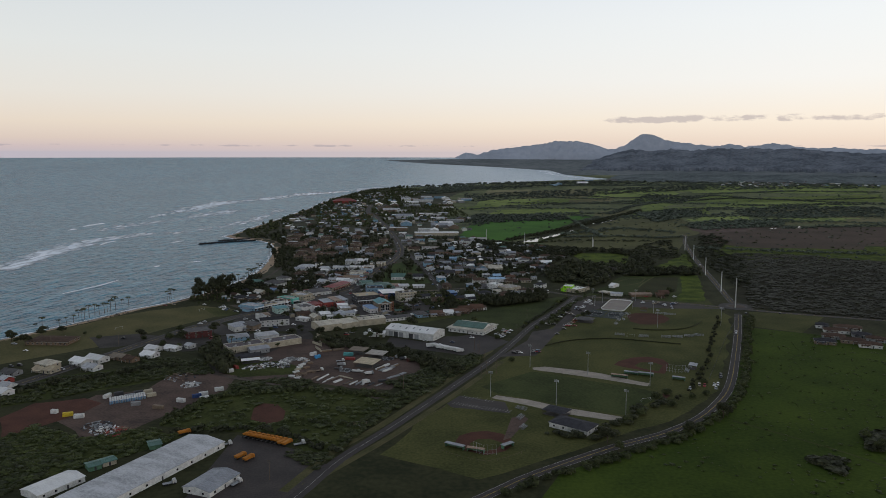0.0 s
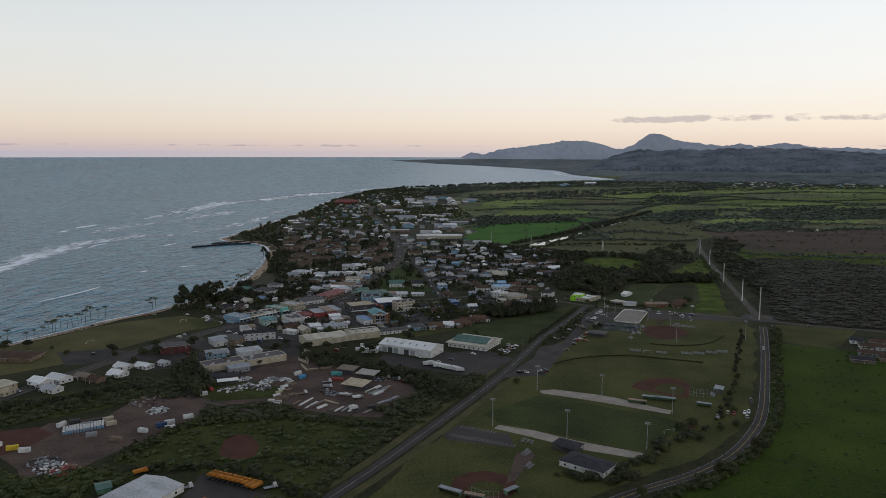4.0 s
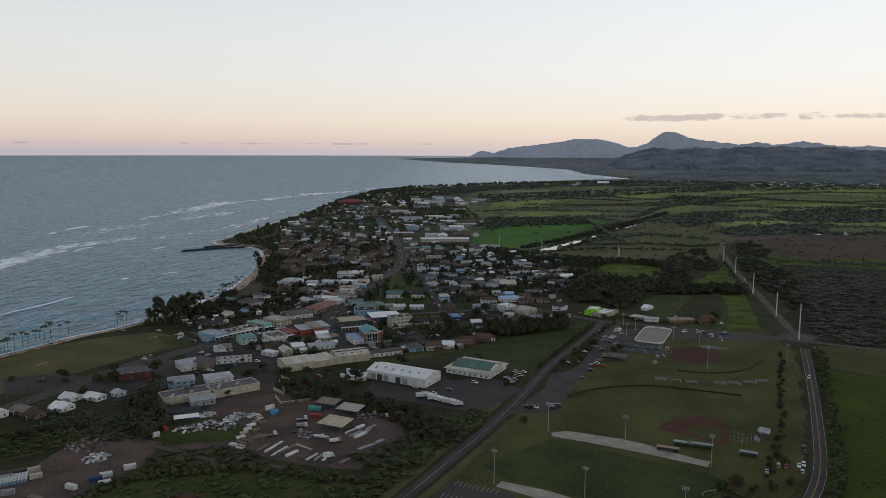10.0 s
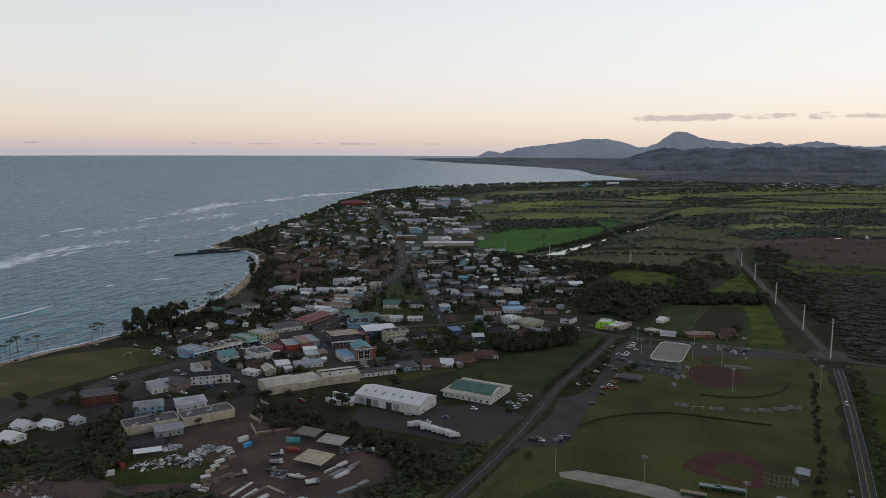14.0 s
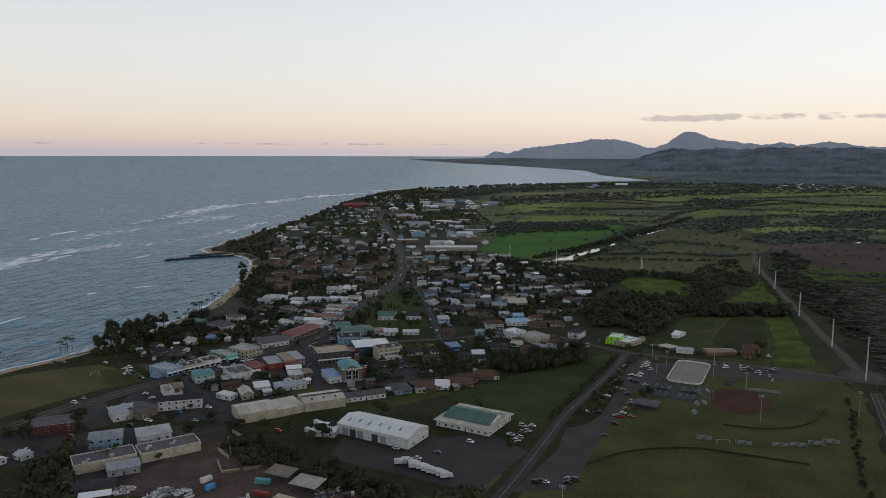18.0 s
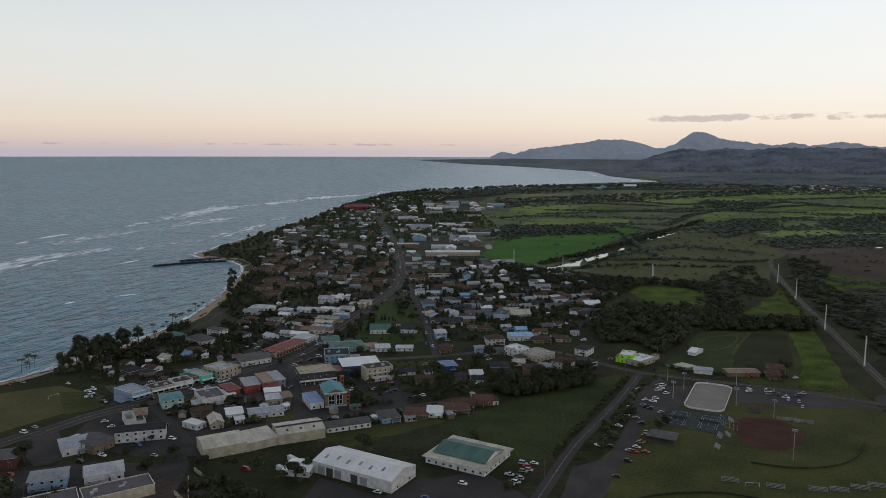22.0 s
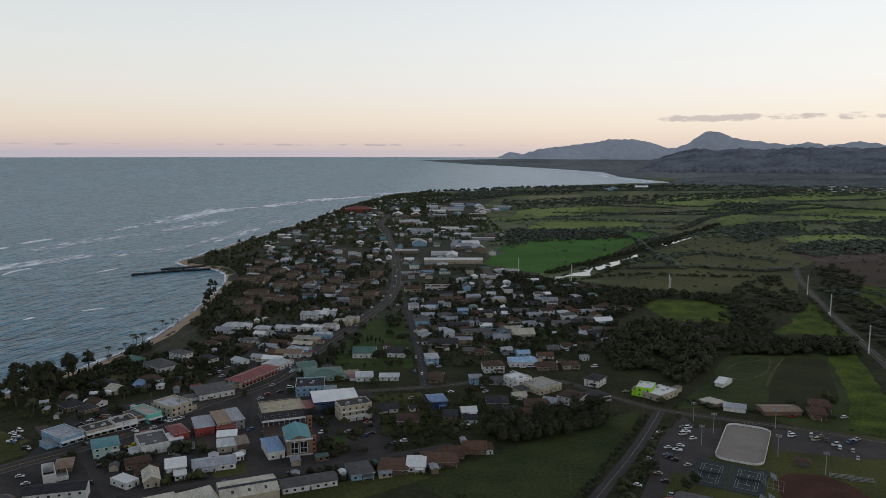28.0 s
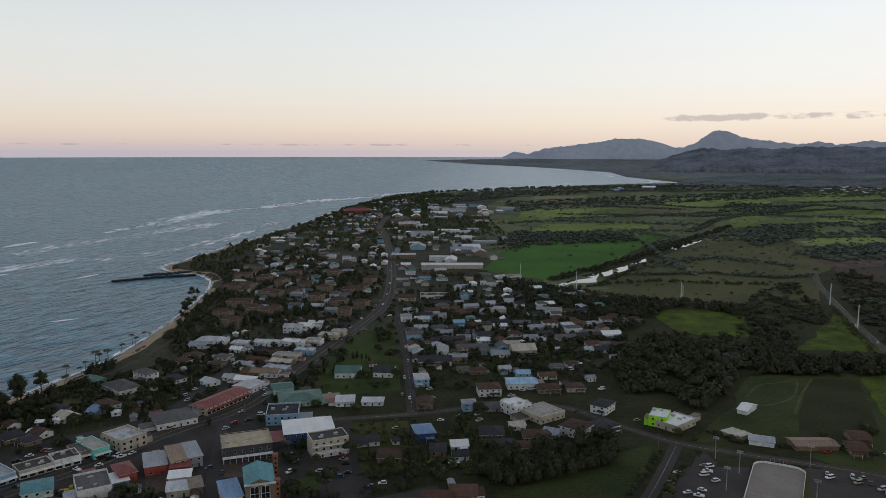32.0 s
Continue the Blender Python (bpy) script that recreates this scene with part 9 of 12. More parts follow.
# parking stalls
stalls = Shape()
for px, py, qx, qy, n in ((6.4, 487.4, 43.5, 471.0, 18), (13.3, 501.5, 33.7, 492.1, 10), (113.6, 720.8, 142.9, 788.6, 16)):
    for i in range(n):
        u = i / (n - 1)
        a, b = px + (qx - px) * u, py + (qy - py) * u
        s2, c2 = math.sin(radians(-25)), math.cos(radians(-25))
        stalls.add([(a, b, 0.1), (a + 0.15 * c2, b + 0.15 * s2, 0.1), (a + 0.15 * c2 - 5 * s2, b + 0.15 * s2 + 5 * c2, 0.1), (a - 5 * s2, b + 5 * c2, 0.1)], [(0, 1, 2, 3)])
tagged(part("stall_marking", stalls, paint_line), "white painted parking stall lines on asphalt", "road marking", kind="structure")

# roundabout
ring_at = (328.2, 812.3)
for name, r, z, m, words in (("roundabout", 19.0, 0.17, asphalt, "circular asphalt carriageway of the roundabout"), ("roundabout_apron", 11.5, 0.26, pavement_grey, "pale concrete apron of the roundabout island"), ("roundabout_island", 9.0, 0.36, gravel, "round gravelled island of the roundabout with low planting")):
    s = Shape()
    n = 40
    s.add([(ring_at[0] + r * math.cos(i * math.tau / n), ring_at[1] + r * math.sin(i * math.tau / n), z) for i in range(n)] + [(ring_at[0] + r * math.cos(i * math.tau / n), ring_at[1] + r * math.sin(i * math.tau / n), 0.0) for i in range(n)],
          [tuple(range(n))] + [((i + 1) % n, i, n + i, n + (i + 1) % n) for i in range(n)])
    tagged(part(name, s, m), words, "roundabout", kind="structure")
tall_pole(323.4, 803.7, 34)
tall_pole(344.8, 903.3, 25)
tall_pole(368.6, 1026.8, 25)
tall_pole(401.8, 1175.7, 24)
tall_pole(426.3, 1293.3, 24)
tall_pole(150.7, 1358.3, 24)
tall_pole(83.5, 1417.5, 24)
tall_pole(267.4, 1307.5, 18)
tall_pole(267.3, 1314.8, 20)

# utility poles
utility_pole(-28.5, 518.8, 11.0, 10)
utility_pole(31.7, 618.0, 11.0, -25)
utility_pole(34.6, 592.1, 11.0, 65)
utility_pole(29.6, 606.0, 11.0, -25)
utility_pole(33.9, 556.4, 11.0, 10)
utility_pole(29.1, 543.2, 11.0, -25)
utility_pole(41.4, 556.6, 11.0, -25)
utility_pole(-90.8, 369.5, 11.0, -25)
utility_pole(-281.1, 671.7, 11.0, 65)
utility_pole(-186.0, 687.9, 11.0, 65)
utility_pole(-181.0, 851.6, 11.0, -25)
utility_pole(-190.8, 933.3, 11.0, 65)
utility_pole(-158.5, 844.8, 11.0, 10)
utility_pole(-172.8, 798.6, 11.0, -25)
utility_pole(-113.7, 894.4, 11.0, 10)
utility_pole(-110.7, 899.8, 11.0, -25)
utility_pole(145.7, 859.6, 11.0, -25)
utility_pole(184.2, 922.2, 11.0, 10)
utility_pole(-61.6, 1285.3, 11.0, -25)
utility_pole(-89.4, 1236.1, 11.0, 65)
utility_pole(27.4, 626.0, 11.0, 65)
utility_pole(86.8, 748.2, 11.0, -25)
utility_pole(69.6, 679.7, 11.0, 65)
utility_pole(-83.2, 1168.5, 11.0, -25)
utility_pole(-32.0, 1104.3, 11.0, -25)
utility_pole(-92.2, 1079.6, 11.0, -25)
utility_pole(-166.1, 947.6, 11.0, 10)
utility_pole(-104.9, 626.4, 11.0, 10)
utility_pole(-289.5, 644.5, 11.0, 65)
utility_pole(-354.6, 625.2, 11.0, -25)
utility_pole(-344.9, 634.6, 11.0, -25)


# ---- cars ----
car(54.8, 673.1, -25, "sedan", "silver")
car(56.4, 677.4, 157, "suv", "silver")
car(58.8, 686.2, -16, "suv", "tan")
car(61.0, 692.3, 157, "suv", "red")
car(65.4, 697.0, -21, "sedan", "white")
car(64.4, 618.3, 156, "suv", "black")
car(81.4, 621.1, 155, "van", "blue")
car(77.5, 617.5, 159, "sedan", "black")
car(123.6, 716.1, 158, "pickup", "red")
car(131.0, 731.4, 157, "pickup", "red")
car(135.4, 742.0, 159, "sedan", "red")
car(136.0, 771.7, 163, "sedan", "tan")
car(146.6, 796.2, 163, "pickup", "blue")
car(130.5, 716.4, -23, "sedan", "red")
car(107.7, 683.2, 157, "sedan", "black")
car(166.3, 841.2, 159, "sedan", "tan")
car(166.5, 834.2, 161, "pickup", "white")
car(157.5, 811.4, -21, "sedan", "white")
car(149.1, 790.0, 160, "suv", "black")
car(117.7, 703.2, -22, "suv", "black")
car(-2.3, 644.4, -22, "sedan", "white")
car(-16.1, 657.2, 156, "sedan", "white")
car(179.9, 520.9, 68, "pickup", "silver")
car(189.4, 528.8, 70, "van", "tan")
car(192.8, 527.4, 247, "suv", "red")
car(200.5, 529.1, 65, "pickup", "white")
car(203.8, 530.8, 249, "suv", "white")
car(199.0, 521.5, 71, "suv", "silver")
car(214.9, 555.1, 65, "suv", "black")
car(212.5, 548.1, 242, "pickup", "black")
car(229.3, 836.1, 65, "sedan", "silver")
car(240.5, 831.9, 250, "van", "silver")
car(246.5, 825.2, 243, "pickup", "black")
car(249.4, 814.3, 64, "suv", "white")
car(254.8, 810.1, 69, "suv", "silver")
car(252.7, 799.4, 243, "sedan", "silver")
car(-93.0, 812.9, 281, "sedan", "black")
car(-88.0, 799.7, 280, "suv", "blue")
car(-83.4, 787.4, 280, "sedan", "tan")
car(-59.6, 830.8, 281, "pickup", "black")
car(-63.1, 839.8, 95, "sedan", "white")
car(-31.7, 834.4, 188, "pickup", "tan")
car(-29.4, 829.3, 185, "suv", "black")
car(-26.2, 818.0, 186, "sedan", "black")
car(-37.9, 814.3, 182, "sedan", "silver")
car(-35.1, 807.7, 5, "sedan", "black")
car(-41.5, 818.2, 184, "suv", "silver")
car(-33.8, 839.6, 181, "sedan", "red")
car(-29.6, 812.9, 188, "suv", "blue")
car(-10.8, 803.0, 196, "sedan", "blue")
car(-5.5, 806.6, 192, "suv", "white")
car(-100.1, 900.6, 12, "van", "white")
car(-112.0, 884.5, 190, "suv", "red")
car(-63.7, 942.9, 11, "suv", "silver")
car(-56.9, 893.6, 200, "sedan", "black")
car(-202.2, 833.2, 190, "suv", "tan")
car(28.8, 835.2, 17, "sedan", "white")
car(31.5, 831.7, 192, "van", "white")
car(47.6, 945.4, 194, "sedan", "black")
car(63.4, 950.2, 191, "pickup", "silver")
car(142.9, 908.8, 16, "sedan", "tan")
car(172.2, 910.0, 195, "sedan", "tan")
car(83.0, 914.5, 191, "sedan", "silver")
car(-169.1, 928.9, 220, "van", "white")
car(-165.9, 932.7, 221, "suv", "silver")
car(-159.3, 923.7, 221, "suv", "silver")
car(-152.1, 921.9, 219, "suv", "white")
car(-170.8, 941.0, 220, "van", "blue")
car(-102.1, 817.9, 219, "suv", "blue")
car(40.7, 911.3, 218, "suv", "silver")
car(42.1, 901.2, 224, "pickup", "silver")
car(35.4, 905.7, 220, "suv", "black")
car(28.7, 907.3, 224, "sedan", "black")
car(-211.6, 818.5, 36, "pickup", "black")
car(-163.6, 816.9, 221, "sedan", "white")
car(-162.1, 826.0, 35, "suv", "black")
car(-156.9, 828.8, 220, "pickup", "white")
car(-113.9, 874.8, 43, "suv", "silver")
car(-104.8, 890.0, 223, "pickup", "black")
car(-114.4, 904.8, 221, "sedan", "silver")
car(-85.8, 1383.3, 86, "van", "white", "white van on the road")
car(-82.8, 1347.8, 258, "sedan", "black", "black sedan on the road")
car(-80.6, 1267.6, 260, "van", "red", "red van on the road")
car(-81.7, 1242.7, 257, "suv", "tan", "tan suv on the road")
car(-74.4, 1252.4, 84, "sedan", "white", "white sedan on the road")
car(-80.7, 1222.2, 260, "sedan", "white", "white sedan on the road")
car(-85.5, 1181.0, 86, "suv", "white", "white suv on the road")
car(-89.8, 1143.8, 265, "sedan", "white", "white sedan on the road")
car(-86.7, 1089.9, 264, "van", "blue", "blue van on the road")
car(-101.6, 1045.5, 81, "pickup", "silver", "silver pickup on the road")
car(-97.6, 1540.6, 85, "sedan", "silver", "silver sedan on the road")
car(-101.0, 1487.2, 257, "sedan", "silver", "silver sedan on the road")
car(-114.4, 1597.9, 263, "van", "black", "black van on the road")
car(-78.7, 1311.4, 259, "sedan", "silver", "silver sedan on the road")
car(-90.1, 1439.7, 79, "sedan", "tan", "tan sedan on the road")
car(-109.6, 981.6, 79, "sedan", "red", "red sedan on the road")
car(-113.3, 951.7, 266, "sedan", "white", "white sedan on the road")
car(-26.8, 1075.0, 285, "suv", "white")
car(-19.5, 1031.4, 95, "suv", "silver")
car(-13.3, 946.8, 101, "suv", "blue")
car(-16.6, 985.9, 285, "suv", "silver")
car(-58.4, 1238.5, 281, "suv", "silver")
car(-7.2, 940.0, 101, "suv", "white")
car(169.2, 840.6, 22, "van", "white")
car(166.6, 834.6, 21, "sedan", "white")
car(167.6, 822.7, 24, "suv", "white")
car(149.4, 807.9, 196, "sedan", "white")
car(146.6, 793.7, 204, "pickup", "black")
car(154.7, 783.8, 22, "sedan", "silver")
car(228.6, 831.0, 202, "van", "white")
car(240.5, 825.7, 201, "van", "tan")
car(245.5, 831.5, 197, "sedan", "tan")
car(249.2, 818.8, 203, "van", "silver")
car(241.7, 865.2, 19, "pickup", "red")
car(275.4, 865.8, 22, "suv", "white")
car(163.4, 829.5, 15, "van", "white")
car(259.7, 823.3, 200, "van", "blue")
car(264.8, 827.4, 25, "pickup", "silver")
car(-242.5, 723.4, 160, "van", "white")
car(-240.9, 732.3, 157, "sedan", "silver")
car(61.1, 617.1, -23, "suv", "black")
car(66.2, 617.3, -20, "sedan", "white")
car(82.1, 620.7, 161, "suv", "red")
car(-293.6, 664.1, 158, "suv", "black")
car(154.1, 804.7, 156, "pickup", "white")
car(137.3, 761.9, 163, "suv", "black")
car(130.1, 730.7, -25, "sedan", "tan")
car(137.4, 746.0, -21, "suv", "silver")
car(126.6, 723.3, -23, "sedan", "white")
car(121.3, 718.4, 164, "sedan", "silver")
car(110.8, 723.2, 158, "suv", "black")
car(63.7, 618.2, 164, "pickup", "black")
car(78.7, 621.9, -20, "sedan", "silver")
car(53.3, 672.8, 157, "suv", "white")
car(51.3, 681.4, -16, "pickup", "silver")
car(-339.8, 577.4, -24, "van", "black")
car(-309.0, 562.1, 157, "sedan", "white")
car(-309.2, 566.6, 164, "sedan", "black")
car(-359.9, 621.5, 162, "sedan", "white")
car(-382.6, 644.1, -16, "pickup", "silver")
car(-344.8, 574.2, -22, "suv", "black")
car(-300.3, 566.7, -25, "suv", "silver")
car(279.7, 689.3, 248, "van", "white", "white van on the road")
car(359.5, 774.2, 68, "suv", "black", "black suv on the road")
car(306.5, 793.8, 244, "pickup", "black", "black pickup on the road")
car(323.2, 773.9, 63, "suv", "black", "black suv on the road")
car(405.5, 1186.6, 247, "sedan", "white", "white sedan on the road")
car(393.7, 1120.8, 242, "sedan", "silver", "silver sedan on the road")
car(-58.5, 1196.2, 190, "suv", "white")
car(-74.0, 1133.5, 191, "sedan", "red")
car(8.3, 942.4, 11, "sedan", "silver")
car(-61.6, 893.3, 15, "suv", "white")
car(-67.5, 887.9, 198, "sedan", "black")
car(17.6, 899.3, 11, "sedan", "white")
car(4.7, 960.6, 197, "suv", "silver")
car(-9.2, 882.7, 192, "suv", "tan")
car(71.7, 963.2, 15, "sedan", "white")
car(77.9, 966.2, 19, "van", "white")
car(128.8, 970.1, 194, "van", "white")
car(119.5, 1033.9, 196, "pickup", "white")
car(111.1, 1017.6, 11, "van", "white")
car(96.1, 1024.2, 14, "sedan", "red")
car(44.7, 1005.0, 191, "van", "white")
car(11.9, 1107.6, 198, "sedan", "black")
car(20.2, 1098.1, 11, "sedan", "silver")
car(29.3, 1060.9, 197, "pickup", "white")
car(62.8, 1046.0, 12, "van", "white")
car(41.9, 1036.1, 12, "pickup", "red")
car(3.1, 1086.9, 19, "sedan", "black")
car(-21.7, 1105.1, 13, "pickup", "black")
car(-121.6, 977.9, 64, "sedan", "white")
car(-121.4, 951.0, 59, "van", "white")
car(-174.1, 1036.5, 242, "suv", "white")
car(-149.9, 948.9, 63, "sedan", "black")
car(-186.4, 1018.6, 58, "sedan", "white")
car(-165.0, 935.2, 242, "sedan", "silver")
car(-164.1, 947.8, 60, "sedan", "white")
car(-178.6, 988.0, 56, "sedan", "white")
car(-109.4, 939.4, 64, "sedan", "white")
car(-148.7, 872.1, 239, "suv", "tan")
car(-141.7, 1056.9, 59, "suv", "black")
car(-154.4, 1065.2, 63, "van", "blue")
car(-159.9, 1051.8, 61, "sedan", "tan")
car(-124.0, 1315.0, 264, "pickup", "black")
car(-103.9, 1298.9, 78, "sedan", "black")
car(-103.3, 1334.9, 259, "pickup", "blue")
car(-95.6, 1235.6, 82, "sedan", "black")
car(-105.5, 1192.6, 85, "van", "silver")
car(-120.2, 1205.1, 263, "sedan", "silver")
car(26.8, 669.3, -23, "suv", "white")
car(8.4, 652.8, 157, "sedan", "blue")
car(51.1, 670.6, 157, "pickup", "silver")
car(54.5, 674.8, 161, "suv", "black")
car(56.4, 679.0, -21, "suv", "black")
car(61.9, 687.9, -16, "suv", "silver")
car(59.1, 696.5, -21, "van", "silver")
car(-206.6, 656.9, 157, "suv", "silver")
car(-226.6, 644.1, -23, "sedan", "white")
car(-227.3, 640.3, -16, "suv", "black")
car(-147.8, 694.6, -18, "sedan", "silver")
car(-148.2, 719.3, -18, "suv", "white")
car(-164.1, 708.2, -19, "van", "blue")
car(-177.3, 693.1, -22, "pickup", "white")
car(-185.1, 683.5, 160, "van", "black")
car(-212.7, 664.7, 162, "van", "red")
car(-90.6, 679.7, -19, "van", "red")
car(-86.3, 688.8, 163, "van", "silver")
car(-243.1, 806.2, -28, "van", "white")
car(-234.7, 794.2, -34, "sedan", "black")
car(-235.5, 788.2, 151, "sedan", "blue")
car(-221.6, 780.8, -32, "sedan", "white")
car(-268.5, 817.6, 153, "sedan", "white")
car(-310.3, 812.3, -27, "sedan", "red")
car(-303.3, 818.1, -34, "pickup", "tan")
car(-191.5, 788.5, 155, "suv", "black")
car(-172.3, 810.6, 152, "pickup", "white")
car(143.1, 817.8, -20, "suv", "black")
car(138.3, 803.2, 156, "suv", "blue")
car(134.2, 791.6, 160, "sedan", "silver")
car(130.8, 777.4, 155, "suv", "white")
car(125.9, 766.8, -21, "sedan", "black")
car(122.3, 756.8, -23, "sedan", "white")
car(149.8, 830.8, 154, "suv", "white")
car(105.0, 724.3, -23, "pickup", "white")
car(-245.3, 802.3, 198, "sedan", "white")
car(-239.8, 797.2, 15, "suv", "white")
car(-235.6, 794.0, 21, "sedan", "blue")
car(-237.5, 789.5, 18, "pickup", "white")
car(-222.5, 780.5, 22, "suv", "black")
car(-221.0, 861.7, 16, "sedan", "silver")
car(-209.2, 825.9, 204, "sedan", "white")
car(-204.9, 833.3, 201, "suv", "red")
car(-202.5, 744.3, 22, "sedan", "white")
car(-194.1, 736.1, 203, "sedan", "white")
car(-161.4, 738.4, 201, "van", "black")
car(-166.5, 759.6, 28, "suv", "black")
car(-163.6, 761.2, 30, "suv", "tan")
car(-158.9, 776.1, 28, "sedan", "white")
car(-60.6, 759.1, 204, "suv", "black")
car(-44.9, 782.5, 28, "suv", "red")
car(-112.4, 752.7, 25, "pickup", "tan")
car(-91.8, 745.3, 30, "sedan", "blue")
car(-57.3, 816.5, 240, "suv", "white")
car(-58.4, 830.6, 240, "suv", "white")
car(-153.3, 833.9, 243, "sedan", "white")
car(-160.3, 830.3, 244, "suv", "white")
car(-166.9, 826.9, 64, "suv", "black")
car(-182.3, 825.8, 238, "van", "white")


# ---- the depot, the machinery yard and the stores ----
truck(-118.0, 429.2, 62, "mixer", "orange", "orange", 7.5, "orange mixer truck parked in a row at the depot")
truck(-115.1, 427.8, 62, "mixer", "orange", "orange", 7.5, "orange mixer truck parked in a row at the depot")
truck(-112.1, 426.5, 62, "mixer", "orange", "orange", 7.5, "orange mixer truck parked in a row at the depot")
truck(-109.2, 425.1, 62, "mixer", "orange", "orange", 7.5, "orange mixer truck parked in a row at the depot")
truck(-106.2, 423.8, 62, "mixer", "orange", "orange", 7.5, "orange mixer truck parked in a row at the depot")
truck(-103.3, 422.4, 62, "mixer", "orange", "orange", 7.5, "orange mixer truck parked in a row at the depot")
truck(-100.3, 421.1, 62, "mixer", "orange", "orange", 7.5, "orange mixer truck parked in a row at the depot")
truck(-97.4, 419.7, 62, "mixer", "orange", "orange", 7.5, "orange mixer truck parked in a row at the depot")
truck(-94.4, 418.4, 62, "dump", "orange", "orange", 7.5, "orange dump truck parked in a row at the depot")
truck(-91.5, 417.0, 62, "dump", "orange", "orange", 7.5, "orange dump truck parked in a row at the depot")
truck(-113.7, 397.8, 60, "dump", "orange", "orange", 7.5, "orange dump truck standing in the depot yard")
truck(-108.3, 395.0, 62, "dump", "orange", "orange", 7.5, "orange dump truck standing in the depot yard")
truck(-157.5, 433.2, 40, "dump", "orange", "orange", 7.5, "orange dump truck standing in the depot yard")
truck(-84.1, 416.3, 30, "flatbed", "white", "grey", 7.0, "white flatbed truck parked at the depot")
truck(-127.0, 415.4, 30, "flatbed", "white", "grey", 7.0, "white flatbed truck parked at the depot")
truck(-106.8, 364.1, 60, "flatbed", "white", "grey", 7.0, "white flatbed truck parked at the depot")
truck(-141.3, 364.0, 30, "flatbed", "white", "grey", 7.0, "white flatbed truck parked at the depot")
p0, p1 = (-226.3, 486.5), (-207.8, 498.2)
for row in range(5):
    for i in range(15):
        u = i / 14
        toilet_cabin(p0[0] + (p1[0] - p0[0]) * u - row * 0.9, p0[1] + (p1[1] - p0[1]) * u + row * 1.9, 30, "azure" if row == 0 else "white")
container(-234.9, 500.5, 70, "white", 6.1)
container(-219.1, 500.6, 30, "grey", 6.1)
container(-210.3, 510.4, 35, "cream", 6.1)
container(-205.0, 503.1, 35, "cream", 6.1)
container(-190.5, 477.7, -15, "tan", 7.5)
container(-180.2, 491.3, -20, "white", 6.1)
container(-169.2, 505.6, 30, "white", 6.1)
container(-165.4, 496.0, 30, "white", 6.1)
container(-161.1, 515.7, 30, "white", 6.1)
container(-255.5, 468.8, -10, "white", 4)
container(-235.2, 460.5, 10, "white", 6.1)
container(-244.0, 463.6, 20, "yellow", 6.1)
container(-229.1, 505.4, 30, "dark", 6.1)
container(-172.4, 500.8, 30, "navy", 6.1)
container(-208.4, 484.3, 20, "grey", 6.1)
container(-216.1, 507.9, 32, "dark", 6.1)
container(-71.6, 680.1, -40, "white", 6.1)
container(-68.2, 692.6, -40, "white", 8)
container(-166.0, 561.0, 30, "white", 5)
open_shelter("work_shelter", -60.9, 579.9, -24, 17, 13, 3.4, 0.9, "stained", "open work shelter with a stained pale metal roof", "shelter", "shed")
open_shelter("work_shelter", -72.0, 616.7, -22, 14, 9, 3.4, 0.9, "mixed", "open shelter with a patched brown roof by the trees", "shelter", "shed")
open_shelter("work_shelter", -55.3, 605.0, -22, 15, 10, 3.4, 0.9, "gravel", "open shelter with a patched pale roof by the trees", "shelter", "shed")
yard_wall(-109.5, 668.2, -46, 24.3, 2.2)
yard_wall(-112.5, 655.1, -68, 24.2, 2.2)
yard_wall(-112.3, 643.9, -47, 14.6, 2.2)
yard_wall(-108.5, 626.8, -63, 14.3, 2.2)
stack(-100.3, 621.7, 22, 10.5, 2, "cream", "row of long cream panels along the lane", 1.8, 1.0)
stack(-90.6, 625.8, 23, 10.6, 2, "tan", "row of long pinkish panels along the lane", 1.6, 1.0)
container(-79.9, 609.4, -8, "teal", 8)
container(-76.8, 596.3, -14, "red", 8, 2.0)
truck(-84.2, 590.5, 18, "flatbed", "white", "grey", 7.0)
truck(-81.5, 578.6, 10, "dump", "white", "grey", 7.0)
truck(-82.6, 569.2, -18, "flatbed", "grey", "dark", 7.0)
boat(-65.9, 561.1, -20, 11.0, "long white hull laid up in the yard")
truck(-56.8, 555.0, 25, "dump", "grey", "white", 7.0)
truck(-96.6, 563.8, 35, "flatbed", "white", "tan", 6.0)
stack(-49.9, 571.4, 55, 10.1, 3, "white", "bundled white building boards on bearers", 1.2, 0.7)
stack(-46.6, 568.5, 56, 12.5, 3, "grey", "bundled grey building boards on bearers", 1.2, 0.7)
stack(-43.6, 566.0, 53, 11.4, 3, "white", "bundled white building boards on bearers", 1.2, 0.7)
stack(-41.4, 571.5, 56, 10.0, 3, "grey", "bundled grey building boards on bearers", 1.2, 0.7)
stack(-38.4, 577.9, 56, 10.4, 3, "grey", "bundled grey building boards on bearers", 1.2, 0.7)
stack(-45.5, 578.8, 52, 8.3, 3, "white", "bundled white building boards on bearers", 1.2, 0.7)
stack(-40.1, 546.4, 51, 7.3, 3, "grey", "row of grey concrete blocks along the yard edge", 0.8, 0.8)
stack(-35.8, 550.6, 43, 7.0, 3, "grey", "row of grey concrete blocks along the yard edge", 0.8, 0.8)
stack(-31.2, 556.9, 53, 7.2, 3, "grey", "row of grey concrete blocks along the yard edge", 0.8, 0.8)
container(-26.7, 593.0, 20, "maroon", 6.1, 2.2)
truck(-32.7, 596.2, 15, "dump", "white", "dark", 6.0)
truck(-18.1, 589.9, 50, "flatbed", "white", "grey", 6.0)
truck(-41.3, 601.8, -15, "flatbed", "grey", "wood", 7.0)
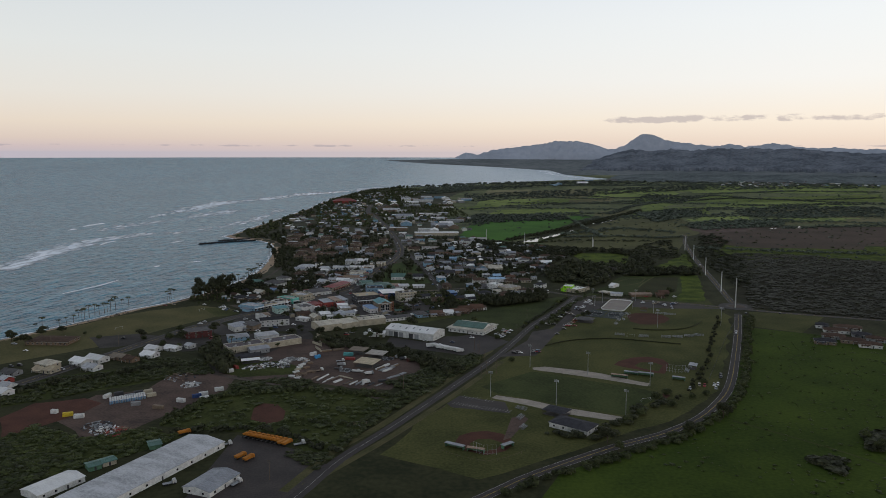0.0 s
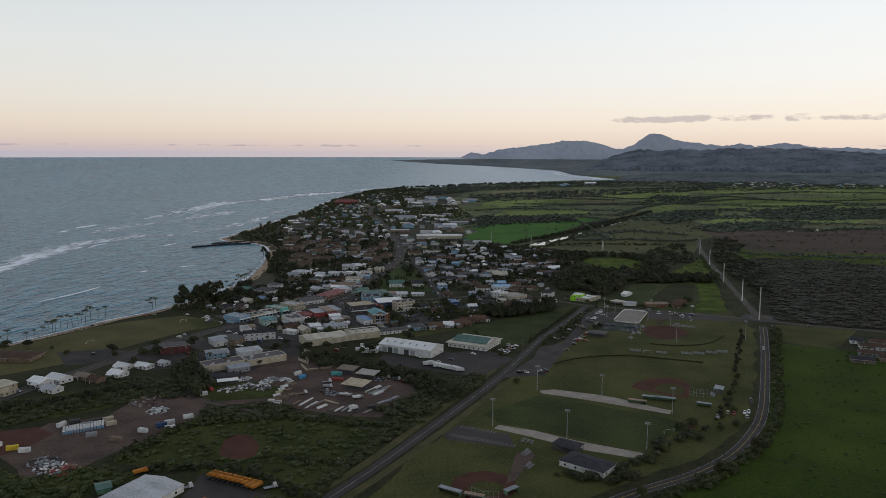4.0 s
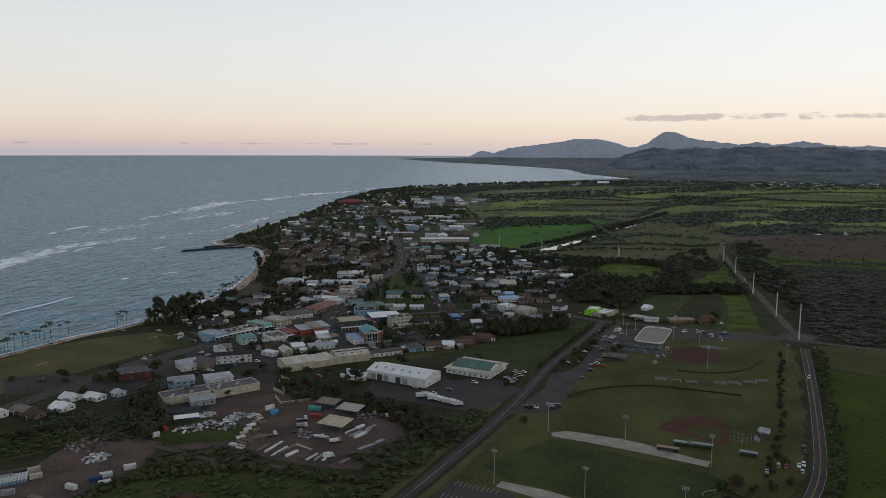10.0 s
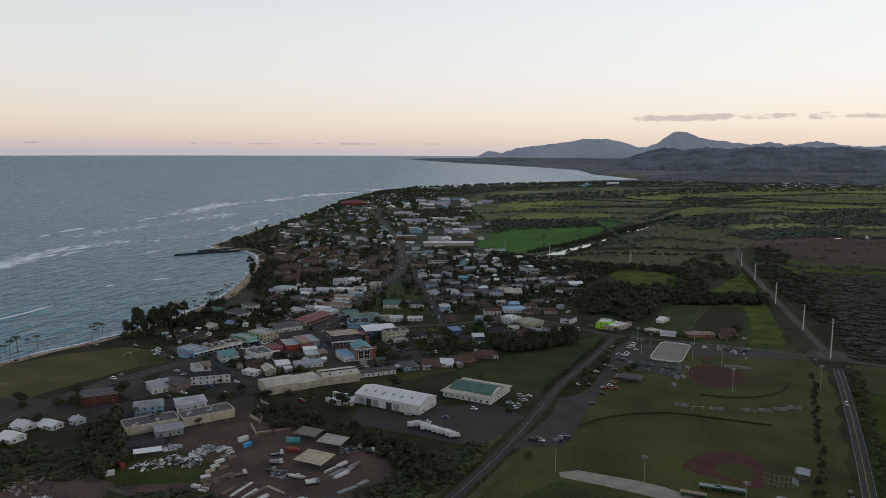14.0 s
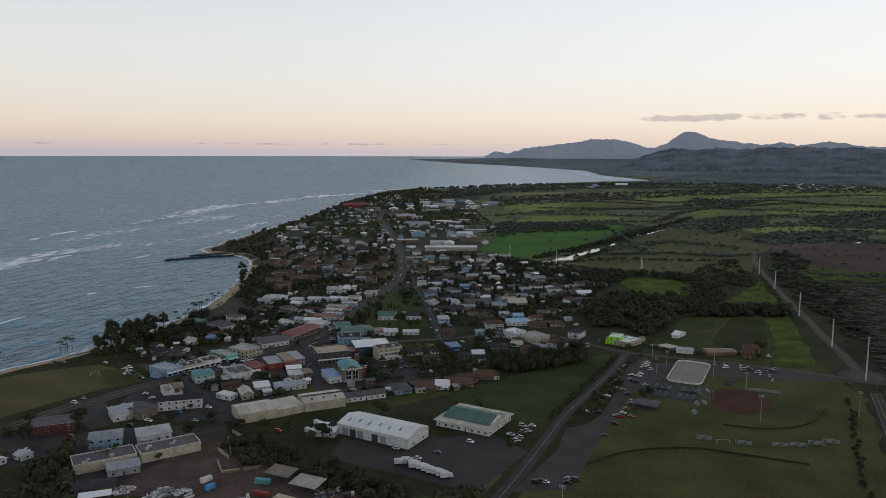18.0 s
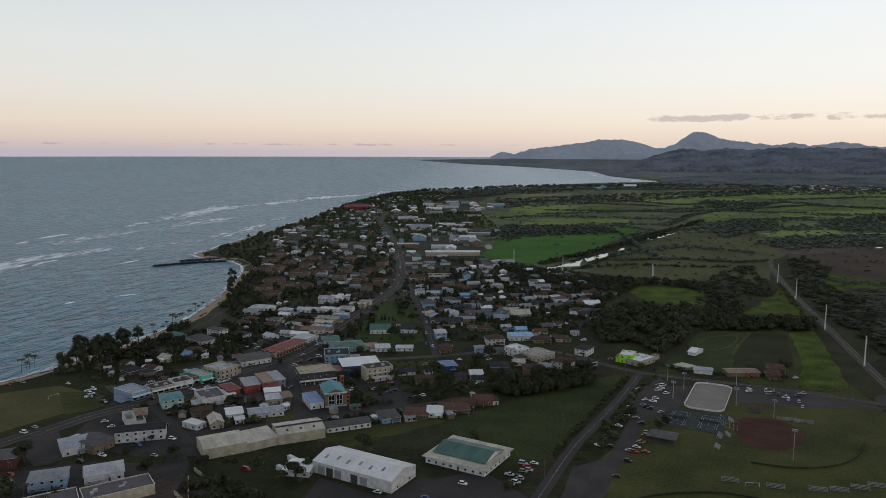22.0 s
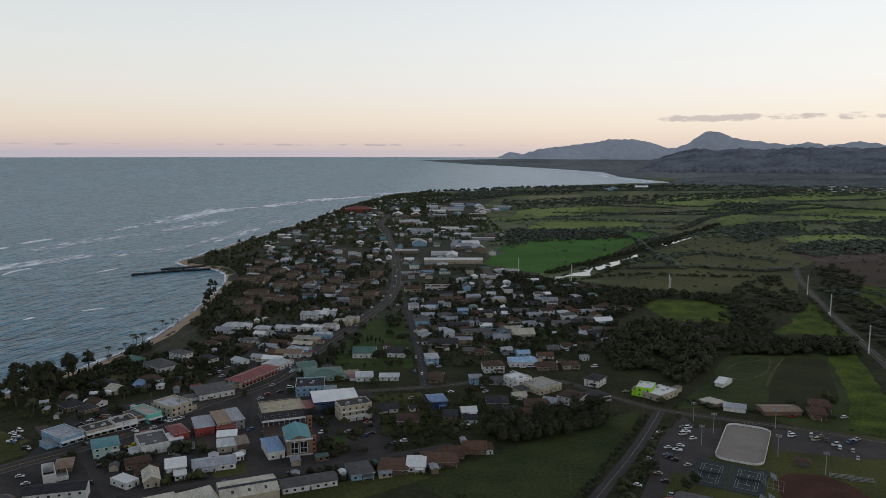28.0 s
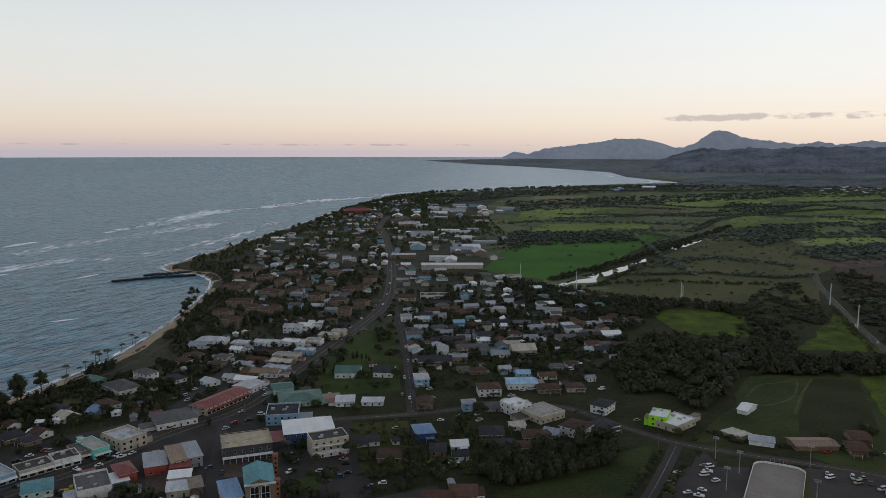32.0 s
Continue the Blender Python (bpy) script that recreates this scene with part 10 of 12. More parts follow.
stack(-91.5, 547.5, 68, 17.2, 3, "white", "long white beams stacked on the ground", 0.7, 0.5)
stack(-86.5, 541.2, 67, 14.9, 3, "white", "long white pipes stacked on the ground", 0.7, 0.5)
stack(-83.0, 544.0, 58, 16.5, 3, "tan", "long tan timbers stacked on the ground", 0.7, 0.5)
stack(-74.2, 547.4, -36, 15.4, 2, "cream", "long pale timbers laid on bearers", 0.8, 0.5)
stack(-97.5, 545.5, 66, 11.2, 3, "wood", "stack of brown timber beams", 0.8, 0.5)
stack(-78.7, 537.8, 58, 9.6, 4, "white", "stack of short white boards", 0.9, 0.5)
stack(-70.6, 534.4, 57, 11.7, 3, "dark", "stack of black pipes", 0.9, 0.5)
stack(-66.7, 533.6, 60, 11.2, 3, "white", "stack of white boards", 1.0, 0.5)
stack(-62.0, 533.8, 64, 12.7, 3, "grey", "stack of grey boards", 1.0, 0.5)
stack(-57.9, 533.0, 65, 10.6, 3, "white", "stack of white boards", 1.0, 0.5)
stack(-53.1, 530.5, 62, 8.9, 3, "dark", "stack of black plates", 0.8, 0.5)
truck(-56.9, 533.0, 30, "box", "white", "white", 6.0)
container(-45.3, 537.3, 12, "dark", 6.1, 1.6)
stack(-47.6, 529.3, 57, 8.2, 3, "grey", "row of grey pipes", 0.7, 0.5)
stack(-115.3, 549.2, -15, 4.5, 3, "white", "wrapped white bundles in a curved row", 1.3, 0.9)
stack(-110.1, 545.6, -15, 4.5, 3, "white", "wrapped white bundles in a curved row", 1.3, 0.9)
stack(-114.9, 560.7, 40, 5.5, 3, "white", "wrapped white bundles in a curved row", 1.3, 0.9)
stack(-114.6, 567.7, 45, 5.5, 3, "cream", "wrapped cream bundles in a curved row", 1.3, 0.9)
stack(-114.1, 573.9, 45, 5.5, 3, "white", "wrapped white bundles in a curved row", 1.3, 0.9)
stack(-113.5, 580.2, 50, 5.5, 3, "white", "wrapped white bundles in a curved row", 1.3, 0.9)
stack(-112.9, 586.8, 50, 5.5, 3, "tan", "wrapped tan bundles in a curved row", 1.3, 0.9)
stack(-112.0, 592.3, 50, 5.5, 3, "white", "wrapped white bundles in a curved row", 1.3, 0.9)
stack(-107.9, 584.7, 45, 5.5, 3, "wood", "wrapped wood bundles in a curved row", 1.3, 0.9)
stack(-108.4, 572.0, 45, 5.5, 3, "wood", "wrapped wood bundles in a curved row", 1.3, 0.9)
heap(-127.0, 596.8, 5, 3, (walls["white"], walls["grey"]), "pile of white tanks and drums", 42)
heap(-129.7, 589.9, 5, 2, (walls["white"], walls["grey"]), "pile of pale drums and pots", 56)
heap(-147.3, 597.4, 5.5, 1.6, (walls["white"], walls["grey"]), "teal and white stored goods", 45)
heap(-151.5, 573.3, 8, 1.0, (walls["white"], walls["grey"], walls["tan"], walls["dark"]), "scattered pale scrap on the grass", 43)
heap(-140.7, 579.9, 9, 0.9, (walls["white"], walls["grey"], walls["tan"], walls["dark"]), "scattered pale scrap on the grass", 57)
heap(-128.9, 578.0, 7, 0.9, (walls["white"], walls["grey"], walls["tan"], walls["dark"]), "scattered pale scrap on the grass", 58)
heap(-109.9, 555.2, 5, 1.0, (walls["wood"], walls["tan"]), "heap of brown timber", 49)
heap(-117.1, 597.0, 4, 2.4, (walls["white"], walls["grey"]), "pale hoppers and pipes heaped together", 59)
heap(-102.4, 562.3, 3, 0.8, (walls["wood"], walls["tan"]), "small heap of brown planks", 60)
heap(-76.5, 565.9, 5, 0.9, (walls["dark"], walls["grey"]), "dark scrap and machine parts", 61)
heap(-46.0, 598.8, 5, 0.9, (walls["dark"], walls["grey"]), "dark scrap beside the shelter", 62)
container(-104.7, 601.9, 55, "azure", 5.0, 2.4)
container(-109.7, 610.1, 50, "white", 6.1, 2.6)
building("house", -162.9, 597.9, 22, 20, 10, 3.2, "gable", 1.6, "wood", "dark", "low dark-roofed shop beside the scrap ground", win=(4, 2, 4, 2))
open_shelter("porch_shelter", -157.0, 587.5, 22, 14, 5, 2.7, 0.4, "white", "long porch with a white metal roof", "shelter", "shed")
container(-165.2, 572.5, -50, "red", 7.5, 2.2)
heap(-200.2, 548.9, 13.0, 2.2, (walls["grey"], walls["dark"], walls["tan"]), "heap of grey rubble and scrap", 40)
heap(-186.5, 528.4, 7.0, 2.0, (walls["white"], walls["grey"]), "heap of white bagged scrap", 41)
heap(-209.0, 439.1, 10.0, 1.6, (walls["grey"], walls["white"]), "low grey heap of rubble", 51)
heap(-200.8, 436.3, 8.0, 1.5, (walls["red"], walls["wood"]), "rusty scrap heap", 52)
heap(-217.3, 445.7, 9.0, 1.2, (walls["grey"], walls["dark"]), "grey gravel heap with slabs", 53)
heap(-51.4, 451.1, 5.0, 0.8, (walls["grey"], walls["wood"]), "small heap of boards in the scrub", 54)
# small buses in a row by the warehouse
truck(1.3, 630.8, 15, "box", "white", "white", 7.0, "white minibus-like box truck parked in a row")
truck(4.1, 628.4, 15, "box", "white", "white", 7.0, "white minibus-like box truck parked in a row")
truck(6.9, 626.1, 15, "box", "white", "white", 7.0, "white minibus-like box truck parked in a row")
truck(9.7, 625.0, 15, "box", "white", "white", 7.0, "white minibus-like box truck parked in a row")
truck(12.5, 622.7, 15, "box", "white", "white", 7.0, "white minibus-like box truck parked in a row")
truck(14.8, 620.4, 15, "box", "white", "white", 7.0, "white minibus-like box truck parked in a row")
truck(-2.7, 631.9, 15, "box", "white", "white", 7.0, "white minibus-like box truck parked in a row")
truck(-11.1, 636.3, 10, "box", "white", "white", 7.0, "white box truck parked by the trees")
truck(-7.6, 638.4, 10, "box", "white", "white", 7.0, "white box truck parked by the trees")
truck(-3.1, 634.6, 10, "box", "white", "white", 7.0, "white box truck parked by the trees")
truck(-163.6, 786.3, 20, "flatbed", "yellow", "yellow", 7.0, "yellow work truck parked between the shops")


building("hotel", *[float(v) for v in drawn_in((-331, 2468, 0.0))[:2]], 10, 74, 34, 9, "hip", 7.0, "red", "red", "large red-roofed hotel near the shore", floors=2, win=(10, 4, 10, 4), category="hotel", z=float(drawn_in((-331, 2468, 0.0))[2]), trim="brick")


# ---- woods, scrub and hedges ----
woods("woodland", "dense dark woodland beside the houses", [(153, 1045), (183, 1121), (209, 1123), (288, 1119), (294, 1055), (249, 1028), (221, 977), (195, 928), (185, 938), (173, 961), (145, 959), (141, 1012)], 330, 4.6, 8.0, leaf_dark, 101, 92, 0.23, "wood")
woods("bare_trees", "pale leafless trees at the edge of the wood", [(216, 1018), (258, 1070), (259, 1053), (221, 977), (206, 982)], 26, 4.5, 8.0, leaf_grey, 102, 70, 0.22, "wood")
woods("woodland", "dark trees along the back of the soccer field", [(248, 1013), (284, 1099), (303, 1056), (371, 1061), (351, 1021)], 190, 4.4, 8.0, leaf_dark, 103, 92, 0.23, "wood")
woods("woodland", "belt of trees between the fields", [(179, 1272), (224, 1307), (319, 1212), (310, 1152), (333, 1132), (296, 1072), (291, 1129), (311, 1187), (308, 1267), (239, 1261), (199, 1178), (165, 1141)], 260, 4.4, 7.0, leaf_dark, 104, 92, 0.23, "wood")
woods("woodland", "trees and bushes beside the canal", [(68, 1408), (127, 1364), (193, 1322), (222, 1301), (177, 1257), (173, 1188), (150, 1234), (86, 1297), (63, 1348)], 240, 4.0, 7.0, leaf_dark, 105, 92, 0.23, "wood")
hedge("hedge", "dark belt of bushes along the canal", [(128, 1425), (201, 1532), (307, 1696), (482, 1998), (574, 2153)], 12.0, 4.0, 4.0, 6.0, leaf_dark, 106, 80, 0.26, "hedge")
hedge("hedge", "low reeds along the canal edge", [(137, 1365), (183, 1392), (236, 1494), (301, 1618)], 8.0, 4.0, 2.6, 3.0, leaf_scrub, 107, 80, 0.26, "hedge")
hedge("hedge", "dark hedge across the marsh", [(183, 1396), (262, 1431), (331, 1416), (430, 1415)], 8.0, 5.0, 3.0, 4.0, leaf_dark, 108, 80, 0.26, "hedge")
hedge("hedge", "dark hedge at the foot of the marsh", [(217, 1307), (278, 1292), (329, 1260)], 10.0, 4.0, 3.6, 5.0, leaf_dark, 109, 80, 0.26, "hedge")
woods("scrub", "thick green scrub beside the dirt yard", [(-157, 518), (-108, 521), (-67, 516), (-33, 500), (-35, 472), (-52, 456), (-61, 415), (-80, 411), (-97, 432), (-128, 441), (-159, 441), (-178, 446), (-183, 477), (-164, 488)], 330, 1.6, 1.8, leaf_scrub, 110, 70, 0.25, "scrub")
woods("scrub", "dense green scrub below the highway", [(-320, 518), (-298, 545), (-261, 559), (-224, 591), (-205, 575), (-212, 545), (-251, 518), (-270, 499), (-299, 482)], 406, 1.7, 2.4, leaf_mid, 111, 70, 0.25, "scrub")
woods("scrub", "overgrown green slope beside the storage ground", [(-266, 427), (-256, 446), (-219, 427), (-180, 441), (-159, 430), (-173, 406), (-193, 387), (-214, 369), (-224, 356)], 497, 1.6, 2.0, leaf_scrub, 112, 70, 0.25, "scrub")
woods("scrub", "rough green scrub beside the sheds", [(-221, 350), (-264, 423), (-246, 414), (-203, 394), (-216, 362)], 157, 1.5, 1.8, leaf_mid, 113, 70, 0.25, "scrub")
woods("scrub", "overgrown roadside scrub", [(-37, 500), (-10, 553), (8, 592), (32, 609), (33, 592), (3, 539), (-28, 481), (-50, 437), (-60, 406), (-61, 432), (-49, 461)], 406, 1.7, 2.5, leaf_mid, 114, 70, 0.25, "scrub")
woods("scrub", "bushes between the road and the depot", [(-92, 406), (-72, 406), (-58, 399), (-68, 380), (-83, 395)], 71, 1.5, 1.8, leaf_mid, 115, 70, 0.25, "scrub")
woods("woodland", "dark feathery trees between yard and warehouses", [(-118, 653), (-105, 672), (-86, 661), (-60, 634), (-37, 625), (-10, 603), (14, 576), (22, 554), (14, 537), (2, 551), (-19, 584), (-37, 602), (-56, 615), (-80, 628), (-95, 630)], 210, 2.8, 5.4, leaf_dark, 116, 130, 0.18, "wood")
woods("scrub", "green bushes along the road behind the trees", [(-20, 561), (0, 593), (23, 611), (30, 607), (8, 562), (-14, 529), (-35, 522), (-43, 534)], 275, 1.7, 2.5, leaf_mid, 117, 70, 0.25, "scrub")
woods("woodland", "trees and bushes by the old sheds", [(-206, 611), (-203, 652), (-166, 578), (-169, 556), (-194, 585)], 70, 3.6, 7.0, leaf_dark, 118, 92, 0.23, "wood")
woods("scrub", "green scrub above the storage ground", [(-259, 600), (-232, 601), (-199, 594), (-175, 555), (-211, 554), (-218, 537)], 215, 1.7, 2.2, leaf_mid, 119, 70, 0.25, "scrub")
woods("scrub", "green bushes below the dirt track", [(-159, 529), (-125, 547), (-97, 541), (-101, 520), (-149, 515)], 131, 1.6, 2.0, leaf_mid, 120, 70, 0.25, "scrub")
woods("woodland", "row of dark trees behind the hall lawn", [(44, 836), (60, 861), (90, 868), (121, 866), (118, 842), (86, 818), (60, 808), (48, 815)], 190, 3.0, 8.5, leaf_dark, 121, 260, 0.13, "wood")
woods("woodland", "thick dark wood beyond the roundabout", [(404, 977), (490, 1063), (677, 1118), (754, 1065), (546, 764), (453, 748), (391, 777), (341, 803)], 2000, 5.0, 1.7, leaf_thicket, 122, 22, 0.34, "wood")
woods("woodland", "dark scrubland beyond the bypass", [(406, 1116), (500, 1257), (603, 1230), (694, 1148), (651, 1074), (501, 1053), (403, 990)], 1300, 5.0, 1.5, leaf_thicket, 123, 22, 0.34, "wood")
hedge("scrub", "dark belt of bushes through the meadow", [(-176, 449), (-169, 480), (-153, 506), (-127, 512), (-92, 519), (-58, 510), (-33, 503)], 9.0, 1.6, 2.2, 3.0, leaf_mid, 124, 60, 0.30, "scrub")
hedge("scrub", "dark belt of bushes behind the depot", [(-168, 436), (-141, 439), (-125, 443), (-102, 437), (-81, 419), (-60, 406)], 7.0, 1.8, 2.0, 2.6, leaf_dark, 125, 60, 0.30, "scrub")
hedge("scrub", "dark belt of bushes across the meadow", [(-142, 466), (-114, 459), (-88, 456), (-58, 446), (-45, 461)], 7.0, 2.4, 1.8, 2.2, leaf_mid, 126, 60, 0.30, "scrub")
hedge("scrub", "dark bushes along the slope", [(-313, 505), (-290, 531), (-258, 552), (-223, 575), (-208, 572)], 9.0, 1.8, 2.4, 3.4, leaf_dark, 127, 60, 0.30, "scrub")
hedge("hedge", "line of bushes along the bypass", [(322, 763), (250, 593), (217, 520), (190, 473), (162, 447), (136, 420)], 7.0, 2.2, 2.4, 3.0, leaf_mid, 128, 80, 0.26, "hedge")
hedge("hedge", "line of bushes along the bypass", [(144, 428), (109, 405), (69, 380), (43, 362), (27, 349)], 8.0, 2.2, 2.6, 3.2, leaf_mid, 129, 80, 0.26, "hedge")
hedge("hedge", "row of small trees beside the sports fields", [(288, 756), (259, 689), (226, 611), (208, 570), (173, 505), (160, 494)], 4.0, 6.0, 1.7, 3.6, leaf_dark, 130, 90, 0.22, "trees")
hedge("hedge", "bushes beside the lower fields", [(61, 433), (88, 433), (113, 450), (136, 481), (156, 497)], 7.0, 3.0, 2.6, 3.0, leaf_dark, 131, 80, 0.26, "hedge")
hedge("hedge", "dark bushes beside the pavilion", [(73, 426), (94, 426), (107, 437)], 6.0, 3.0, 2.6, 3.4, leaf_dark, 132, 80, 0.26, "hedge")
hedge("hedge", "hedge of bushes along the lane", [(105, 722), (119, 759), (134, 795), (154, 847)], 9.0, 3.0, 2.4, 3.4, leaf_mid, 133, 80, 0.26, "hedge")
hedge("hedge", "trimmed dark hedge by the lawn", [(77, 707), (99, 758), (128, 820), (153, 871)], 3.0, 2.0, 1.5, 1.6, leaf_dark, 134, 80, 0.26, "hedge")
hedge("hedge", "dark hedge across the road from the rink", [(182, 892), (197, 876), (223, 870), (256, 872)], 4.0, 2.5, 2.0, 2.6, leaf_dark, 135, 80, 0.26, "hedge")
woods("bushes", "dark bushes scattered over the pasture", [(208, 403), (224, 396), (217, 377), (205, 384)], 26, 3.2, 3.5, leaf_dark, 136, 50, 0.40, "scrub")
woods("bushes", "dark bushes scattered over the pasture", [(257, 433), (287, 443), (266, 408), (246, 408)], 30, 3.4, 4.0, leaf_dark, 137, 50, 0.40, "scrub")

woods("tufts", "coarse tufts of taller grass over the pasture", [(301, 700), (404, 658), (520, 640), (520, 300), (230, 330), (110, 395), (150, 425), (185, 455), (215, 497), (250, 577)], 1500, 0.95, 0.8, leaf_scrub, 210, 12, 0.5, "grass")

woods("scrub", "dark scrub and small trees beside the bypass", [(520, 1501), (564, 1540), (551, 1416), (492, 1308), (480, 1214), (464, 1128), (394, 933), (376, 931), (392, 1049), (408, 1153), (435, 1253)], 330, 3.2, 4.6, leaf_dark, 211, 60, 0.26, "scrub")
woods("scrub", "dark trees and bushes left of the bypass fields", [(316, 1267), (391, 1389), (440, 1428), (401, 1243), (385, 1191), (348, 1198), (299, 1145), (271, 1131)], 190, 3.0, 5.0, leaf_dark, 212, 60, 0.26, "scrub")
hedge("hedge", "low dark bushes along the near side of the bypass", [(356, 1016), (378, 1104), (400, 1192), (423, 1275)], 8.0, 4.0, 2.2, 2.4, leaf_mid, 213, 60, 0.26, "hedge")

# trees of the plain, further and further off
hedge("hedge", "dark hedgerow in the plain", [(84, 1948), (337, 2041), (431, 1903)], 40.0, 2.4, 3.4, 3.6, leaf_hazed, 138, 22, 0.50, "hedge")
hedge("hedge", "dark hedgerow in the plain", [(256, 1544), (403, 1662), (505, 1580)], 32.0, 2.4, 3.4, 3.6, leaf_hazed, 139, 22, 0.50, "hedge")
hedge("hedge", "dark hedgerow in the plain", [(60, 2197), (203, 2290), (533, 2206)], 56.0, 2.4, 3.4, 3.6, leaf_hazed, 140, 22, 0.50, "hedge")
hedge("hedge", "dark hedgerow in the plain", [(221, 2494), (591, 2447), (1085, 2757)], 40.0, 2.4, 3.4, 3.6, leaf_hazed, 141, 22, 0.50, "hedge")
hedge("hedge", "dark hedgerow in the plain", [(461, 1904), (809, 2049), (1179, 1965)], 56.0, 2.4, 3.4, 3.6, leaf_hazed, 142, 22, 0.50, "hedge")
hedge("hedge", "dark hedgerow in the plain", [(668, 2208), (908, 2303)], 32.0, 2.4, 3.4, 3.6, leaf_hazed, 143, 22, 0.50, "hedge")
hedge("hedge", "dark hedgerow in the plain", [(494, 3000), (662, 2748), (1030, 2897)], 32.0, 2.4, 3.4, 3.6, leaf_hazed, 144, 22, 0.50, "hedge")
hedge("hedge", "dark hedgerow in the plain", [(937, 2376), (1475, 2464)], 64.0, 2.4, 3.4, 3.6, leaf_hazed, 145, 22, 0.50, "hedge")
hedge("hedge", "dark hedgerow in the plain", [(668, 1757), (900, 1847), (1076, 1791)], 40.0, 2.4, 3.4, 3.6, leaf_hazed, 146, 22, 0.50, "hedge")
hedge("hedge", "dark hedgerow in the plain", [(61, 1722), (104, 1777)], 40.0, 2.4, 3.4, 3.6, leaf_hazed, 147, 22, 0.50, "hedge")
hedge("hedge", "dark hedgerow in the plain", [(1071, 3014), (1521, 3240), (1888, 3159)], 56.0, 2.4, 3.4, 3.6, leaf_hazed, 148, 22, 0.50, "hedge")
hedge("hedge", "dark hedgerow in the plain", [(559, 3750), (1193, 3769)], 56.0, 2.4, 3.4, 3.6, leaf_hazed, 149, 22, 0.50, "hedge")
hedge("hedge", "dark hedgerow in the plain", [(762, 1666), (1043, 1735)], 32.0, 2.4, 3.4, 3.6, leaf_hazed, 150, 22, 0.50, "hedge")
hedge("hedge", "dark hedgerow in the plain", [(623, 2502), (967, 2454)], 40.0, 2.4, 3.4, 3.6, leaf_hazed, 151, 22, 0.50, "hedge")
hedge("hedge", "dark hedgerow in the plain", [(1085, 2757), (1278, 2632), (1656, 2769)], 32.0, 2.4, 3.4, 3.6, leaf_hazed, 152, 22, 0.50, "hedge")
hedge("hedge", "dark hedgerow in the plain", [(98, 2804), (471, 3000)], 56.0, 2.4, 3.4, 3.6, leaf_hazed, 153, 22, 0.50, "hedge")
hedge("hedge", "dark hedgerow in the plain", [(452, 1317), (604, 1273), (744, 1232)], 24.0, 2.4, 3.4, 3.6, leaf_hazed, 154, 22, 0.50, "hedge")
woods("bushes", "scattered dark bushes over the plain", [(128, 2992), (2268, 3800), (677, 1118), (472, 1317), (219, 1314), (100, 1722)], 1100, 2.8, 3.0, leaf_hazed, 155, 14, 0.55, "bushes")
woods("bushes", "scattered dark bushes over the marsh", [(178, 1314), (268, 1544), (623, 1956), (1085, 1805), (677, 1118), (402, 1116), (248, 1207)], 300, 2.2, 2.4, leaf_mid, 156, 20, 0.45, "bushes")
woods("woodland", "far dark woodland in the plain", [(82, 2991), (545, 3310), (1338, 3773), (1199, 3376), (463, 2812), (89, 2549)], 924, 5.0, 5.0, leaf_hazed, 157, 22, 0.50, "wood")
woods("woodland", "far dark woodland in the plain", [(1302, 4113), (2620, 4393), (2092, 3504), (1181, 3326)], 1144, 5.0, 5.0, leaf_hazed, 158, 22, 0.50, "wood")
woods("woodland", "far dark woodland in the plain", [(188, 3739), (711, 4329), (3101, 5204), (2620, 4393), (1279, 4039), (607, 3690), (191, 3301)], 1540, 5.0, 5.0, leaf_hazed, 159, 22, 0.50, "wood")
woods("woodland", "far dark woodland in the plain", [(535, 2082), (702, 2208), (730, 2048), (522, 1812)], 440, 5.0, 5.0, leaf_hazed, 160, 22, 0.50, "wood")
woods("woodland", "far dark woodland in the plain", [(872, 2211), (1120, 2379), (1357, 2264), (1190, 1982), (931, 1911), (804, 1959)], 792, 5.0, 5.0, leaf_hazed, 161, 22, 0.50, "wood")
woods("woodland", "far dark woodland in the plain", [(551, 1728), (672, 1844), (886, 1878), (779, 1705), (569, 1627)], 396, 5.0, 5.0, leaf_hazed, 162, 22, 0.50, "wood")
woods("woodland", "far dark woodland in the plain", [(-191, 2984), (-65, 3555), (188, 3739), (197, 3401), (-55, 2987)], 704, 5.0, 5.0, leaf_hazed, 163, 22, 0.50, "wood")
woods("woodland", "far dark woodland in the plain", [(839, 3008), (1004, 2824), (779, 2451), (672, 2620)], 264, 5.0, 5.0, leaf_hazed, 164, 22, 0.50, "wood")
woods("woodland", "far dark woodland in the plain", [(22, 1790), (103, 2038), (326, 1969), (324, 1870), (90, 1777)], 484, 5.0, 5.0, leaf_hazed, 165, 22, 0.50, "wood")

hedge("hedge", "dark belt of trees across the plain", [(-11, 1832), (80, 1902), (178, 1977), (282, 2043), (388, 2080), (482, 2055)], 34, 3.2, 4.2, 4.6, leaf_hazed, 300, 16, 0.5, "hedge")
hedge("hedge", "dark belt of trees across the plain", [(468, 2054), (602, 2347), (792, 2587), (1048, 2886)], 20, 3.2, 4.2, 4.6, leaf_hazed, 301, 16, 0.5, "hedge")
hedge("hedge", "dark belt of trees across the plain", [(193, 2341), (314, 2391), (462, 2468), (682, 2580)], 34, 3.2, 4.2, 4.6, leaf_hazed, 302, 16, 0.5, "hedge")
hedge("hedge", "dark belt of trees across the plain", [(648, 2065), (806, 2244), (893, 2196), (996, 2102)], 60, 3.2, 4.2, 4.6, leaf_hazed, 303, 16, 0.5, "hedge")
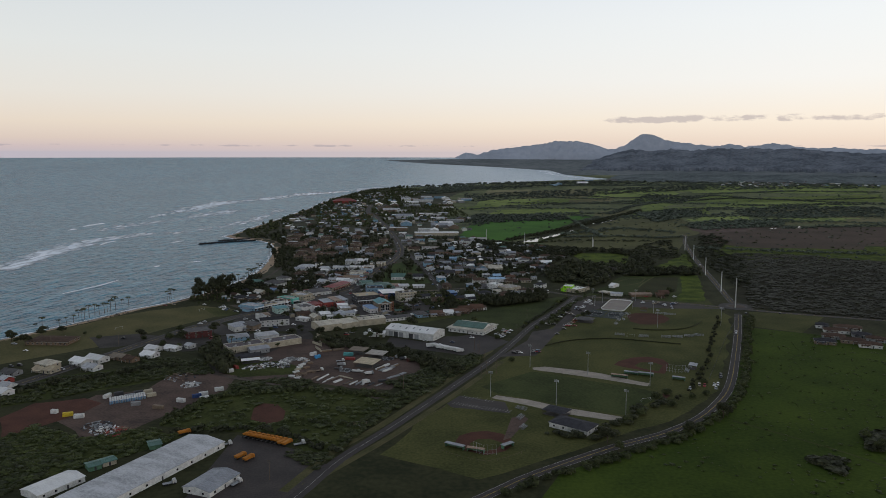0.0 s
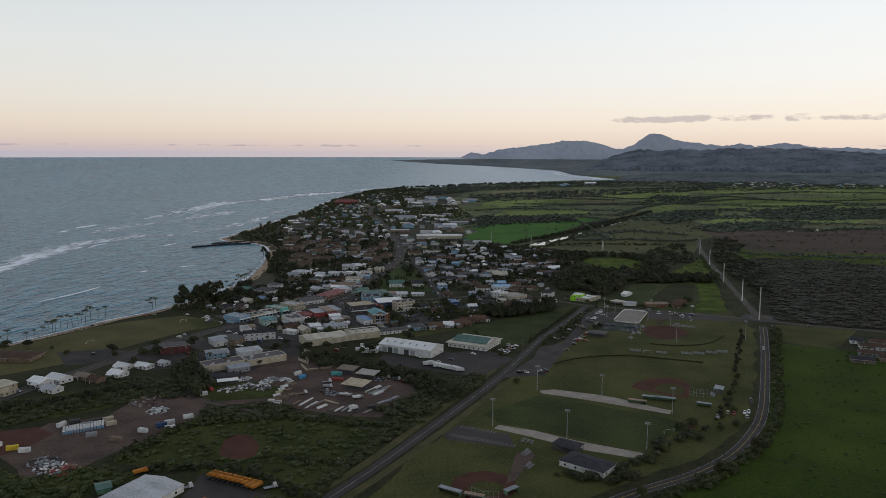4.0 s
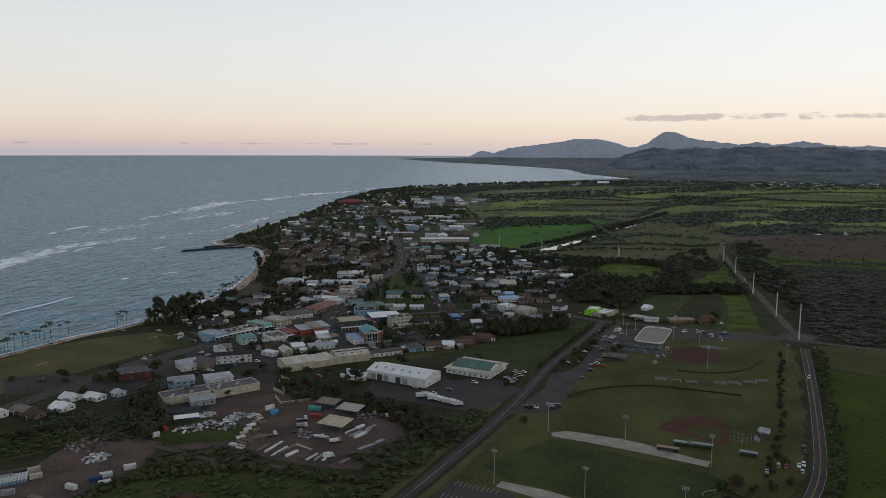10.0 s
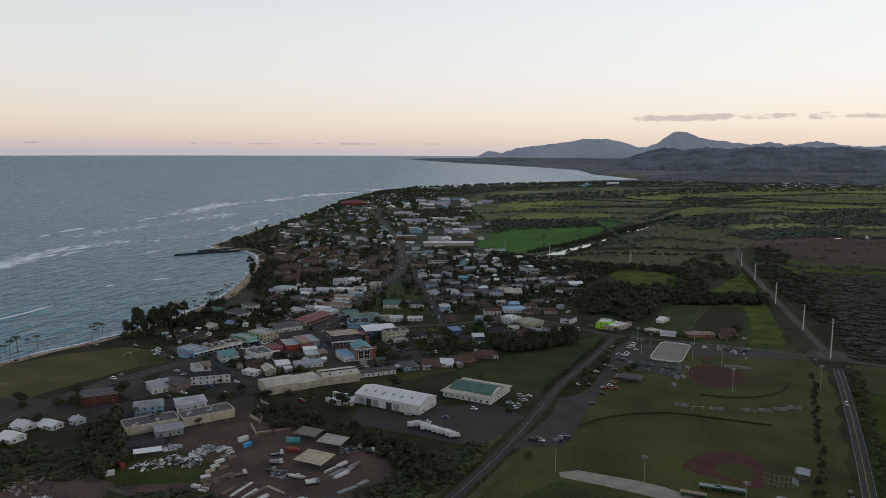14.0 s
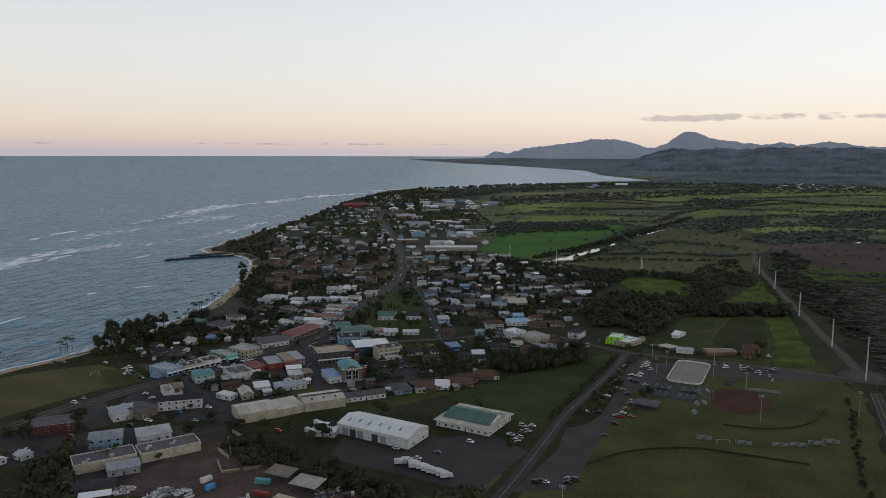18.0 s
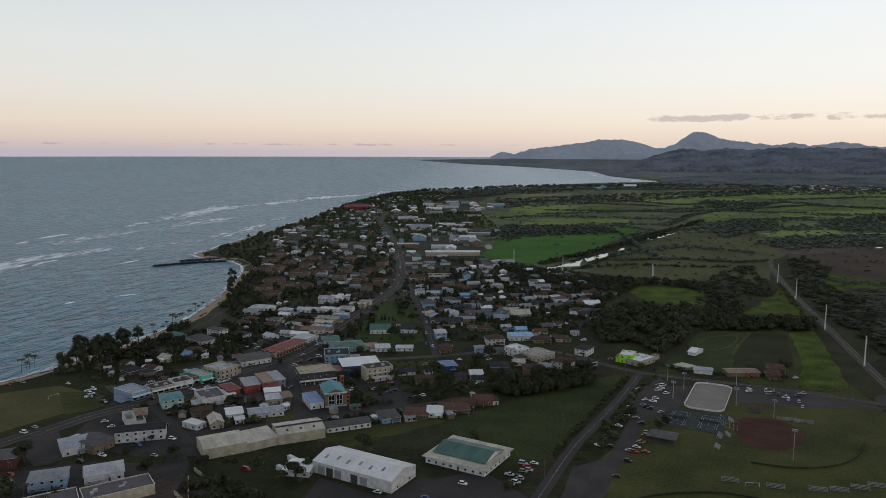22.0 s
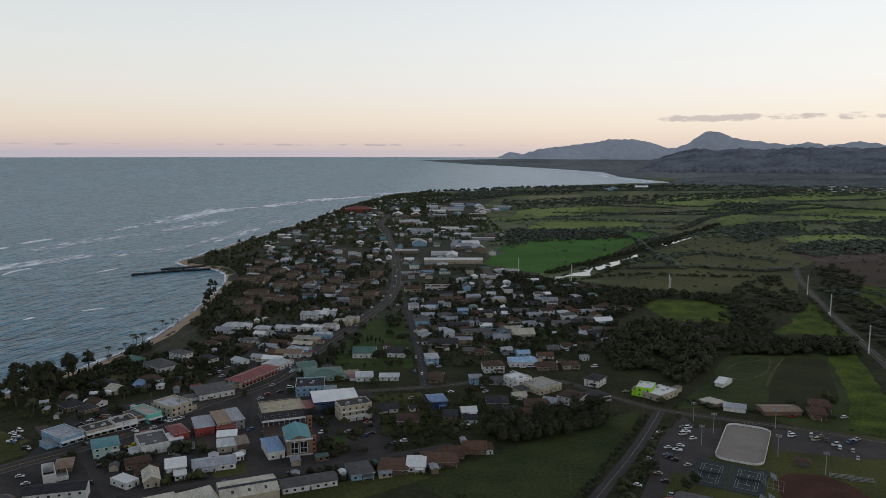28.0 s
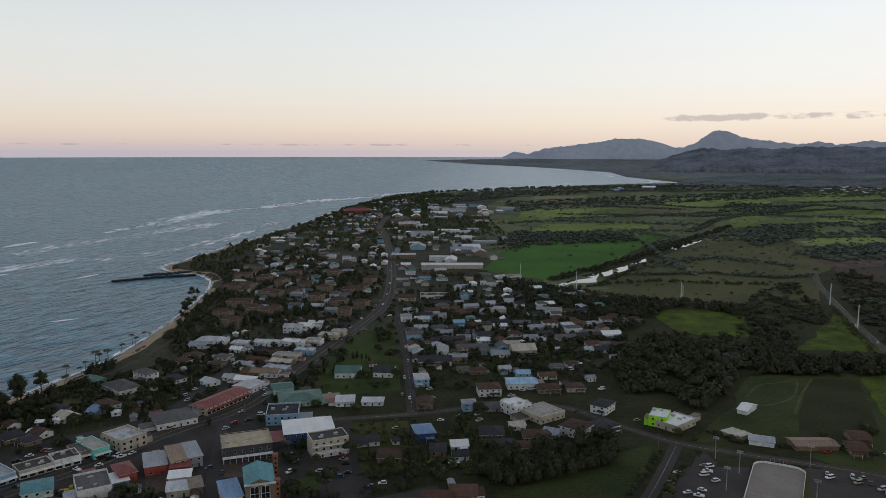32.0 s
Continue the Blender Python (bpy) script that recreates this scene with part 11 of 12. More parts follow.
hedge("hedge", "dark belt of trees across the plain", [(1073, 2953), (1128, 2744), (1255, 2620), (1327, 2528), (1428, 2489)], 60, 3.2, 4.2, 4.6, leaf_hazed, 304, 16, 0.5, "hedge")
hedge("hedge", "dark belt of trees across the plain", [(340, 1828), (440, 1936), (537, 1998), (642, 1949), (804, 1986), (1044, 2015)], 24, 3.2, 4.2, 4.6, leaf_hazed, 305, 16, 0.5, "hedge")
hedge("hedge", "dark belt of trees across the plain", [(90, 2815), (277, 2893), (458, 2752), (596, 2678)], 40, 3.2, 4.2, 4.6, leaf_hazed, 306, 16, 0.5, "hedge")
hedge("hedge", "dark belt of trees across the plain", [(494, 3766), (839, 3741), (1205, 3888), (1634, 3926), (2055, 3849), (2224, 3809)], 70, 3.2, 4.2, 4.6, leaf_hazed, 307, 16, 0.5, "hedge")
hedge("hedge", "dark belt of trees across the plain", [(-57, 3039), (107, 3472), (347, 3644), (522, 3769)], 70, 3.2, 4.2, 4.6, leaf_hazed, 308, 16, 0.5, "hedge")
hedge("hedge", "dark belt of trees across the plain", [(244, 1480), (348, 1500), (437, 1467), (494, 1493)], 6, 3.2, 4.2, 4.6, leaf_hazed, 309, 16, 0.5, "hedge")
hedge("hedge", "dark belt of trees across the plain", [(326, 1852), (318, 1654), (324, 1484)], 5, 3.2, 4.2, 4.6, leaf_hazed, 310, 16, 0.5, "hedge")
hedge("trees", "dark trees along the shore of the far bay", [(-46, 3610), (116, 3848), (380, 3996), (684, 4090), (970, 4185)], 120, 3.4, 5.0, 8.0, leaf_hazed, 330, 16, 0.5, "trees")

# trees among the houses
woods("garden_trees", "dark trees scattered among the far houses", [(-411, 1391), (-359, 1537), (-295, 1717), (-164, 1487), (-101, 1394), (-89, 1112), (-158, 1111), (-243, 1110), (-289, 1235), (-346, 1308)], 884, 2.8, 6.3, leaf_dark, 166, 26, 0.48, "trees")
woods("garden_trees", "dark trees scattered among the far houses", [(-243, 1110), (-141, 1111), (-80, 1237), (-70, 964), (-148, 850), (-207, 942)], 220, 2.5, 5.4, leaf_dark, 167, 26, 0.48, "trees")
woods("garden_trees", "dark trees scattered among the far houses", [(-85, 1311), (84, 1442), (173, 1276), (169, 1060), (60, 1010), (-52, 1058)], 748, 2.5, 5.4, leaf_dark, 168, 26, 0.48, "trees")
woods("garden_trees", "dark trees scattered among the far houses", [(-364, 2127), (-160, 2487), (29, 2359), (69, 1948), (-111, 1719), (-284, 1653)], 1122, 3.1, 6.3, leaf_mid, 169, 26, 0.48, "trees")
woods("garden_trees", "dark trees scattered among the far houses", [(-403, 2725), (-168, 3443), (-59, 3200), (-156, 2433), (-345, 2328)], 748, 3.7, 7.2, leaf_mid, 170, 26, 0.48, "trees")
woods("garden_trees", "dark garden trees and shrubs between the houses", [(-241, 1088), (-287, 1236), (-301, 1339), (-338, 1522), (-287, 1584), (-219, 1531), (-135, 1190), (-159, 1150), (-200, 1135), (-181, 1054), (-200, 1018)], 600, 1.9, 3.8, leaf_mid, 171, 70, 0.27, "trees")
woods("garden_trees", "dark garden trees and shrubs between the houses", [(-351, 1468), (-185, 1534), (-95, 1395), (-100, 1193), (-170, 1188), (-244, 1224)], 510, 1.9, 3.8, leaf_dark, 172, 70, 0.27, "trees")
woods("garden_trees", "dark garden trees and shrubs between the houses", [(-53, 1197), (-23, 1256), (66, 1263), (125, 1224), (183, 1215), (155, 1045), (102, 968), (62, 965), (21, 962), (-3, 960), (-25, 1066)], 720, 1.9, 3.8, leaf_dark, 173, 70, 0.27, "trees")
woods("garden_trees", "dark garden trees and shrubs between the houses", [(-37, 881), (-4, 898), (47, 887), (93, 864), (60, 823), (1, 812), (-21, 831)], 150, 1.9, 3.8, leaf_mid, 174, 70, 0.27, "trees")
woods("garden_trees", "dark garden trees and shrubs between the houses", [(-304, 937), (-264, 940), (-237, 969), (-205, 1017), (-184, 1093), (-162, 1004), (-174, 947), (-194, 888), (-221, 849), (-241, 847)], 450, 1.9, 3.8, leaf_dark, 175, 70, 0.27, "trees")
woods("garden_trees", "dark garden trees and shrubs between the houses", [(-99, 1009), (-72, 1011), (-32, 1014), (-20, 959), (-60, 956), (-77, 954)], 16, 1.9, 3.8, leaf_mid, 176, 70, 0.27, "trees")
hedge("hedge", "dark green hedge along the lower side of the highway", [(-209, 757), (-203, 762), (-195, 769), (-191, 775)], 4.0, 1.1, 1.6, 2.2, leaf_mid, 177, 90, 0.20, "hedge")
woods("yard_bushes", "dark bushes and small trees in the yards behind the shops", [(-172, 774), (-162, 781), (-141, 790), (-130, 795), (-124, 779), (-139, 777), (-155, 760), (-165, 763)], 46, 1.9, 4.0, leaf_dark, 178, 110, 0.20, "bushes")
woods("yard_bushes", "dark bushes and small trees in the yards behind the shops", [(-246, 824), (-219, 836), (-202, 852), (-195, 843), (-213, 827), (-234, 818)], 14, 1.9, 4.0, leaf_dark, 179, 110, 0.20, "bushes")
woods("yard_bushes", "dark bushes and small trees in the yards behind the shops", [(-320, 881), (-292, 897), (-247, 887), (-228, 846), (-253, 824), (-275, 817)], 60, 1.9, 4.0, leaf_mid, 180, 110, 0.20, "bushes")
woods("yard_bushes", "dark bushes and small trees in the yards behind the shops", [(-57, 796), (-54, 810), (-48, 791), (-37, 791), (-29, 798), (-21, 791), (-51, 777)], 22, 1.9, 4.0, leaf_dark, 181, 110, 0.20, "bushes")
woods("yard_bushes", "dark bushes and small trees in the yards behind the shops", [(-72, 760), (-66, 762), (-26, 778), (-8, 788), (11, 793), (7, 770), (-22, 755), (-62, 738)], 60, 1.9, 4.0, leaf_dark, 182, 110, 0.20, "bushes")
woods("yard_bushes", "dark bushes and small trees in the yards behind the shops", [(-29, 840), (6, 852), (14, 801), (-15, 791)], 36, 1.9, 4.0, leaf_dark, 183, 110, 0.20, "bushes")
woods("yard_bushes", "dark bushes and small trees in the yards behind the shops", [(-99, 806), (-88, 803), (-79, 780), (-87, 778)], 8, 1.9, 4.0, leaf_dark, 184, 110, 0.20, "bushes")
woods("yard_bushes", "dark bushes and small trees in the yards behind the shops", [(-77, 863), (-60, 881), (-51, 838), (-62, 823)], 12, 1.9, 4.0, leaf_mid, 185, 110, 0.20, "bushes")
woods("yard_bushes", "dark bushes and small trees in the yards behind the shops", [(-128, 791), (-112, 784), (-121, 779)], 8, 1.9, 4.0, leaf_mid, 186, 110, 0.20, "bushes")
woods("yard_bushes", "dark bushes and small trees in the yards behind the shops", [(-183, 779), (-171, 768), (-159, 758), (-167, 759)], 8, 1.9, 4.0, leaf_mid, 187, 110, 0.20, "bushes")
woods("yard_bushes", "dark bushes and small trees in the yards behind the shops", [(-139, 737), (-115, 752), (-86, 749), (-107, 740), (-129, 730)], 24, 1.9, 4.0, leaf_mid, 188, 110, 0.20, "bushes")
woods("yard_bushes", "dark bushes and small trees in the yards behind the shops", [(-203, 778), (-193, 784), (-184, 774), (-191, 769)], 6, 1.9, 4.0, leaf_mid, 189, 110, 0.20, "bushes")
hedge("trees", "dark ironwood trees along the far shore", [(-256, 884), (-255, 930), (-254, 998)], 12.0, 4.0, 3.6, 8.0, leaf_dark, 190, 60, 0.30, "trees")
hedge("trees", "dark ironwood trees behind the beach of the bay", [(-245, 1082), (-254, 1134), (-263, 1193), (-271, 1238), (-284, 1295)], 9.0, 2.6, 2.6, 7.0, leaf_dark, 331, 80, 0.24, "trees")
hedge("trees", "dark ironwood trees along the headland shore", [tuple(q) for q in COAST[20:33] + (45, 0)], 60, 5.0, 4.0, 8, leaf_mid, 901, 34, 0.42, "trees")
hedge("trees", "dark trees along the highway through the far town", [(-112, 1290), (-116, 1394), (-140, 1719)], 70.0, 3.2, 3.0, 6.0, leaf_dark, 191, 40, 0.36, "trees")
hedge("trees", "tall dark conifer belt in front of the flats", [(-222, 1134), (-193, 1148), (-166, 1175), (-142, 1217)], 10.0, 3.0, 3.2, 9.0, leaf_dark, 192, 110, 0.20, "trees")
hedge("trees", "tall trees in front of the long hall", [(-52, 1443), (-8, 1437), (30, 1426)], 10.0, 4.0, 4.0, 8.0, leaf_dark, 193, 110, 0.20, "trees")


# ---- single trees ----
plant(palms[0], -388.2, 701.4, 1.00)
plant(palms[2], -377.8, 713.2, 0.83)
plant(palms[2], -375.5, 722.9, 0.95)
plant(palms[2], -372.4, 730.3, 1.15)
plant(palms[1], -370.4, 737.9, 0.88)
plant(palms[0], -367.1, 743.0, 1.09)
plant(palms[1], -366.2, 750.8, 1.16)
plant(palms[1], -364.0, 758.8, 1.16)
plant(palms[1], -361.8, 764.3, 0.91)
plant(palms[0], -360.2, 772.5, 0.88)
plant(palms[0], -357.3, 781.0, 1.15)
plant(palms[0], -354.4, 786.7, 1.16)
plant(palms[1], -352.7, 798.4, 0.86)
plant(palms[0], -347.8, 804.5, 0.97)
plant(palms[0], -317.1, 849.1, 1.19)
plant(palms[0], -315.0, 852.4, 0.85)
plant(palms[2], -392.8, 696.8, 0.88)
plant(palms[0], -368.7, 740.4, 0.93)
plant(palms[0], -359.7, 778.1, 0.85)
plant(palms[0], -319.1, 841.9, 1.00)
plant(palms[2], -318.2, 847.0, 1.00)
plant(palms[0], -270.3, 964.9, 0.97)
plant(palms[1], -262.9, 977.5, 0.88)
plant(palms[0], -258.4, 1003.4, 1.08)
plant(palms[0], -261.2, 995.4, 0.87)
plant(palms[2], -264.4, 953.5, 1.09)
plant(palms[0], -257.5, 940.7, 0.82)
plant(palms[2], -264.1, 974.2, 1.07)
plant(palms[0], -265.4, 996.6, 1.10)
plant(palms[2], -266.1, 1038.3, 1.20)
plant(palms[0], -268.3, 1062.2, 0.85)
plant(palms[2], -269.6, 1086.0, 0.96)
plant(palms[0], -264.8, 1012.7, 0.86)
plant(palms[2], -266.3, 1090.4, 0.82)
plant(palms[1], -407.1, 1675.1, 1.14)
plant(palms[2], -267.6, 1066.1, 1.04)
plant(broad[0], -390.9, 654.0, 1.15)
plant(broad[0], -370.5, 668.5, 1.15)
plant(broad[2], -361.0, 685.8, 0.98)
plant(broad[3], -334.4, 675.0, 0.88)
plant(broad[0], -370.4, 640.2, 0.95)
plant(broad[2], -382.4, 648.0, 0.80)
plant(broad[0], -277.5, 664.8, 0.89)
plant(broad[3], -264.2, 650.6, 0.91)
plant(tall[0], -287.2, 842.6, 1.19)
plant(tall[0], -284.8, 849.3, 1.01)
plant(tall[0], -283.7, 866.4, 1.00)
plant(tall[0], -280.4, 884.1, 1.08)
plant(tall[0], -278.0, 898.8, 0.92)
plant(tall[0], -275.5, 914.0, 1.03)
plant(tall[0], -265.2, 902.7, 1.10)
plant(tall[0], -272.9, 866.4, 1.05)
plant(tall[0], -265.9, 870.0, 1.02)
plant(tall[0], -274.3, 849.4, 1.17)
plant(tall[0], -267.9, 929.8, 1.10)
plant(tall[0], -263.3, 884.2, 0.92)
plant(tall[0], -296.0, 883.1, 1.16)
plant(tall[0], -298.1, 896.1, 0.94)
plant(tall[0], -278.2, 871.9, 1.20)
plant(tall[0], -279.7, 884.3, 1.10)
plant(tall[0], -269.9, 878.7, 1.28)
plant(tall[0], -267.5, 885.2, 1.12)
plant(tall[0], -288.2, 865.1, 0.96)
plant(tall[0], -265.3, 855.1, 1.02)
plant(tall[0], -260.7, 867.1, 1.18)
plant(tall[0], -278.3, 1206.9, 0.86)
plant(tall[0], -284.2, 1236.1, 0.61)
plant(tall[0], -271.0, 1179.8, 0.88)
plant(tall[0], -300.3, 1266.8, 0.84)
plant(tall[0], -265.8, 1159.5, 0.68)
plant(tall[0], -300.5, 1283.7, 0.65)
plant(tall[0], -417.5, 1711.6, 0.64)
plant(tall[0], -400.4, 1675.7, 0.64)
plant(tall[1], -73.5, 1027.3, 0.81)
plant(tall[1], -64.3, 1028.0, 0.94)
plant(tall[1], -61.0, 1028.2, 1.04)
plant(tall[1], -57.4, 1028.5, 0.89)
plant(tall[1], -53.7, 1028.8, 0.80)
plant(tall[1], -87.6, 977.7, 1.04)
plant(tall[1], -48.1, 1021.1, 0.89)
plant(tall[1], 0.5, 1058.7, 0.94)
plant(tall[1], -129.4, 2072.0, 0.88)
plant(tall[1], -116.9, 2037.5, 1.09)
plant(tall[1], -107.1, 2038.3, 1.02)
plant(tall[1], -139.6, 2083.4, 0.89)
plant(tall[1], 184.0, 1100.7, 1.22)
plant(tall[1], 179.6, 1090.8, 1.28)
plant(broad[1], -244.1, 629.1, 1.08)
plant(broad[3], -230.8, 631.7, 1.04)
plant(broad[1], -249.2, 685.3, 1.07)
plant(broad[2], -202.7, 630.8, 1.11)
plant(broad[3], -190.2, 611.9, 0.94)
plant(broad[0], -190.7, 598.3, 0.91)
plant(broad[1], -180.9, 603.1, 0.87)
plant(broad[0], -99.3, 679.0, 0.86)
plant(broad[1], -83.5, 679.6, 1.14)
plant(broad[1], -66.7, 674.4, 0.87)
plant(broad[3], -57.1, 663.2, 1.04)
plant(broad[3], -134.4, 689.9, 0.83)
plant(broad[3], -159.1, 715.5, 1.04)
plant(broad[2], -115.1, 678.4, 1.01)
plant(broad[0], -30.6, 707.1, 1.03)
plant(broad[3], 17.4, 858.1, 1.02)
plant(broad[0], 2.0, 848.7, 1.15)
plant(broad[2], 11.7, 819.4, 0.83)
plant(broad[1], -4.4, 825.3, 1.09)
plant(broad[0], 15.6, 841.8, 0.84)
plant(broad[3], -30.2, 881.1, 0.98)
plant(broad[3], 11.7, 884.3, 1.16)
plant(broad[0], 32.7, 885.9, 1.07)
plant(broad[0], 50.6, 829.5, 0.95)
plant(broad[3], -16.2, 882.2, 0.89)
plant(broad[3], 62.2, 878.9, 1.15)
plant(broad[0], 42.7, 906.3, 1.05)
plant(broad[0], 112.9, 865.3, 1.05)
plant(broad[3], 93.9, 872.4, 0.96)
plant(broad[0], -23.4, 985.4, 0.83)
plant(broad[0], -34.3, 1030.3, 1.04)
plant(broad[1], -0.1, 947.8, 0.83)
plant(broad[0], 157.8, 985.4, 0.94)
plant(broad[3], 97.3, 910.4, 1.02)
plant(broad[3], 105.1, 916.2, 0.81)
plant(broad[0], -46.5, 969.8, 0.93)
plant(broad[2], -36.0, 957.5, 0.80)
plant(broad[3], -68.5, 955.1, 1.04)
plant(broad[3], -73.7, 897.4, 1.19)
plant(broad[1], -196.7, 932.8, 0.84)
plant(broad[2], -194.5, 945.5, 1.07)
plant(broad[3], -192.2, 958.7, 1.11)
plant(broad[1], -208.0, 867.6, 1.19)
plant(broad[0], -233.6, 885.3, 0.84)
plant(broad[0], -203.7, 892.7, 0.83)
plant(broad[0], -185.3, 894.1, 0.95)
plant(broad[0], -251.4, 889.1, 0.99)
plant(broad[1], -252.2, 878.8, 0.95)
plant(broad[0], -182.4, 946.4, 0.89)
plant(broad[2], -33.5, 846.0, 1.11)
plant(broad[1], -45.0, 825.9, 0.81)
plant(broad[2], -48.7, 788.8, 1.18)
plant(broad[0], -31.9, 796.3, 1.18)
plant(broad[3], -11.2, 1032.0, 0.82)
plant(broad[2], -0.5, 1016.8, 0.99)
plant(broad[2], 25.7, 1034.9, 1.04)
plant(broad[1], 53.4, 1020.9, 1.06)
plant(broad[2], 88.0, 1039.6, 0.85)
plant(broad[0], 115.1, 1058.6, 1.12)
plant(broad[2], 127.3, 1042.6, 1.11)
plant(broad[3], 143.4, 1027.8, 1.17)
plant(broad[2], 58.5, 1111.2, 1.19)
plant(broad[0], 41.4, 1203.9, 0.81)
plant(broad[3], 17.9, 1202.1, 0.90)
plant(broad[2], 164.3, 1045.4, 1.00)
plant(broad[2], 168.1, 1080.6, 1.15)
plant(broad[3], 59.0, 1192.2, 0.97)
plant(broad[0], 153.6, 1240.3, 0.91)
plant(broad[3], 82.5, 1296.5, 0.99)
plant(bush[0], -210.8, 944.2, 1.35)
plant(bush[0], -220.5, 876.3, 1.07)
plant(bush[0], -201.8, 882.7, 1.03)
plant(bush[0], -243.5, 895.0, 1.00)
plant(bush[0], -189.4, 910.0, 0.84)
plant(bush[0], -18.4, 817.2, 0.86)
plant(bush[0], -11.8, 814.2, 0.99)
plant(bush[0], -55.3, 817.9, 0.82)
plant(bush[0], -45.4, 815.1, 0.93)
plant(bush[0], 24.2, 813.5, 1.02)
plant(bush[0], -45.2, 921.0, 1.34)
plant(bush[0], 163.2, 886.5, 1.37)
plant(bush[0], 171.1, 878.2, 0.85)
plant(bush[0], 281.4, 895.5, 1.38)
plant(bush[0], 280.8, 904.7, 1.38)
plant(bush[0], 250.3, 888.6, 1.16)
plant(bush[0], -68.0, 919.2, 1.36)
plant(bush[0], -85.3, 886.5, 1.20)
plant(palms[1], -67.9, 839.9, 0.75)
plant(palms[2], -48.9, 788.6, 0.89)
plant(palms[0], -63.6, 837.2, 0.70)
plant(palms[2], -128.2, 783.0, 0.81)
plant(palms[0], -252.0, 834.1, 0.92)
plant(palms[1], -252.5, 828.9, 0.89)
plant(broad[0], 145.7, 752.2, 0.64)
plant(broad[0], 151.9, 759.3, 0.59)
plant(broad[1], 139.8, 745.3, 0.52)
plant(broad[0], 140.1, 765.3, 0.79)
plant(broad[2], 158.8, 831.8, 0.51)
plant(broad[1], 169.6, 847.2, 0.60)
plant(broad[0], 262.7, 858.9, 0.65)
plant(broad[3], 253.1, 853.1, 0.69)
plant(broad[3], 268.0, 839.5, 0.62)
plant(bush[1], 123.6, 812.8, 1.31)
plant(bush[1], 130.3, 827.6, 1.51)
plant(bush[1], 136.1, 835.4, 1.26)
plant(bush[1], 143.4, 851.4, 1.15)
plant(bush[1], 115.2, 785.5, 1.56)
plant(bush[1], 107.5, 760.7, 1.04)
plant(bush[1], 91.8, 727.1, 1.54)
plant(bush[1], 85.9, 707.2, 1.30)
plant(bush[1], 96.1, 732.5, 1.46)
plant(bush[1], 31.7, 723.9, 1.44)
plant(bush[1], 33.5, 729.1, 1.02)
plant(broad[1], 31.6, 729.0, 0.80)
plant(broad[0], -140.8, 668.5, 0.91)
plant(broad[3], -140.8, 685.8, 1.16)
plant(broad[0], -187.6, 621.3, 0.91)
plant(broad[1], -192.6, 614.4, 1.01)
plant(broad[3], -149.8, 637.1, 1.07)
plant(broad[1], -165.5, 643.6, 0.87)
plant(broad[1], -238.9, 663.3, 1.10)
plant(broad[2], -238.2, 667.5, 1.10)
plant(broad[0], -215.7, 681.8, 1.02)
plant(broad[2], -137.3, 695.2, 0.81)
plant(broad[1], -66.7, 664.3, 1.02)
plant(broad[0], -61.1, 668.7, 0.98)
plant(broad[2], -46.5, 628.7, 0.88)
plant(bush[0], -264.2, 650.6, 1.23)
plant(bush[0], -251.6, 664.9, 1.44)
plant(bush[0], -316.4, 664.6, 1.03)
plant(bush[0], -165.6, 698.1, 1.02)
plant(bush[0], -254.1, 686.3, 1.31)
plant(bush[0], 149.1, 500.9, 1.15)
plant(bush[0], 158.8, 507.0, 1.41)
plant(bush[0], 130.2, 467.1, 1.50)
plant(bush[0], 117.7, 453.7, 1.46)
plant(bush[0], 193.9, 532.9, 1.33)
plant(bush[0], 186.9, 507.1, 1.20)
plant(bush[0], 174.9, 501.0, 0.94)
plant(bush[0], 155.6, 483.5, 1.38)
plant(bush[0], 56.5, 592.2, 1.14)
plant(bush[0], 50.2, 666.5, 1.18)
plant(broad[1], 252.4, 424.4, 0.82)
plant(broad[1], 252.7, 407.5, 0.99)
plant(broad[0], 182.1, 462.1, 0.96)
plant(broad[2], 151.8, 442.2, 0.96)
plant(broad[3], 158.8, 442.2, 0.99)
plant(broad[1], 101.3, 407.0, 0.90)
plant(broad[0], 97.5, 419.5, 0.97)
plant(palms[2], -225.8, 664.0, 0.67)
plant(palms[0], -186.3, 635.2, 0.79)
plant(palms[0], -188.0, 624.6, 0.61)
plant(palms[2], -227.7, 719.7, 0.77)
plant(palms[2], -187.7, 602.9, 0.79)
plant(palms[2], -180.6, 598.7, 0.77)
plant(palms[1], -33.4, 694.0, 0.74)

# ---- shore ----
boulders("breakwater", "long low breakwater of dark lava boulders", [(-436, 1431), (-409, 1448), (-362, 1477)], 4.0, 420, 1.3, 5)
boulders("breakwater", "low curved breakwater of dark lava boulders", [(-457, 1380), (-434, 1399), (-405, 1420), (-368, 1437)], 4.0, 420, 1.3, 6)
boulders("shore_rocks", "dark rocks scattered along the waterline", [(-394, 660), (-374, 690), (-359, 725), (-337, 781)], 8.0, 160, 1.0, 7)
REEF = [(-640, 1020), (-673, 1199), (-681, 1291), (-689, 1380), (-683, 1431), (-640, 1529), (-624, 1622)]
OUTER = [(-775, 1948), (-770, 2125), (-757, 2298), (-749, 2529), (-690, 2640), (-632, 2792), (-575, 2999), (-397, 3292), (-153, 3654)]
foam_band("reef_foam", "milky veil of foam drifting over the inner reef", REEF, 120, 0.49)
foam_band("reef_foam", "broad pale band of foam over the outer reef", OUTER, 190, 0.47)
foam_band("reef_foam", "thin milky streaks between the reefs", [(-760, 1560), (-742, 1720), (-690, 1890), (-650, 2050), (-600, 2300)], 170, 0.52)
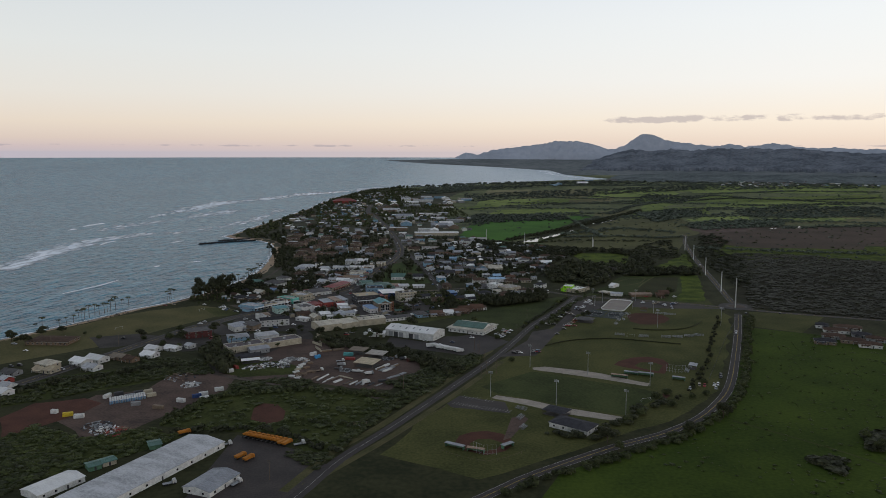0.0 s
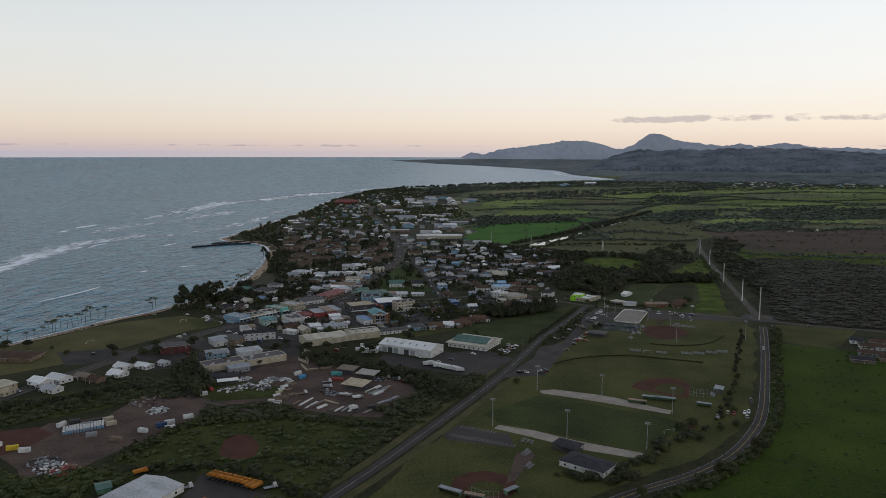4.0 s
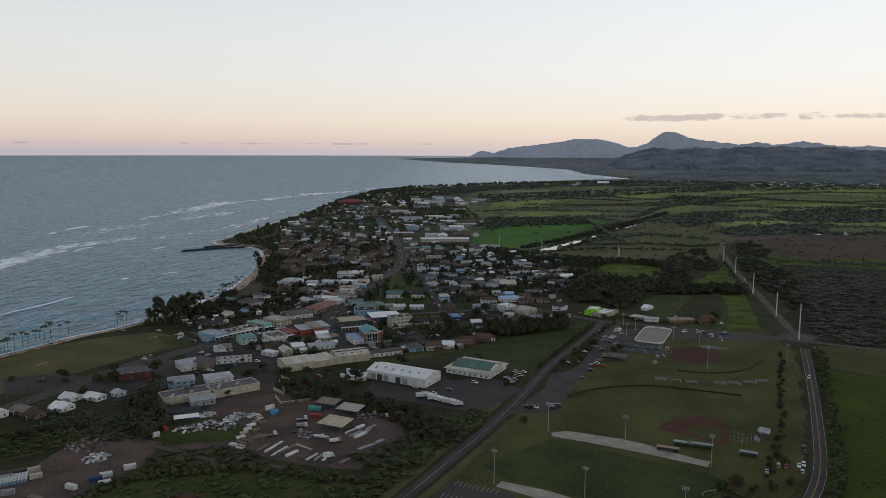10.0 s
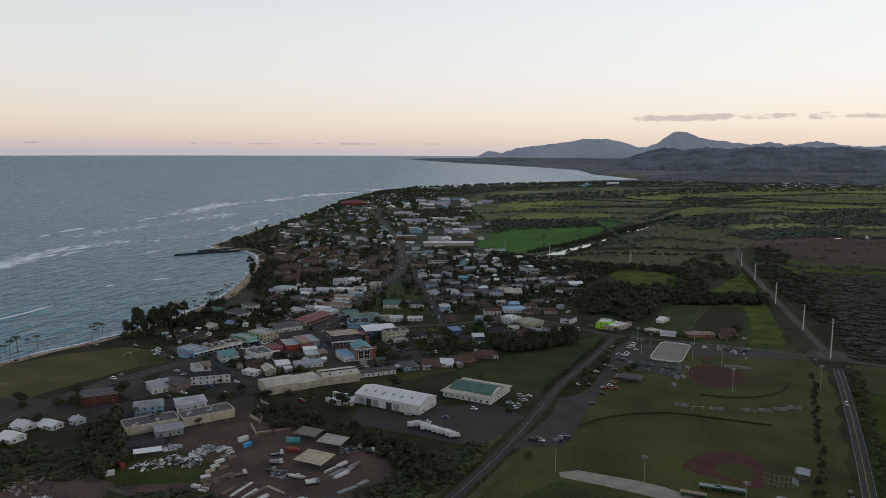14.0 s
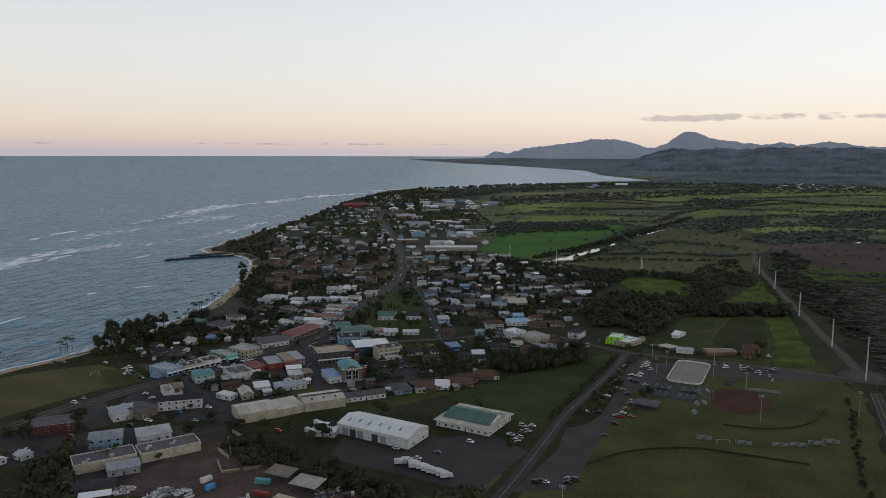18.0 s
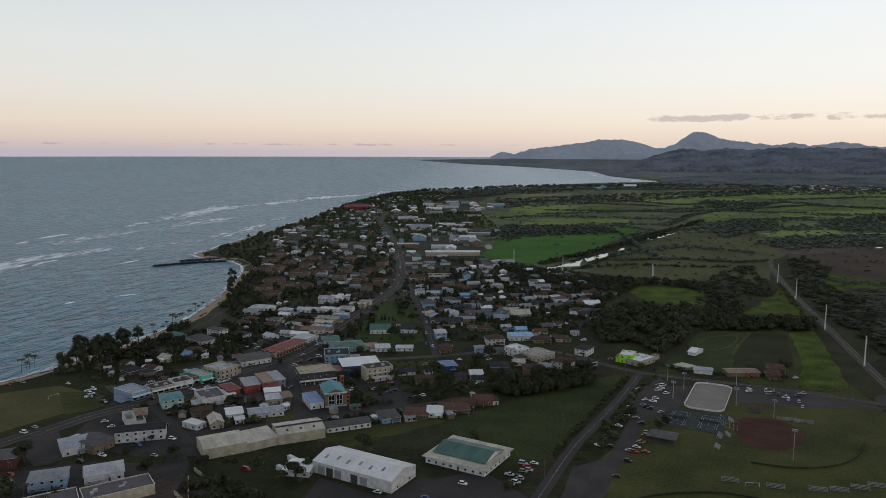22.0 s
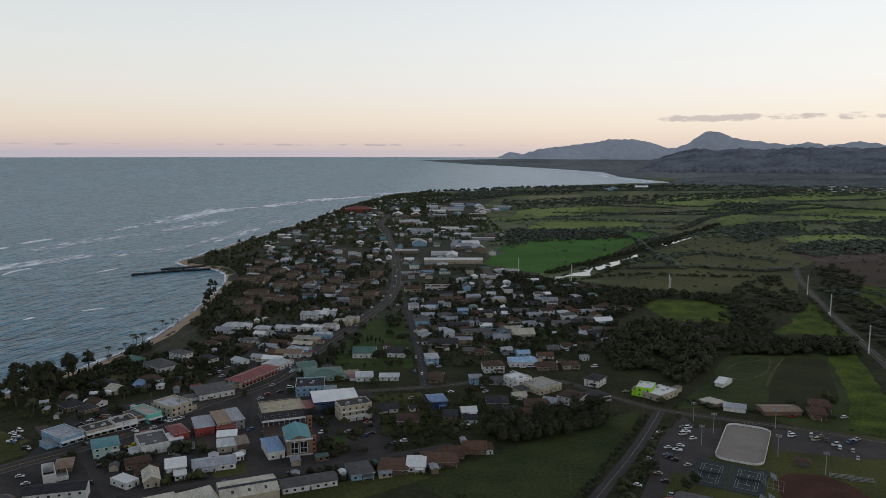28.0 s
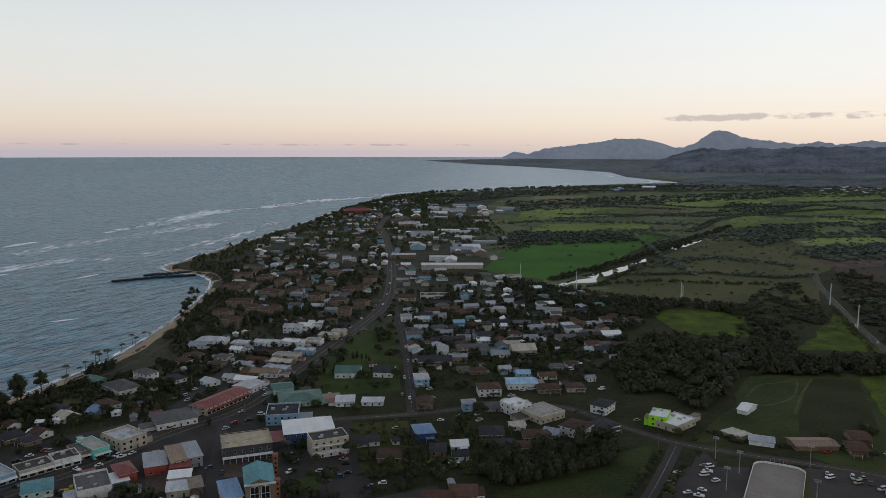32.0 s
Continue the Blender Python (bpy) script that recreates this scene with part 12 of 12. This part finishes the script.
foam_band("reef_foam", "faint foam streaks before the point", [(-641, 1495), (-596, 1558), (-557, 1600), (-500, 1760), (-490, 2000), (-490, 2300)], 120, 0.53)
surf("reef_surf", "crisp white water along the outer reef", OUTER, 26, 90, 46, 12.0, 4)
breaker("breaker", "long white breaker rolling in off the park", [(-466, 890), (-455, 920), (-446, 948), (-440, 990)], 1.1, 3.0, 21)
breaker("breaker", "white breaker curling on the inner reef", [(-668, 1180), (-672, 1230), (-675, 1250)], 1.6, 9.0, 22)
breaker("breaker", "white breaker curling on the inner reef", [(-682, 1328), (-688, 1360), (-690, 1386)], 1.8, 9.0, 23)
breaker("breaker", "white breaker curling on the inner reef", [(-698, 1415), (-687, 1446)], 1.4, 7.0, 24)
breaker("breaker", "thin white breaker inside the reef", [(-640, 1368), (-644, 1400), (-638, 1432)], 1.3, 6.0, 25)
breaker("breaker", "white breaker on the outer reef", [(-836, 1705), (-832, 1740), (-824, 1792)], 2.0, 9.0, 26)
breaker("breaker", "short white breaker on the outer reef", [(-828, 1622), (-826, 1656)], 1.6, 7.0, 27)
breaker("breaker", "small white wave inside the bay", [(-437, 1104), (-433, 1118)], 0.9, 4.0, 28)
breaker("breaker", "thin white wave line in the bay", [(-401, 1150), (-381, 1168)], 0.7, 2.4, 29)
breaker("breaker", "thin white wave line before the breakwater", [(-520, 1400), (-508, 1440)], 0.9, 4.0, 30)
surf("reef_surf", "far white surf by the point", [(-415, 3404), (-233, 3679), (132, 4154), (482, 4579)], 40, 160, 90, 9, 7)
surf("reef_surf", "white surf along the far bay", [(900, 4700), (960, 4900), (850, 5689), (900, 6700), (640, 8000)], 60, 120, 260, 18, 8)
surf("shore_wash", "thin white wash along the beach", COAST[4:21] - (3, 0), 1.6, 300, 16, 1.5, 9)
surf("shore_wash", "white wash along the rocky point", COAST[20:31] - (6, 0), 5, 300, 30, 3.0, 10)
surf("wash_foam", "pale wash spreading up the beach of the bay", COAST[9:21] - (5, 0), 3, 60, 26, 2.4, 17)
surf("whitecaps", "scattered small whitecaps on open water", [(-700, 900), (-800, 1500), (-900, 2200), (-700, 3000)], 220, 110, 10, 1.0, 11)


# ---- far houses, small with distance ----
far_walls, far_tops = ("white", "cream", "tan", "grey", "blue", "white"), ("brown", "ash", "pale", "grey", "white", "tile", "dark", "sheet", "green", "ash")


def far_town(poly, count, seed, turn, big=0):
    """Uncounted far houses of a stretch of the town, with walls, roofs and windows, as one object."""
    g = random.Random(seed)
    xs, ys = [p[0] for p in poly], [p[1] for p in poly]
    placed, tries, all_ = [], 0, Shape()
    mats = [walls[k] for k in far_walls] + [tops[k] for k in far_tops] + [glass]
    while len(placed) < count and tries < count * 40:
        tries += 1
        x, y = g.uniform(min(xs), max(xs)), g.uniform(min(ys), max(ys))
        if not inside(poly, x, y) or not free(x, y) or inland(np.array([x]), np.array([y]))[0] < 32 or any(abs(x - a) + abs(y - b) < (17, 40, 11)[big] for a, b in placed):
            continue
        placed.append((x, y))
        p = drawn_in((x, y, 0.0))
        w, d, h = (g.uniform(26, 50), g.uniform(16, 26), 6) if big == 1 else (g.uniform(3.5, 7), g.uniform(3, 5), g.uniform(2.3, 3)) if big else (g.uniform(10, 17), g.uniform(8, 11), g.choice((3.2, 3.2, 5.6)))
        kind = g.choice(("gable", "flat")) if big == 1 else "gable" if big else g.choice(("hip", "gable"))
        top = g.choice((2, 4, 7, 4, 9)) if big == 1 else g.randrange(len(far_tops))
        m = pose(p[0], p[1], p[2], 0, 0, turn + g.choice((0, 90)) + g.uniform(-6, 6))
        wall = g.randrange(len(far_walls))
        wins = Shape()
        for u in np.arange(-w / 2 + 2, w / 2 - 1, 3.2):
            wins.box(u, u + 1.3, -d / 2 - 0.05, -d / 2, 1, 2.2).box(u, u + 1.3, d / 2, d / 2 + 0.05, 1, 2.2)
        for s, slot in ((wall_shape(w, d, h, kind, d * 0.2, "x", 0.5), wall), (roof_shape(w, d, h, kind, d * 0.2, 0.4, "x"), len(far_walls) + top), (wins, len(mats) - 1)):
            all_.add([tuple(m @ Vector(q)) for q in s.v], s.f, slot)
    ob = part("far_houses", all_, tuple(mats))
    tagged(ob, ("small houses with mixed roofs far down the town", "wide pale-roofed stores far down the shore", "small sheds and lean-tos in the yards")[big], ("houses", "stores", "sheds")[big], kind="stuff")

far_town([(-388, 1785), (-402, 2351), (-273, 2485), (-144, 2238), (-95, 1311), (-185, 1310), (-301, 1486)], 200, 122, 8)
far_town([(-131, 2034), (25, 2074), (63, 1791), (7, 1574), (-95, 1573)], 16, 17, 5, 1)
far_town([(-249, 2431), (-73, 2800), (34, 2803), (93, 2639), (10, 2197), (-165, 2071)], 30, 23, 5, 1)
far_town([(-93, 1540), (7, 1574), (82, 1396), (178, 1314), (182, 1143), (134, 1114), (64, 1253), (-64, 1311)], 60, 65, 10)
far_town([(-63, 1273), (63, 1239), (79, 1059), (-19, 1009), (-46, 1112)], 30, 37, 10)
far_town([(-70, 1560), (60, 1560), (70, 1900), (-20, 2050), (-110, 2000), (-100, 1700)], 34, 71, 6)
far_town([(-324, 1485), (-170, 1539), (-95, 1311), (-106, 1112), (-213, 1236), (-289, 1235)], 60, 53, 0)
far_town([(-403, 2725), (-205, 3197), (-59, 3200), (-179, 2487), (-327, 2328)], 80, 47, 10)
far_town([(475, 3942), (738, 4233), (1042, 4489), (968, 4051), (659, 3781), (453, 3654)], 5, 19, 10, 1)
far_town([(1416, 3792), (1746, 4259), (2311, 4313), (2561, 4267), (2212, 3702), (1992, 3735), (1512, 3642)], 90, 67, 10)
far_town([(-205, 1091), (-182, 1187), (-100, 1193), (-108, 1009), (-157, 990)], 22, 117, 20, 2)
far_town([(-41, 1198), (183, 1215), (155, 1045), (102, 968), (61, 952), (-3, 960)], 34, 147, 20, 2)
far_town([(-271, 828), (-247, 887), (-217, 962), (-184, 999), (-174, 892), (-206, 848), (-243, 820)], 12, 107, 20, 2)
far_town([(-173, 780), (-128, 791), (-95, 794), (-89, 774), (-113, 754), (-131, 733), (-162, 758)], 7, 93, 20, 2)
far_town([(-76, 775), (-8, 788), (30, 811), (32, 771), (-21, 754), (-61, 744)], 8, 99, 20, 2)
